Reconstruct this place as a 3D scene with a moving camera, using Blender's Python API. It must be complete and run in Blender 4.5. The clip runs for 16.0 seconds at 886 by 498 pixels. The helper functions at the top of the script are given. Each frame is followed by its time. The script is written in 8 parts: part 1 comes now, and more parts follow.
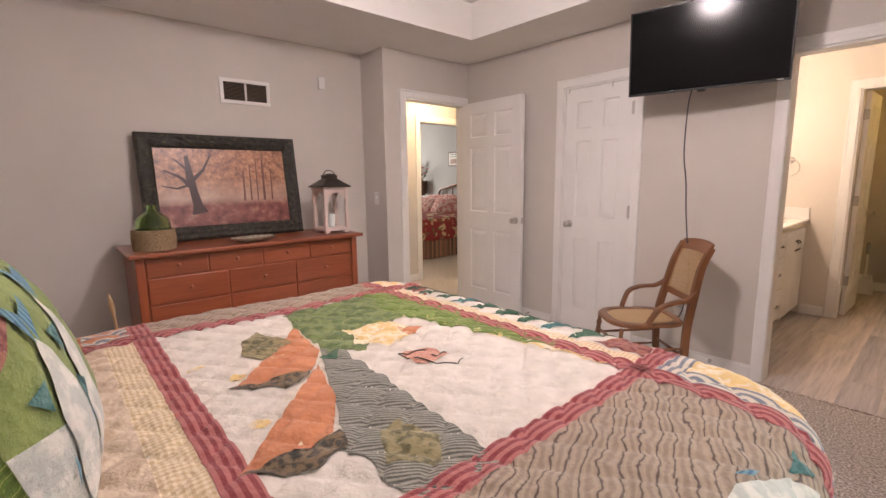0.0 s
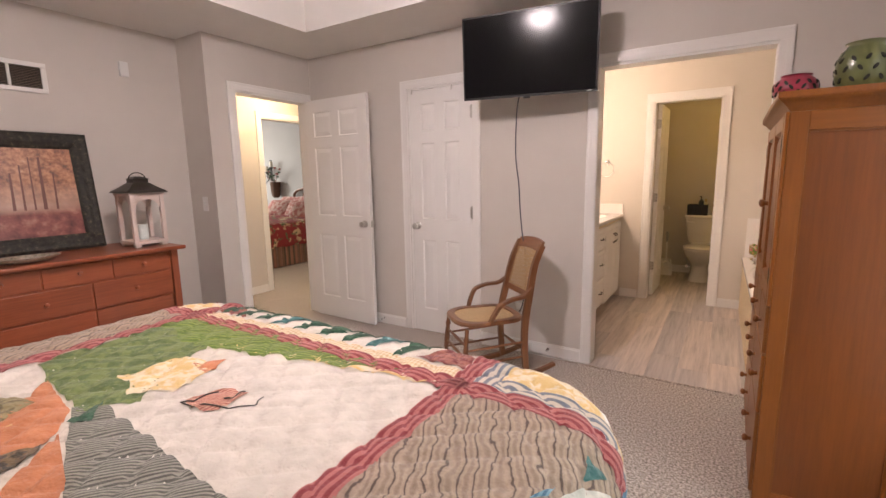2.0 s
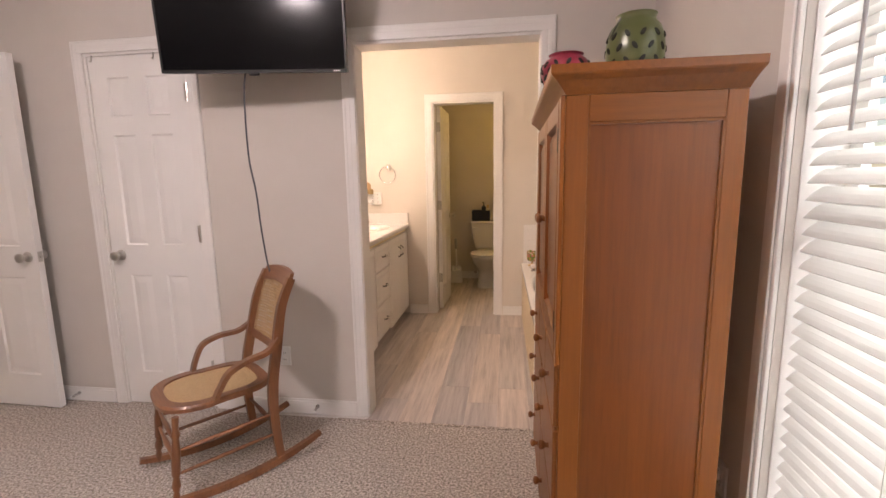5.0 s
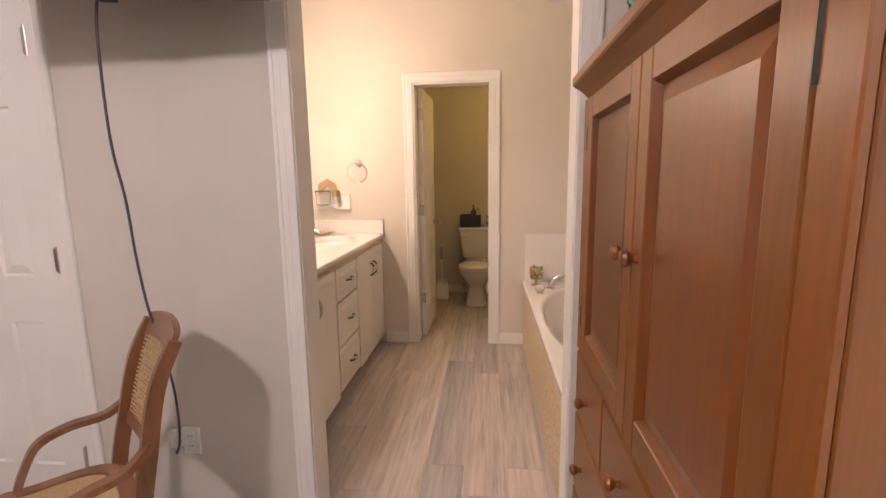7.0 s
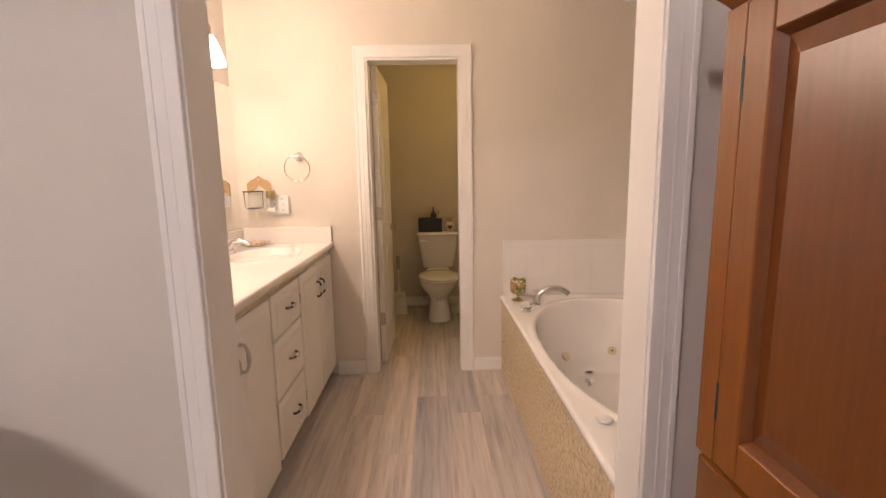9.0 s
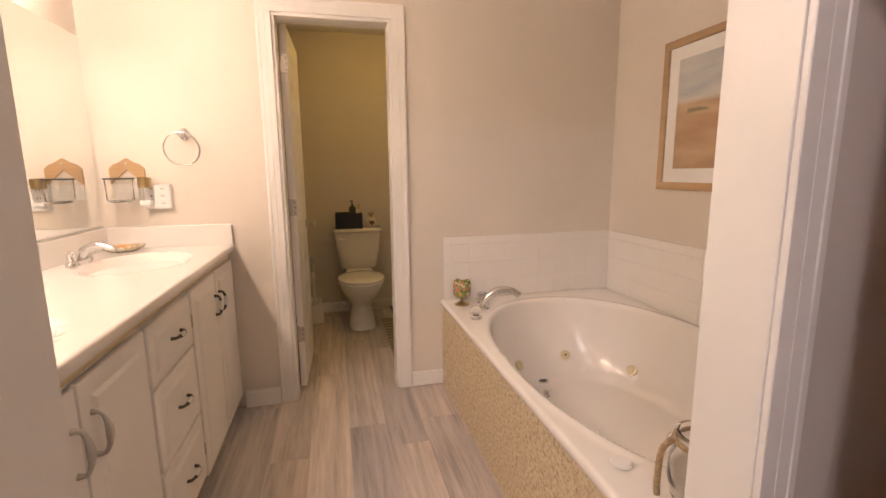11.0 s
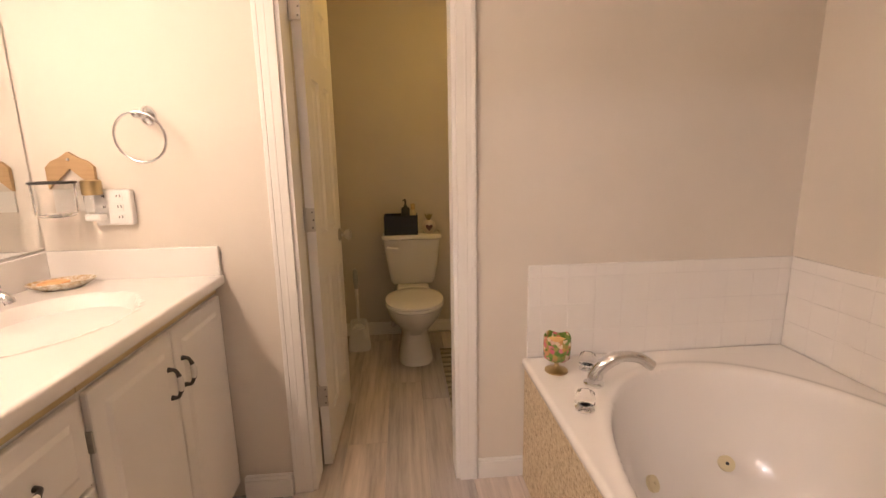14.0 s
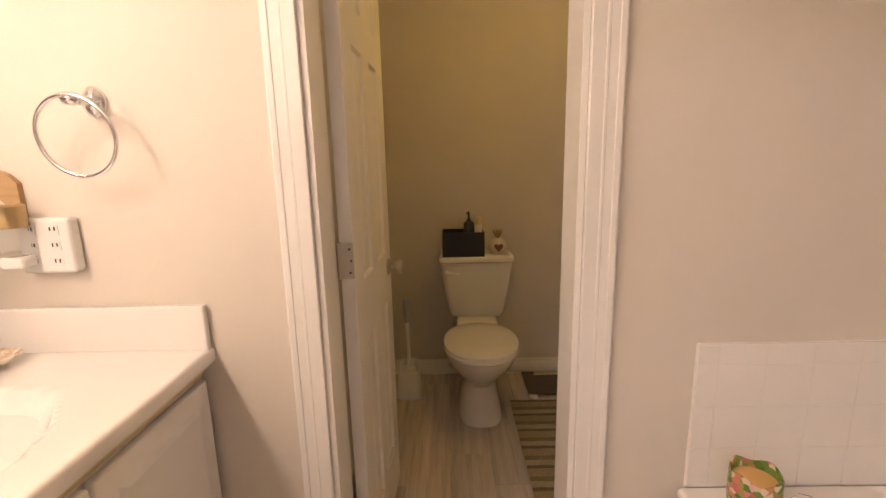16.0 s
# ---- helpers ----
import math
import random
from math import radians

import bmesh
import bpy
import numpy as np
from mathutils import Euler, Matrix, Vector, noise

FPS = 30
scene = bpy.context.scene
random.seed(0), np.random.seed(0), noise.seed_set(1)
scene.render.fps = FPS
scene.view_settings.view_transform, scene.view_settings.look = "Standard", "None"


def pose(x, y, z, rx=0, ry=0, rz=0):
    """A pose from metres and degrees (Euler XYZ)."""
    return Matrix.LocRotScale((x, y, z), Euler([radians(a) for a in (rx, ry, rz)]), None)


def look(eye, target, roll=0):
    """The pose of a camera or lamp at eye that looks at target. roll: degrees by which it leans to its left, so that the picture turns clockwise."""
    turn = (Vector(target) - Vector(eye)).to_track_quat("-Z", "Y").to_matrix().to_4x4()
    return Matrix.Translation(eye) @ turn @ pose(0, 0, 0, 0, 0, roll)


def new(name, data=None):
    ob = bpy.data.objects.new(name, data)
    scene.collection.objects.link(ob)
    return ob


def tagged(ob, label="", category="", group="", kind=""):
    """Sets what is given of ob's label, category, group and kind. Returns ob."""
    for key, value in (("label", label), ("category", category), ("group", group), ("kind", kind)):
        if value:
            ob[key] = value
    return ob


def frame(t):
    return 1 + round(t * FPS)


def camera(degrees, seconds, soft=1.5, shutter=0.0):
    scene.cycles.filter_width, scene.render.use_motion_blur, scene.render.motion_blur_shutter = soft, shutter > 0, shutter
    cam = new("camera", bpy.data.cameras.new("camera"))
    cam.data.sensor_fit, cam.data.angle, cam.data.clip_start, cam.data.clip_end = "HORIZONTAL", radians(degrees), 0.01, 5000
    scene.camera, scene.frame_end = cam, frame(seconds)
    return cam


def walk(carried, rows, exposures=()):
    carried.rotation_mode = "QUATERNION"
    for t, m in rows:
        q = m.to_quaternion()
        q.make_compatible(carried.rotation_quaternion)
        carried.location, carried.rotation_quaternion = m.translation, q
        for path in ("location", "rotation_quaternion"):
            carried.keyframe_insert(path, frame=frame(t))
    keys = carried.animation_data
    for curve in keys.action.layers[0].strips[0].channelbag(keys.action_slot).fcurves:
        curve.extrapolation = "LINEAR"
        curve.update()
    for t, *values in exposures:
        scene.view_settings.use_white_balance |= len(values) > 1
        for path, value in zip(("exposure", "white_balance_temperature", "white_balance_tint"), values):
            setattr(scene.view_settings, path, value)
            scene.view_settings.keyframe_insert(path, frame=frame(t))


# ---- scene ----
import functools

cam = camera(89.1, 16.0)
PATH = [
    (0, (0.782, -3.341, 1.317), (-0.701, -2.035, 1.009), -0.7),
    (0.5, (0.787, -3.309, 1.326), (-0.627, -1.929, 1.011), -0.8),
    (1, (0.786, -3.272, 1.317), (-0.52, -1.789, 1.005), -0.8),
    (1.5, (0.801, -3.194, 1.317), (-0.384, -1.614, 1.007), -1.0),
    (2, (0.822, -3.123, 1.334), (-0.227, -1.45, 1.016), -1.0),
    (2.5, (0.854, -3.048, 1.338), (-0.052, -1.293, 1.02), -1.2),
    (3, (0.882, -2.955, 1.35), (0.124, -1.133, 1.027), -1.2),
    (3.5, (0.904, -2.856, 1.345), (0.297, -0.977, 1.027), -1.2),
    (4, (0.896, -2.717, 1.342), (0.43, -0.798, 1.025), -1.2),
    (4.5, (0.865, -2.506, 1.351), (0.516, -0.563, 1.029), -1.1),
    (4.7, (0.857, -2.43, 1.341), (0.543, -0.479, 1.031), -1.0),
    (7, (0.733, -1.497, 1.332), (0.531, 0.469, 1.02), -0.8),
    (7.5, (0.674, -1.339, 1.334), (0.473, 0.626, 1.023), -0.9),
    (8, (0.608, -1.204, 1.327), (0.455, 0.765, 1.017), -0.9),
    (8.5, (0.566, -1.05, 1.31), (0.514, 0.925, 0.999), -0.9),
    (9, (0.554, -0.914, 1.298), (0.598, 1.062, 0.992), -1.0),
    (9.2, (0.535, -0.889, 1.297), (0.62, 1.086, 0.997), -0.6),
    (11.3, (0.416, -0.415, 1.252), (0.908, 1.492, 0.901), -0.9),
    (11.5, (0.422, -0.373, 1.264), (0.927, 1.526, 0.895), -1.1),
    (12, (0.447, -0.264, 1.262), (0.968, 1.63, 0.887), -1.1),
    (12.5, (0.484, -0.134, 1.259), (0.993, 1.763, 0.882), -1.1),
    (13, (0.512, 0.04, 1.263), (0.936, 1.957, 0.883), -1.1),
    (13.5, (0.532, 0.205, 1.275), (0.827, 2.146, 0.893), -1.1),
    (14, (0.55, 0.385, 1.293), (0.72, 2.34, 0.904), -1.0),
    (14.5, (0.554, 0.556, 1.306), (0.619, 2.516, 0.915), -1.1),
    (15, (0.529, 0.706, 1.313), (0.522, 2.667, 0.92), -1.1),
    (15.5, (0.484, 0.874, 1.325), (0.457, 2.835, 0.929), -1.2),
    (16, (0.451, 1.039, 1.322), (0.425, 2.999, 0.927), -1.3),
]
walk(cam, [(t, look(eye, target, roll)) for t, eye, target, roll in PATH], exposures=[(0, 0.44), (4, 0.46), (8, 0.42), (12, 0.48), (16, 0.44)])

# ---- world, sun and lights ----
world = bpy.data.worlds.new("world")
scene.world = world
world.use_nodes = True
sky = world.node_tree.nodes.new("ShaderNodeTexSky")
sky.sky_type, sky.sun_disc = "NISHITA", False
sky.sun_elevation, sky.sun_rotation = radians(48), radians(60)
back = world.node_tree.nodes["Background"]
back.inputs["Strength"].default_value = 0.06
world.node_tree.links.new(sky.outputs["Color"], back.inputs["Color"])
sun = new("sun", bpy.data.lights.new("sun", "SUN"))
sun.data.energy, sun.data.angle, sun.data.color = 0.8, radians(12), (1, 0.95, 0.88)
sun.matrix_world = look((8, 6, 10), (0, 0, 0))


def area(name, eye, target, w, h, power, color):
    lamp = new(name, bpy.data.lights.new(name, "AREA"))
    lamp.data.shape, lamp.data.size, lamp.data.size_y = "RECTANGLE", w, h
    lamp.data.energy, lamp.data.color = power, color
    lamp.matrix_world = look(eye, target)
    return lamp


BED_LAMP, BATH_LAMP, HALL_LAMP, WC_LAMP = 130.0, 46.0, 62.0, 17.0
WARM, BED_WARM = (1.0, 0.74, 0.46), (1.0, 0.845, 0.85)
area("window_daylight", (1.72, -2.0, 1.25), (0, -2.0, 1.2), 1.6, 1.75, 27, (1.0, 0.98, 0.97))
# added lamp behind an unseen opening, brightens the guest room
area("guest_added_light", (-8.66, 1.9, 1.5), (-6.0, 2.0, 1.0), 1.3, 1.3, 62, (1.0, 0.94, 0.87))

# ---- materials ----


def nodes_of(name):
    m = bpy.data.materials.new(name)
    m.use_nodes = True
    nt = m.node_tree
    return m, nt, nt.nodes["Principled BSDF"]


def coords(nt, stretch=(1, 1, 1), turn=0.0):
    tc = nt.nodes.new("ShaderNodeTexCoord")
    mp = nt.nodes.new("ShaderNodeMapping")
    mp.inputs["Scale"].default_value = stretch
    mp.inputs["Rotation"].default_value = (0, 0, radians(turn))
    nt.links.new(tc.outputs["Object"], mp.inputs["Vector"])
    return mp.outputs["Vector"]


def noise_of(nt, vec, scale, detail=4.0, rough=0.55):
    n = nt.nodes.new("ShaderNodeTexNoise")
    n.inputs["Scale"].default_value, n.inputs["Detail"].default_value = scale, detail
    n.inputs["Roughness"].default_value = rough
    nt.links.new(vec, n.inputs["Vector"])
    return n.outputs["Fac"]


def ramp_of(nt, fac, stops):
    r = nt.nodes.new("ShaderNodeValToRGB")
    while len(r.color_ramp.elements) < len(stops):
        r.color_ramp.elements.new(0.5)
    for e, (pos, col) in zip(r.color_ramp.elements, stops):
        e.position, e.color = pos, (*col, 1)
    nt.links.new(fac, r.inputs["Fac"])
    return r.outputs["Color"]


def mixed(nt, fac, a, b, mode="MIX"):
    mx = nt.nodes.new("ShaderNodeMix")
    mx.data_type, mx.blend_type = "RGBA", mode
    for sock, v in ((mx.inputs["Factor"], fac), (mx.inputs[6], a), (mx.inputs[7], b)):
        if isinstance(v, bpy.types.NodeSocket):
            nt.links.new(v, sock)
        elif isinstance(v, tuple):
            sock.default_value = (*v, 1)
        else:
            sock.default_value = v
    return mx.outputs[2]


def bumped(nt, bs, height, strength, dist):
    b = nt.nodes.new("ShaderNodeBump")
    b.inputs["Strength"].default_value, b.inputs["Distance"].default_value = strength, dist
    nt.links.new(height, b.inputs["Height"])
    nt.links.new(b.outputs["Normal"], bs.inputs["Normal"])


def scaled(c, k):
    return tuple(min(1.0, v * k) for v in c)


def paint(name, col, rough=0.5, metal=0.0, grain=60.0, bump=0.15, vary=0.06, coat=0.0):
    """Painted, moulded or metal surface with slight mottling and relief."""
    m, nt, bs = nodes_of(name)
    v = coords(nt)
    big = noise_of(nt, v, 2.3)
    c = ramp_of(nt, big, [(0.3, scaled(col, 1 - vary)), (0.7, scaled(col, 1 + vary))])
    nt.links.new(c, bs.inputs["Base Color"])
    bs.inputs["Roughness"].default_value, bs.inputs["Metallic"].default_value = rough, metal
    bs.inputs["Coat Weight"].default_value = coat
    if bump:
        bumped(nt, bs, noise_of(nt, v, grain, 3.0), bump, 0.002)
    return m


def wood(name, dark, mid, light, along="z", rough=0.35, coat=0.3, figure=7.0, blend=0.0):
    """Stained timber with long grain and slow colour drift between boards."""
    m, nt, bs = nodes_of(name)
    st = {"x": (0.06, 1, 1), "y": (1, 0.06, 1), "z": (1, 1, 0.06)}[along]
    v = coords(nt, st)
    grain = noise_of(nt, v, 90, 6, 0.65)
    broad = noise_of(nt, v, figure, 3, 0.5)
    info = nt.nodes.new("ShaderNodeObjectInfo")
    c1 = ramp_of(nt, broad, [(0.25, dark), (0.5, mid), (0.75, light)])
    c2 = ramp_of(nt, grain, [(0.3, scaled(dark, 0.8)), (0.6, light)])
    c = mixed(nt, 0.28, c1, c2)
    tint = ramp_of(nt, info.outputs["Random"], [(0, (0.86, 0.86, 0.86)), (1, (1.08, 1.06, 1.04))])
    nt.links.new(mixed(nt, 1.0, c, tint, "MULTIPLY"), bs.inputs["Base Color"])
    bs.inputs["Roughness"].default_value, bs.inputs["Coat Weight"].default_value = rough, coat
    bs.inputs["Coat Roughness"].default_value = 0.25
    bumped(nt, bs, grain, 0.12, 0.001)
    return m


def cloth(name, a, b, kind="plain", size=0.02, turn=0.0, rough=0.95):
    """Cotton print: plain weave, stripes, checks, plaid, bark lines or a small blotchy print."""
    m, nt, bs = nodes_of(name)
    v = coords(nt, (1, 1, 1), turn)
    mottled = noise_of(nt, v, 18, 5)
    if kind in ("stripe", "check", "plaid"):
        facs = []
        for axis in ("X", "Y"):
            w = nt.nodes.new("ShaderNodeTexWave")
            w.bands_direction = axis
            w.inputs["Scale"].default_value = 0.63 / size
            w.inputs["Distortion"].default_value = 0.15
            w.inputs["Detail Scale"].default_value = 3.0
            nt.links.new(v, w.inputs["Vector"])
            facs.append(w.outputs["Fac"])
        c = ramp_of(nt, facs[0], [(0.35, a), (0.62, b)])
        if kind != "stripe":
            c = mixed(nt, 0.5, c, ramp_of(nt, facs[1], [(0.35, a), (0.62, b)]))
    elif kind == "bark":
        w = nt.nodes.new("ShaderNodeTexWave")
        w.bands_direction = "X"
        w.inputs["Scale"].default_value = 0.63 / size
        w.inputs["Distortion"].default_value = 5.5
        w.inputs["Detail"].default_value = 3.0
        w.inputs["Detail Scale"].default_value = 1.3
        nt.links.new(v, w.inputs["Vector"])
        c = ramp_of(nt, w.outputs["Fac"], [(0.0, b), (0.012, b), (0.06, a), (0.55, scaled(a, 1.15)), (1.0, scaled(a, 0.8))])
    elif kind == "print":
        c = ramp_of(nt, noise_of(nt, v, 0.9 / size, 2), [(0.42, a), (0.55, b)])
    else:
        c = ramp_of(nt, mottled, [(0.3, a), (0.7, b)])
    c = mixed(nt, 0.25, c, ramp_of(nt, mottled, [(0.3, (0.55, 0.55, 0.55)), (0.7, (1, 1, 1))]), "MULTIPLY")
    nt.links.new(c, bs.inputs["Base Color"])
    bs.inputs["Roughness"].default_value = rough
    bs.inputs["Sheen Weight"].default_value = 0.15
    weave, crinkle = noise_of(nt, v, 420, 3), noise_of(nt, v, 42, 5, 0.6)
    tot = nt.nodes.new("ShaderNodeMath")
    tot.operation = "MULTIPLY_ADD"
    nt.links.new(weave, tot.inputs[0])
    tot.inputs[1].default_value = 0.12
    nt.links.new(crinkle, tot.inputs[2])
    bumped(nt, bs, tot.outputs[0], 0.75, 0.012)
    return m


def speckled(name, stops, scale, rough, bump, detail=3.0, big=0.0):
    m, nt, bs = nodes_of(name)
    v = coords(nt)
    f = noise_of(nt, v, scale, detail, 0.7)
    c = ramp_of(nt, f, stops)
    if big:
        c = mixed(nt, big, c, ramp_of(nt, noise_of(nt, v, 1.4, 4), [(0.3, (0.72, 0.72, 0.72)), (0.7, (1, 1, 1))]), "MULTIPLY")
    nt.links.new(c, bs.inputs["Base Color"])
    bs.inputs["Roughness"].default_value = rough
    bumped(nt, bs, f, bump, 0.008)
    return m


def glow(name, col, strength):
    m, nt, bs = nodes_of(name)
    bs.inputs["Base Color"].default_value = (*col, 1)
    bs.inputs["Emission Color"].default_value = (*col, 1)
    bs.inputs["Emission Strength"].default_value = strength
    return m


def glass(name, col=(1, 1, 1), rough=0.02):
    m, nt, bs = nodes_of(name)
    bs.inputs["Base Color"].default_value = (*col, 1)
    bs.inputs["Transmission Weight"].default_value = 1.0
    bs.inputs["Roughness"].default_value, bs.inputs["IOR"].default_value = rough, 1.45
    return m


def plank_vinyl():
    m, nt, bs = nodes_of("vinyl_plank")
    info = nt.nodes.new("ShaderNodeObjectInfo")
    tc = nt.nodes.new("ShaderNodeTexCoord")
    mp = nt.nodes.new("ShaderNodeMapping")
    mp.inputs["Scale"].default_value = (1, 0.06, 1)
    nt.links.new(tc.outputs["Object"], mp.inputs["Vector"])
    add = nt.nodes.new("ShaderNodeVectorMath")
    add.operation = "ADD"
    comb = nt.nodes.new("ShaderNodeMath")
    comb.operation = "MULTIPLY"
    comb.inputs[1].default_value = 37.0
    nt.links.new(info.outputs["Random"], comb.inputs[0])
    nt.links.new(mp.outputs["Vector"], add.inputs[0])
    nt.links.new(comb.outputs[0], add.inputs[1])
    v = add.outputs["Vector"]
    streak = noise_of(nt, v, 34, 6, 0.68)
    broad = noise_of(nt, v, 7, 3, 0.5)
    c1 = ramp_of(nt, streak, [(0.32, (0.24, 0.215, 0.21)), (0.5, (0.54, 0.50, 0.485)), (0.68, (0.76, 0.705, 0.675))])
    c2 = ramp_of(nt, broad, [(0.3, (0.35, 0.32, 0.315)), (0.7, (0.67, 0.585, 0.53))])
    c = mixed(nt, 0.5, c1, c2)
    tint = ramp_of(nt, info.outputs["Random"], [(0, (0.8, 0.8, 0.82)), (0.5, (1, 0.98, 0.96)), (1, (1.12, 1.05, 0.98))])
    nt.links.new(mixed(nt, 1.0, c, tint, "MULTIPLY"), bs.inputs["Base Color"])
    bs.inputs["Roughness"].default_value = 0.42
    bumped(nt, bs, streak, 0.12, 0.001)
    return m


M_WALL = paint("greige_wall_paint", (0.625, 0.58, 0.535), 0.75, grain=220, bump=0.12, vary=0.03)
# greige copy lightened for the bathroom; missing room light is put into its colour
M_BATHWALL = paint("greige_wall_brightened", (0.70, 0.645, 0.575), 0.7, grain=220, bump=0.12, vary=0.03)
M_CEIL = paint("ceiling_paint", (0.80, 0.78, 0.75), 0.9, grain=160, bump=0.4, vary=0.03)
M_TRIM = paint("white_trim_paint", (0.82, 0.80, 0.775), 0.35, grain=120, bump=0.06, vary=0.03)
M_DOOR = paint("white_door_paint", (0.82, 0.805, 0.785), 0.4, grain=300, bump=0.12, vary=0.03)
M_CARPET = speckled("beige_carpet", [(0.35, (0.14, 0.115, 0.095)), (0.49, (0.43, 0.375, 0.33)), (0.63, (0.78, 0.705, 0.635))], 92, 1.0, 0.9, 6.0, big=0.3)
M_VINYL = plank_vinyl()
M_STEEL = paint("brushed_nickel", (0.55, 0.53, 0.50), 0.3, 1.0, bump=0.03)
M_CHROME = paint("chrome", (0.75, 0.75, 0.76), 0.08, 1.0, bump=0)
M_BRASS = paint("aged_brass", (0.50, 0.38, 0.20), 0.35, 1.0, bump=0.05)
M_PEWTER = paint("dark_pewter", (0.10, 0.095, 0.09), 0.35, 0.9, bump=0.05)
M_CHERRY_X = wood("cherry_stain_long", (0.18, 0.042, 0.018), (0.30, 0.078, 0.033), (0.42, 0.120, 0.052), "y", 0.3, 0.4)
M_CHERRY_Z = wood("cherry_stain_tall", (0.18, 0.042, 0.018), (0.30, 0.078, 0.033), (0.42, 0.120, 0.052), "z", 0.3, 0.4)
M_ARM_Z = wood("amber_cherry_tall", (0.145, 0.042, 0.005), (0.195, 0.060, 0.007), (0.25, 0.080, 0.010), "z", 0.36, 0.1, 3)
M_ARM_P = wood("figured_cherry_panel", (0.10, 0.026, 0.004), (0.155, 0.042, 0.006), (0.21, 0.062, 0.009), "z", 0.32, 0.2, 4)
M_ARM_Y = wood("amber_cherry_long", (0.15, 0.044, 0.005), (0.20, 0.062, 0.007), (0.255, 0.082, 0.010), "y", 0.36, 0.1, 3)
M_ARM_X = wood("amber_cherry_side", (0.15, 0.044, 0.005), (0.20, 0.062, 0.007), (0.255, 0.082, 0.010), "x", 0.36, 0.1, 3)
M_OAK = wood("brown_oak", (0.10, 0.038, 0.016), (0.19, 0.075, 0.03), (0.30, 0.13, 0.055), "z", 0.35, 0.3, 12)
M_OAKX = wood("brown_oak_flat", (0.10, 0.038, 0.016), (0.19, 0.075, 0.03), (0.30, 0.13, 0.055), "x", 0.35, 0.3, 12)
M_BARK = speckled("carved_bark_wood", [(0.35, (0.008, 0.007, 0.005)), (0.58, (0.028, 0.024, 0.016)), (0.75, (0.14, 0.11, 0.065))], 34, 0.6, 0.9)
M_BLACK = paint("black_plastic", (0.012, 0.012, 0.013), 0.35, bump=0.03)
M_SCREEN = paint("black_screen_glass", (0.004, 0.004, 0.005), 0.15, bump=0)
M_SCREEN.node_tree.nodes["Principled BSDF"].inputs["Specular IOR Level"].default_value = 0.2
M_PORC = paint("white_porcelain", (0.80, 0.78, 0.74), 0.12, bump=0, vary=0.01, coat=0.4)
M_ACRYL = paint("white_acrylic", (0.86, 0.83, 0.80), 0.18, bump=0, vary=0.015, coat=0.3)
M_MARBLE = paint("cultured_marble", (0.84, 0.81, 0.78), 0.18, bump=0, vary=0.02, coat=0.3)
M_TILE = paint("white_wall_tile", (0.85, 0.82, 0.79), 0.2, bump=0.02, vary=0.015)
M_GROUT = paint("pale_grout", (0.82, 0.79, 0.76), 0.9, bump=0.2)
M_STONE = speckled("tan_pebbled_panel", [(0.28, (0.24, 0.155, 0.08)), (0.45, (0.56, 0.44, 0.28)), (0.6, (0.70, 0.59, 0.42)), (0.75, (0.80, 0.73, 0.60))], 75, 0.55, 0.5, 4)
M_CABINET = paint("white_cabinet_paint", (0.83, 0.81, 0.785), 0.35, grain=90, bump=0.06, vary=0.03)
M_RAIL = paint("yellowed_rail_paint", (0.60, 0.48, 0.25), 0.4, bump=0.05)
M_WHITE = paint("white_plastic", (0.78, 0.77, 0.75), 0.35, bump=0.02)
M_CERAMIC = paint("white_ceramic", (0.80, 0.78, 0.75), 0.15, bump=0)
M_DUCTSHADE = paint("duct_shade", (0.03, 0.028, 0.026), 0.9)
M_SLATV = paint("bronze_grille", (0.20, 0.15, 0.11), 0.5)
M_MIRROR = paint("mirror_silver", (0.92, 0.93, 0.92), 0.01, 1.0, bump=0, vary=0)
M_GLASS = glass("clear_glass")
M_JAR = glass("thin_jar_glass")
M_JAR.node_tree.nodes["Principled BSDF"].inputs["IOR"].default_value = 1.12
M_PANE = glass("window_glass", (1, 1, 1), 0.0)
M_GREENGLASS = glass("green_glass", (0.62, 0.84, 0.46), 0.05)


def translucent_slat():
    m, nt, bs = nodes_of("white_blind_slat")
    bs.inputs["Base Color"].default_value, bs.inputs["Roughness"].default_value = (0.80, 0.79, 0.77, 1), 0.5
    tr = nt.nodes.new("ShaderNodeBsdfTranslucent")
    tr.inputs["Color"].default_value = (0.85, 0.84, 0.82, 1)
    mx = nt.nodes.new("ShaderNodeMixShader")
    mx.inputs[0].default_value = 0.5
    nt.links.new(bs.outputs[0], mx.inputs[1])
    nt.links.new(tr.outputs[0], mx.inputs[2])
    nt.links.new(mx.outputs[0], nt.nodes["Material Output"].inputs["Surface"])
    return m


M_BLIND = translucent_slat()
M_CANE = speckled("woven_cane", [(0.3, (0.30, 0.19, 0.09)), (0.6, (0.58, 0.41, 0.22))], 200, 0.6, 0.4)
M_WICKER = speckled("tan_wicker", [(0.3, (0.16, 0.10, 0.05)), (0.6, (0.42, 0.30, 0.17))], 110, 0.8, 0.6)
M_LEAF = paint("pine_needle", (0.035, 0.06, 0.025), 0.7, bump=0, vary=0.3)
M_BERRY = paint("red_berry", (0.30, 0.02, 0.02), 0.35, bump=0)
M_NOTE = paint("white_board", (0.80, 0.78, 0.74), 0.8, bump=0.02)
M_PALEWOOD = wood("pale_oak_frame", (0.42, 0.27, 0.14), (0.52, 0.35, 0.19), (0.60, 0.42, 0.25), "y", 0.4, 0.1)
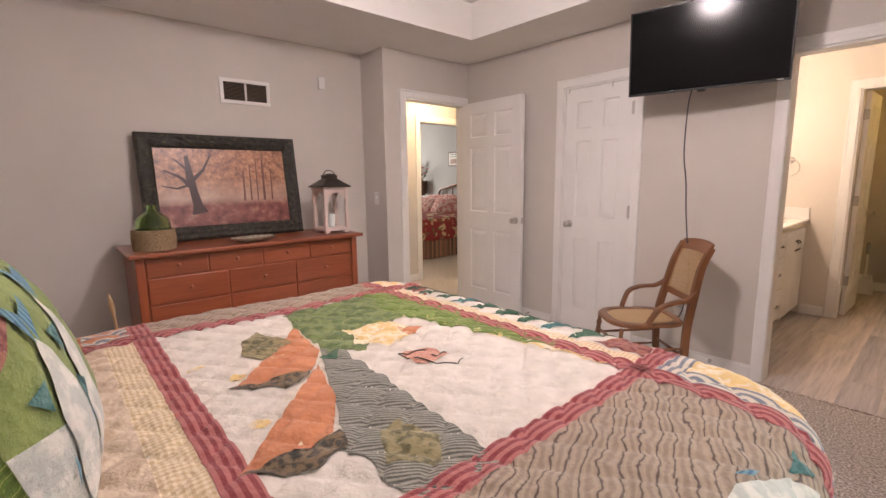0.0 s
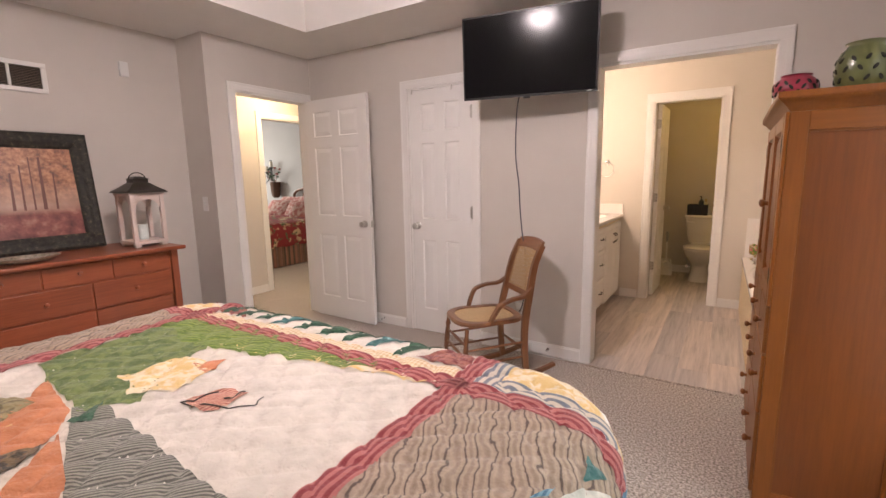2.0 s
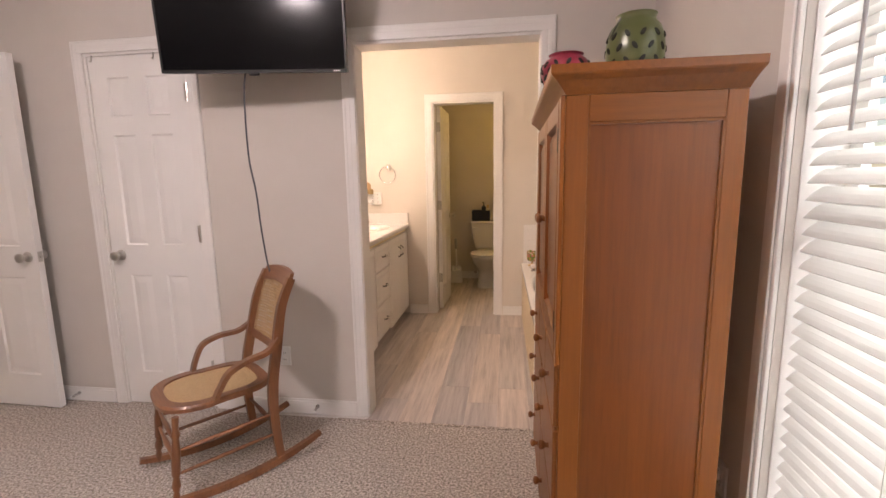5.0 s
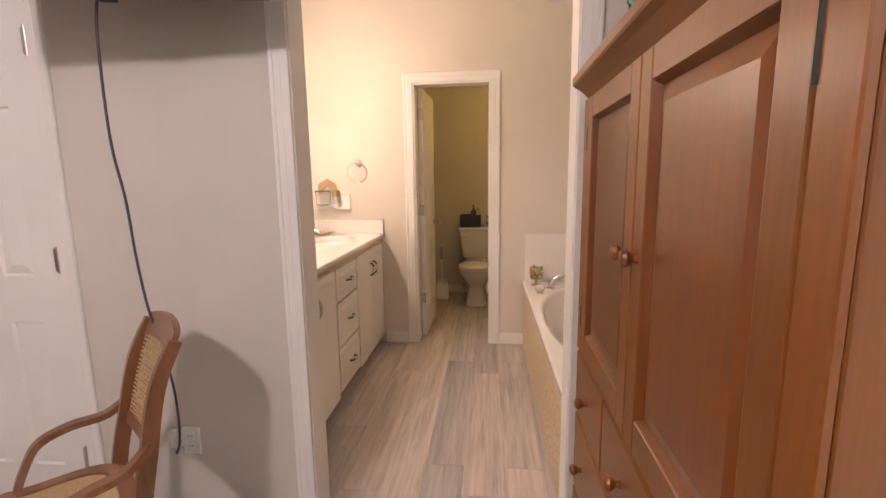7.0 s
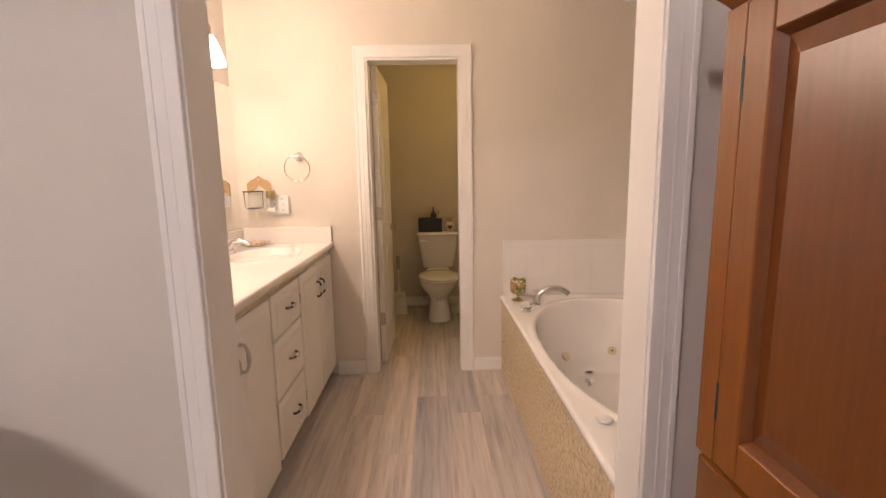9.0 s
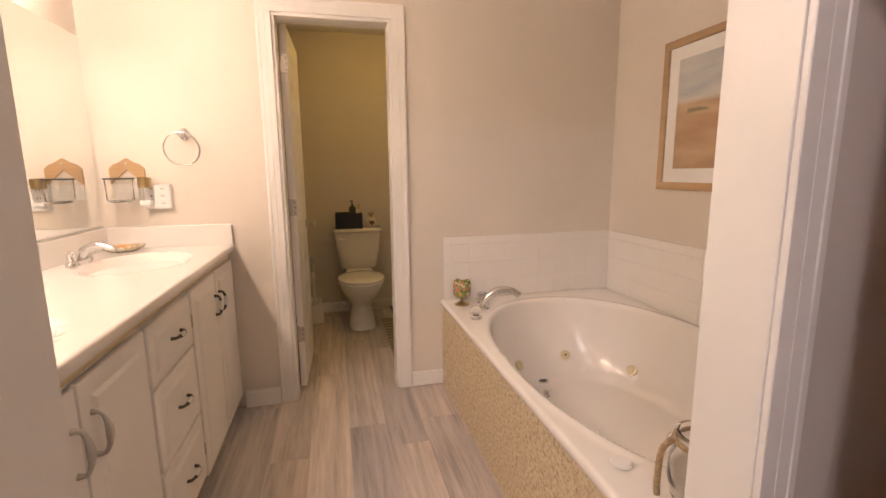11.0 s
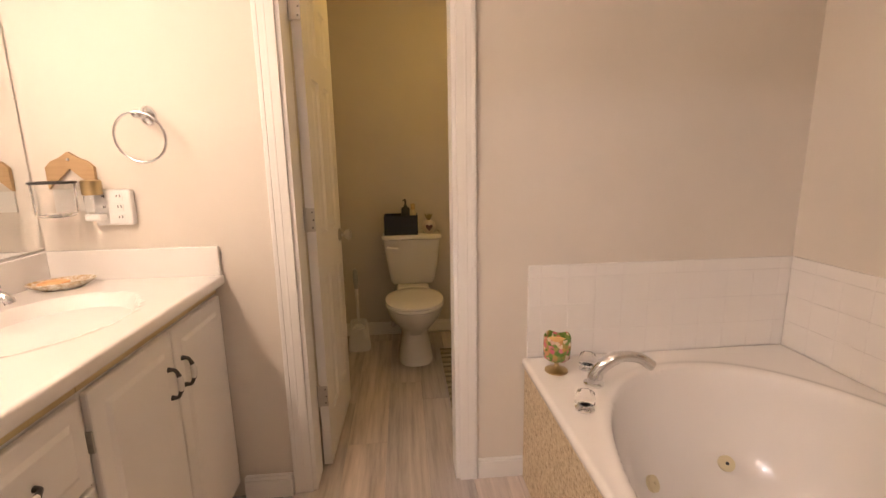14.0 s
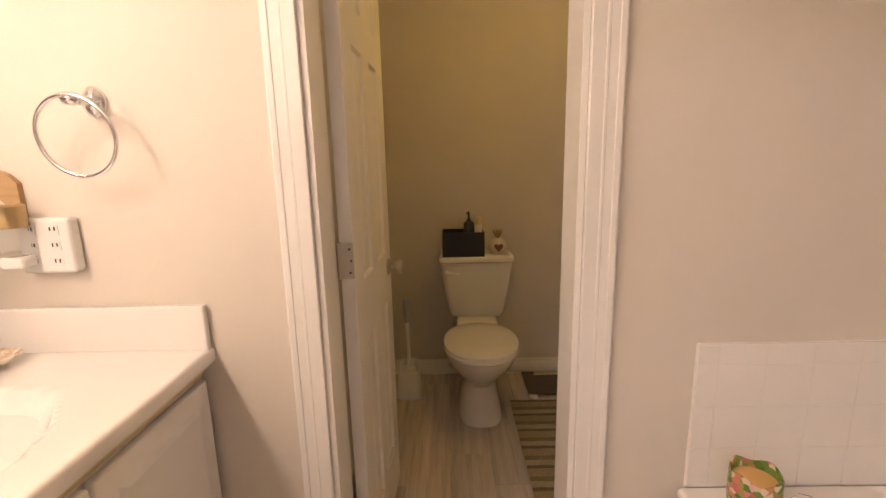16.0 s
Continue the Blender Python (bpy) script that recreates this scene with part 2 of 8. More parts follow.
M_TANWOOD = wood("tan_wood", (0.40, 0.25, 0.12), (0.50, 0.33, 0.17), (0.58, 0.40, 0.22), "x", 0.5, 0.1)
M_LANTERNROOF = paint("dark_bronze_roof", (0.07, 0.06, 0.05), 0.4, 0.6)
M_PINKWHITE = paint("whitewashed_wood", (0.70, 0.58, 0.52), 0.6, grain=60, bump=0.3, vary=0.08)

# ---- building helpers ----
PLACE = {}
ROOM = [Matrix()]      # origin of the room under construction


def thing(name, at, label, category, group="", m=None, kind=""):
    ob = new(name)
    ob.empty_display_size = 0.05
    PLACE[ob.name] = ROOM[0] @ (m if m is not None else Matrix.Translation(at))
    ob.matrix_world = PLACE[ob.name]
    return tagged(ob, label, category, group, kind)


def finish(bm, name, mats, smooth=None):
    bmesh.ops.recalc_face_normals(bm, faces=bm.faces[:])
    me = bpy.data.meshes.new(name)
    if smooth:
        for f in bm.faces:
            f.smooth = True
        for e in bm.edges:
            if len(e.link_faces) == 2 and e.calc_face_angle(0) > radians(smooth):
                e.smooth = False
    bm.to_mesh(me)
    bm.free()
    for m in (mats if isinstance(mats, (list, tuple)) else [mats]):
        me.materials.append(m)
    return me


def part(name, bm, material, parent, label="", local=False, smooth=None):
    """Links a bmesh as one mesh under a thing or part; its points are given in the world unless local."""
    m = PLACE[parent.name]
    if not local:
        bm.transform(m.inverted() @ ROOM[0])
    ob = new(name, finish(bm, name, material, smooth))
    ob.parent = parent
    PLACE[ob.name] = m
    return tagged(ob, label)


def solid(name, bm, material, label, category, group="", kind="", smooth=None):
    """A thing of one mesh, its points given in the world."""
    bm.transform(ROOM[0])
    ob = new(name, finish(bm, name, material, smooth))
    PLACE[ob.name] = Matrix()
    return tagged(ob, label, category, group, kind)


BATH_ORIGIN = Matrix.Translation((-0.03, 0.085, 0))


def bx(bm, x0, x1, y0, y1, z0, z1, bev=0.0, seg=2):
    vs = [bm.verts.new((x, y, z)) for x in (x0, x1) for y in (y0, y1) for z in (z0, z1)]
    fs = [bm.faces.new([vs[i] for i in q]) for q in ((0, 1, 3, 2), (4, 6, 7, 5), (0, 4, 5, 1), (2, 3, 7, 6), (0, 2, 6, 4), (1, 5, 7, 3))]
    if bev:
        es = list({e for f in fs for e in f.edges})
        bmesh.ops.bevel(bm, geom=es, offset=bev, segments=seg, affect="EDGES", profile=0.5)
    return bm


def box(*a, **k):
    return bx(bmesh.new(), *a, **k)


def loft(bm, rings, close=True, cap=True):
    rows = [[bm.verts.new(p) for p in r] for r in rings]
    n = len(rows[0])
    for a, b in zip(rows, rows[1:]):
        for i in range(n if close else n - 1):
            j = (i + 1) % n
            bm.faces.new((a[i], a[j], b[j], b[i]))
    if cap and close:
        bm.faces.new(rows[0][::-1])
        bm.faces.new(rows[-1])
    return bm


def lathe(bm, profile, at=(0, 0, 0), seg=20, m=None, cap=True):
    """profile: (radius, height) from bottom to top, turned about z."""
    m = m or Matrix.Translation(at)
    rings = [[m @ Vector((r * math.cos(2 * math.pi * i / seg), r * math.sin(2 * math.pi * i / seg), h)) for i in range(seg)] for r, h in profile]
    return loft(bm, rings, True, cap)


def between(p, q):
    d = Vector(q) - Vector(p)
    return Matrix.Translation(p) @ d.to_track_quat("Z", "Y").to_matrix().to_4x4(), d.length


def rod(bm, p, q, r, r2=None, seg=10):
    m, n = between(p, q)
    return lathe(bm, [(r, 0), (r if r2 is None else r2, n)], seg=seg, m=m)


def turned(bm, p, q, shape, seg=12):
    """A turned spindle from p to q; shape: (share of the length, radius)."""
    m, n = between(p, q)
    return lathe(bm, [(r, s * n) for s, r in shape], seg=seg, m=m)


def tube(bm, pts, r, seg=8, cap=True):
    pts = [Vector(p) for p in pts]
    rings, up = [], None
    for i, p in enumerate(pts):
        d = (pts[min(i + 1, len(pts) - 1)] - pts[max(i - 1, 0)]).normalized()
        up = up or (Vector((0, 0, 1)) if abs(d.z) < 0.9 else Vector((1, 0, 0)))
        s = d.cross(up).normalized()
        up = s.cross(d).normalized()
        rr = r[i] if isinstance(r, (list, tuple)) else r
        rings.append([p + rr * (math.cos(2 * math.pi * k / seg) * s + math.sin(2 * math.pi * k / seg) * up) for k in range(seg)])
    return loft(bm, rings, True, cap)


def board(bm, pts, side, w, t):
    """A plank swept along pts, w wide along side and t thick across it."""
    pts, side = [Vector(p) for p in pts], Vector(side).normalized()
    rings = []
    for i, p in enumerate(pts):
        d = (pts[min(i + 1, len(pts) - 1)] - pts[max(i - 1, 0)]).normalized()
        n = d.cross(side).normalized()
        ww = w[i] if isinstance(w, (list, tuple)) else w
        tt = t[i] if isinstance(t, (list, tuple)) else t
        rings.append([p + side * a * ww / 2 + n * b * tt / 2 for a, b in ((-1, -1), (1, -1), (1, 1), (-1, 1))])
    return loft(bm, rings)


def spline(pts, n=8):
    """Smooth points through the given ones."""
    pts = [Vector(p) for p in pts]
    out = []
    for i in range(len(pts) - 1):
        a, b, c, d = pts[max(i - 1, 0)], pts[i], pts[i + 1], pts[min(i + 2, len(pts) - 1)]
        for k in range(n):
            t = k / n
            out.append(0.5 * (2 * b + (c - a) * t + (2 * a - 5 * b + 4 * c - d) * t * t + (3 * b - a - 3 * c + d) * t ** 3))
    return out + [pts[-1]]


def struct(name, bm, material, label, category, smooth=None):
    return solid(name, bm, material, label, category, kind="structure", smooth=smooth)


def raised(bm, face, a0, a1, z0, z1, depth, edge, lift):
    """A raised panel field; face maps (a, z, out) to a point: sunk edge, sloping bevel, flat centre."""
    r = []
    for k, o in ((0.0, 0.0), (0.008, -depth), (0.008 + edge, -depth + lift)):
        r.append([face(a0 + k, z0 + k, o), face(a1 - k, z0 + k, o), face(a1 - k, z1 - k, o), face(a0 + k, z1 - k, o)])
    rows = [[bm.verts.new(p) for p in q] for q in r]
    for p, q in zip(rows, rows[1:]):
        for i in range(4):
            bm.faces.new((p[i], p[(i + 1) % 4], q[(i + 1) % 4], q[i]))
    bm.faces.new(rows[-1])
    return bm

# ---- structure ----
WX, EX, BACK = -2.96, 1.52, -4.35      # bedroom walls
BX0, BX1, FAR = -0.653, 2.125, 1.93     # bathroom walls
WC0, WC1, WCY = 0.05, 1.30, 3.585       # toilet room
SOFFIT, TRAY, VAULT = 2.44, 2.72, 2.44

struct("floor_bedroom", box(WX - 0.12, EX + 0.12, BACK - 0.12, -0.04, -0.12, 0.0), M_CARPET, "beige cut-pile carpet with worn traffic shading", "carpet")
struct("floor_hall", box(-9.0, WX - 0.12, -1.2, 5.3, -0.12, -0.002), M_CARPET, "beige hall carpet running into the guest room", "carpet")
bm = box(WX - 0.12, -2.6, -0.04, 1.9, -0.12, -0.001)
struct("floor_hall_corner", bm, M_CARPET, "beige hall carpet beyond the bedroom door", "carpet")
struct("subfloor", box(BX0 - 0.12, BX1 + 0.12, -0.04, WCY + 0.12, -0.12, -0.006), M_GROUT, "dark gap under the vinyl planks", "subfloor")

struct("floor_closet", box(-2.6, BX0 - 0.12, -0.04, 0.8, -0.12, -0.002), M_CARPET, "beige carpet inside the closet", "carpet")

# wall with the closet door, the television and the way to the bathroom
bm = bmesh.new()
bx(bm, -2.72, -1.46, 0, 0.12, 0, SOFFIT)
bx(bm, -1.46, -0.848, 0, 0.12, 2.045, SOFFIT)
bx(bm, -0.848, 0.070, 0, 0.12, 0, SOFFIT)
bx(bm, 0.070, 1.021, 0, 0.12, 2.022, SOFFIT)
bx(bm, 1.021, EX + 0.12, 0, 0.12, 0, SOFFIT)
bx(bm, EX + 0.12, BX1 + 0.12, 0, 0.12, 0, SOFFIT)
bx(bm, BX0 - 0.16, BX1 + 0.12, 0.0005, 0.12, SOFFIT, 3.3)
struct("wall_north", bm, M_WALL, "greige painted wall with closet and bathroom openings", "wall")
bm = bmesh.new()
bx(bm, WX - 0.12, WX, BACK, -1.03, 0, SOFFIT)
struct("wall_west", bm, M_WALL, "greige painted wall behind the dresser", "wall")
bm = bmesh.new()
bx(bm, WX - 0.12, -2.72, -1.03, -0.91, 0, SOFFIT)
bx(bm, -2.72, -2.6, -1.03, -0.80, 0, SOFFIT)
bx(bm, -2.72, -2.6, -0.80, -0.035, 2.05, SOFFIT)
bx(bm, -2.72, -2.6, -0.035, 0, 0, SOFFIT)
struct("wall_west_jog", bm, M_WALL, "greige wall stepping out round the bedroom door", "wall")
bm = bmesh.new()
WY0, WY1, WZ0, WZ1 = -2.85, -1.12, 0.38, 2.14
bx(bm, EX, EX + 0.14, BACK, WY0, 0, SOFFIT)
bx(bm, EX, EX + 0.14, WY1, 0, 0, SOFFIT)
bx(bm, EX, EX + 0.14, WY0, WY1, 0, WZ0)
bx(bm, EX, EX + 0.14, WY0, WY1, WZ1, SOFFIT)
struct("wall_east", bm, M_WALL, "greige painted wall with a tall window", "wall")
struct("wall_south", box(WX - 0.12, EX + 0.14, BACK - 0.12, BACK, 0, SOFFIT), M_WALL, "plain greige wall behind the bed", "wall")

# tray ceiling: dropped border, upright sides, raised middle
TX0, TX1, TY0, TY1 = -1.99, 0.66, -3.75, -0.56
bm = bmesh.new()
bx(bm, WX - 0.12, TX0, BACK - 0.12, -1.03, SOFFIT, TRAY + 0.05)
bx(bm, -2.72, TX0, -1.03, 0, SOFFIT, TRAY + 0.05)
bx(bm, TX1, EX + 0.14, BACK - 0.12, 0, SOFFIT, TRAY + 0.05)
bx(bm, TX0, TX1, TY1, 0, SOFFIT, TRAY + 0.05)
bx(bm, TX0, TX1, BACK - 0.12, TY0, SOFFIT, TRAY + 0.05)
bx(bm, TX0 - 0.05, TX1 + 0.05, TY0 - 0.05, TY1 + 0.05, TRAY, TRAY + 0.05)
struct("ceiling_bedroom", bm, M_CEIL, "off-white tray ceiling with a dropped border", "ceiling")

# bathroom shell
ROOM[0] = BATH_ORIGIN
bm = bmesh.new()
bx(bm, BX0 - 0.12, 0.185, FAR, FAR + 0.12, 0, 3.2)
bx(bm, 0.185, 0.775, FAR, FAR + 0.12, 2.045, 3.2)
bx(bm, 0.775, BX1 + 0.12, FAR, FAR + 0.12, 0, 3.2)
struct("wall_bath_north", bm, M_BATHWALL, "greige bathroom wall with the toilet room door", "wall")
struct("wall_bath_west", box(BX0 - 0.12, BX0, 0.0355, FAR, 0, 3.2), M_BATHWALL, "greige wall behind the vanity mirror", "wall")
struct("wall_bath_east", box(BX1, BX1 + 0.12, 0.0355, FAR, 0, 3.2), M_BATHWALL, "greige wall beside the bathtub", "wall")
# vaulted ceiling rising away from the bathtub
bm = bmesh.new()
loft(bm, [[(BX1 + 0.12, y, 2.20), (BX0 - 0.12, y, 3.25), (BX0 - 0.12, y, 3.33), (BX1 + 0.12, y, 2.28)] for y in (-0.03, FAR + 0.06)])
struct("ceiling_bath", bm, M_CEIL, "off-white vaulted bathroom ceiling", "ceiling")
bm = bmesh.new()
bx(bm, WC0 - 0.12, WC0, FAR + 0.12, WCY, 0, 2.44)
struct("wall_wc_west", bm, M_WALL, "greige toilet room side wall", "wall")
struct("wall_wc_east", box(WC1, WC1 + 0.12, FAR + 0.12, WCY, 0, 2.44), M_WALL, "greige toilet room side wall", "wall")
struct("wall_wc_north", box(WC0 - 0.12, WC1 + 0.12, WCY, WCY + 0.12, 0, 2.44), M_WALL, "greige wall behind the toilet", "wall")
struct("ceiling_wc", box(WC0 - 0.12, WC1 + 0.12, FAR + 0.12, WCY + 0.12, 2.44, 2.5), M_CEIL, "off-white toilet room ceiling", "ceiling")

ROOM[0] = Matrix()

# closet behind the closed door, hall and guest room
bm = bmesh.new()
bx(bm, -2.6, BX0 - 0.12, 0.75, 0.85, 0, 2.44)
bx(bm, -2.72, -2.6, 0.12, 1.9, 0, 2.44)
struct("wall_closet", bm, M_WALL, "plain closet walls", "wall")
HX = -3.80
bm = bmesh.new()
bx(bm, HX - 0.12, HX, -1.2, 0.32, 0, 2.44)
bx(bm, HX - 0.12, HX, 0.32, 1.28, 2.045, 2.44)
bx(bm, HX - 0.12, HX, 1.28, 1.9, 0, 2.44)
struct("wall_hall_west", bm, M_WALL, "greige hall wall with the guest room doorway", "wall")
bm = bmesh.new()
bx(bm, HX - 0.12, WX - 0.12, -1.3, -1.2, 0, 2.44)
bx(bm, HX, -2.6, 1.9, 2.0, 0, 2.44)
struct("wall_hall_ends", bm, M_WALL, "plain hall end walls", "wall")
bm = box(HX - 0.12, WX - 0.12, -1.3, 2.0, 2.44, 2.5)
bx(bm, WX - 0.12, -2.72, -1.03, 2.0, 2.44, 2.5)
struct("ceiling_hall", bm, M_CEIL, "off-white hall ceiling", "ceiling")
GX, GY = -8.6, 3.3
bm = bmesh.new()
bx(bm, GX - 0.12, GX, 0.15, 1.25, 0, 2.60)
bx(bm, GX - 0.12, GX, 2.55, GY + 0.1, 0, 2.60)
# opening out of view, left for the added lamp outside it
bx(bm, GX - 0.12, GX, 1.25, 2.55, 0, 0.85)
bx(bm, GX - 0.12, GX, 1.25, 2.55, 2.15, 2.60)
bx(bm, GX, -3.92, 0.15, 0.25, 0, 2.60)
bx(bm, GX, HX, GY, GY + 0.1, 0, 2.60)
bx(bm, HX - 0.12, HX, 1.9, GY, 0, 2.60)
struct("wall_guest", bm, paint("blue_grey_wall", (0.42, 0.41, 0.40), 0.8, grain=220, bump=0.1, vary=0.03), "grey painted guest room walls", "wall")
struct("ceiling_guest", box(GX - 0.12, HX, 0.15, GY + 0.1, 2.60, 2.66), M_CEIL, "off-white guest room ceiling", "ceiling")

# ---- trim ----


def casing(name, plane, axis, a0, a1, top, out, label, w=0.065, foot=0.0):
    """Door casing on one wall face: two legs and a head, each stepped. plane: the wall face; out: +1 or -1 away from the wall."""
    holder = thing(name, (0, 0, 0), label, "door casing", kind="structure")
    for nm, r in (("casing_leg", (a0 - w, a0, foot, top)), ("casing_leg", (a1, a1 + w, foot, top)), ("casing_head", (a0 - w, a1 + w, top, top + w))):
        bm = bmesh.new()
        steps = ((0.0, 1.0, 0.0125), (0.04, 0.24, 0.0148), (0.48, 0.60, 0.0133))
        for s0, s1, th in steps:
            lo, hi, z0, z1 = r
            if nm == "casing_head":
                z0, z1 = top + w * (1 - s1), top + w * (1 - s0)
                if s0 > 0 or s1 < 1:
                    lo, hi = lo + w * s0, hi - w * s0
            elif lo < a0 - w / 2:
                lo, hi = a0 - w + w * s0, a0 - w + w * s1
                z1 = top + (w * (1 - s1) if s1 < 1 else 0)
            else:
                lo, hi = a1 + w - w * s1, a1 + w - w * s0
                z1 = top + (w * (1 - s1) if s1 < 1 else 0)
            p, q = sorted((plane + 0.0005 * out, plane + th * out))
            if axis == "x":
                bx(bm, lo, hi, p, q, z0, z1, 0.0015, 1)
            else:
                bx(bm, p, q, lo, hi, z0, z1, 0.0015, 1)
        part(nm, bm, M_TRIM, holder)
    return holder


def lining(name, axis, a0, a1, p0, p1, top, label):
    """The boards that line an opening through a wall."""
    holder = thing(name, (0, 0, 0), label, "door jamb", kind="structure")
    for r in ((a0, a0 + 0.015, 0, top), (a1 - 0.015, a1, 0, top), (a0 + 0.015, a1 - 0.015, top - 0.015, top)):
        bm = bmesh.new()
        if axis == "x":
            bx(bm, r[0], r[1], p0, p1, r[2], r[3], 0.001, 1)
        else:
            bx(bm, p0, p1, r[0], r[1], r[2], r[3], 0.001, 1)
        part("jamb_board", bm, M_TRIM, holder)


casing("trim_closet", 0.0, "x", -1.46, -0.848, 2.045, -1, "white stepped casing round the closet door")
casing("trim_bath_opening", 0.0, "x", 0.080, 1.010, 2.022, -1, "white stepped casing round the bathroom opening", 0.067)
lining("jamb_bath", "x", 0.0699, 1.0211, -0.001, 0.121, 2.0219, "white boards lining the bathroom opening")
casing("trim_bedroom_door", -2.6, "y", -0.80, -0.072, 2.05, 1, "white stepped casing round the bedroom door")
lining("jamb_bedroom_door", "y", -0.80, -0.035, -2.721, -2.599, 2.05, "white boards lining the bedroom doorway")
ROOM[0] = BATH_ORIGIN
casing("trim_wc", FAR, "x", 0.185, 0.775, 2.045, -1, "white stepped casing round the toilet room door", 0.072)
lining("jamb_wc", "x", 0.185, 0.775, FAR - 0.001, FAR + 0.121, 2.045, "white boards lining the toilet room doorway")
ROOM[0] = Matrix()
casing("trim_guest_door", HX, "y", 0.32, 1.28, 2.045, 1, "cream casing round the guest room doorway")
lining("jamb_guest_door", "y", 0.32, 1.28, HX - 0.121, HX + 0.001, 2.045, "white boards lining the guest room doorway")


def skirting(name, runs, label="white baseboard with an eased top edge"):
    """Baseboard runs: x0, x1, y0, y1 footprints along the walls."""
    bm = bmesh.new()
    for x0, x1, y0, y1 in runs:
        bx(bm, x0, x1, y0, y1, 0.001, 0.078, 0.002, 1)
        long_x = (x1 - x0) > (y1 - y0)
        mx, my = (0, 0.003) if long_x else (0.003, 0)
        bx(bm, x0 + mx, x1 - mx, y0 + my, y1 - my, 0.0785, 0.092, 0.003, 2)
    struct(name, bm, M_TRIM, label, "baseboard")


B = 0.014
skirting("baseboard_north", [(-2.59, -1.53, -B, -0.0005), (-0.78, 0.012, -B, -0.0005), (1.08, EX - 0.02, -B, -0.0005)])
skirting("baseboard_west", [(WX + 0.0005, WX + B, BACK + 0.02, -1.05), (WX + 0.02, -2.61, -1.03 - B, -1.0305), (-2.5995, -2.6 + B, -1.025, -0.87)])
skirting("baseboard_east", [(EX - B, EX - 0.0005, BACK + 0.02, -0.02)])
ROOM[0] = BATH_ORIGIN
skirting("baseboard_bath", [(-0.07, 0.11, FAR - B, FAR - 0.0005), (0.85, 1.04, FAR - B, FAR - 0.0005)])
skirting("baseboard_bath_shoe", [(-0.07, 0.11, FAR - B - 0.016, FAR - B - 0.0005)], "white shoe moulding at the foot of the baseboard")
skirting("baseboard_wc", [(WC0 + 0.02, WC1 - 0.02, WCY - B, WCY - 0.0005), (WC1 - B, WC1 - 0.0005, FAR + 0.15, WCY - 0.02)])
ROOM[0] = Matrix()
skirting("baseboard_hall", [(HX + 0.0005, HX + B, -1.1, 0.25)])

# ---- doors ----


def hinge(bm, x, y, z, ax):
    bx(bm, x - (0.016 if ax else 0.002), x + (0.016 if ax else 0.002), y - (0.002 if ax else 0.016), y + (0.002 if ax else 0.016), z - 0.045, z + 0.045, 0.001, 1)
    lathe(bm, [(0.006, -0.05), (0.006, 0.05)], (x, y, z), 8)
    return bm


def knob(parent, at, d):
    """A round door knob with rose, pointing along d (world direction)."""
    bm = bmesh.new()
    m = between(at, Vector(at) + Vector(d))[0]
    lathe(bm, [(0.031, 0), (0.031, 0.004), (0.022, 0.011), (0.012, 0.013), (0.011, 0.026), (0.020, 0.033), (0.027, 0.043), (0.026, 0.054), (0.014, 0.062), (0.001, 0.063)], seg=18, m=m)
    return part("door_knob", bm, M_STEEL, parent, "brushed nickel round knob", local=True, smooth=40)


def six_panel(name, w, h, m, label, sides=(1, -1), open_edge_latch=True):
    """A moulded six-panel door leaf; local x along the leaf from the hinge, y through it, z up."""
    door = thing(name, None, label, "door", m=m)
    t = 0.0175
    body = bmesh.new()
    st, mid = 0.105, 0.095
    c0, c1, c2, c3 = st, w / 2 - mid / 2, w / 2 + mid / 2, w - st
    rows = [(0.20, 0.80), (0.98, 1.60), (1.70, h - 0.11)]
    bx(body, 0, st, -t, t, 0, h)
    bx(body, w - st, w, -t, t, 0, h)
    bx(body, c1, c2, -t, t, 0, h)
    zs = [0] + [v for r in rows for v in r] + [h]
    for z0, z1 in zip(zs[::2], zs[1::2]):
        bx(body, st, c1, -t, t, z0, z1)
        bx(body, c2, c3, -t, t, z0, z1)
    leaf = part("door_leaf", body, M_DOOR, door, local=True)
    for z0, z1 in rows:
        for a0, a1 in ((c0, c1), (c2, c3)):
            bm = bmesh.new()
            for s in (1, -1):
                raised(bm, lambda a, z, o, s=s: Vector((a, s * (t + o), z)), a0, a1, z0, z1, 0.009, 0.035, 0.006)
            part("panel", bm, M_DOOR, leaf, local=True)
    for s in sides:
        knob(door, (w - 0.06, s * t, 0.92), (0, s, 0))
    if open_edge_latch:
        part("latch_plate", box(w, w + 0.0015, -0.012, 0.012, 0.89, 0.95), M_STEEL, door, "nickel latch plate", local=True)
        part("latch_bolt", box(w + 0.001, w + 0.012, -0.006, 0.006, 0.912, 0.928, 0.002), M_STEEL, door, local=True)
    return door


door = six_panel("door_bedroom", 0.765, 2.03, pose(-2.565, -0.085, 0.012, 0, 0, -1.8), "white six-panel bedroom door standing open against the wall")
for z in (0.25, 1.05, 1.82):
    part("hinge", hinge(bmesh.new(), -2.567, -0.064, z, True), M_BRASS, door, "brass butt hinge")
door = six_panel("door_closet", 0.575, 2.02, pose(-0.865, 0.0195, 0.006, 0, 0, 180), "closed white six-panel closet door", sides=(1,), open_edge_latch=False)
for z in (0.25, 1.05, 1.82):
    part("hinge", hinge(bmesh.new(), -0.856, -0.004, z, True), M_STEEL, door, "nickel butt hinge")
lining("jamb_closet", "x", -1.4599, -0.8481, -0.001, 0.121, 2.0449, "white boards lining the closet doorway")
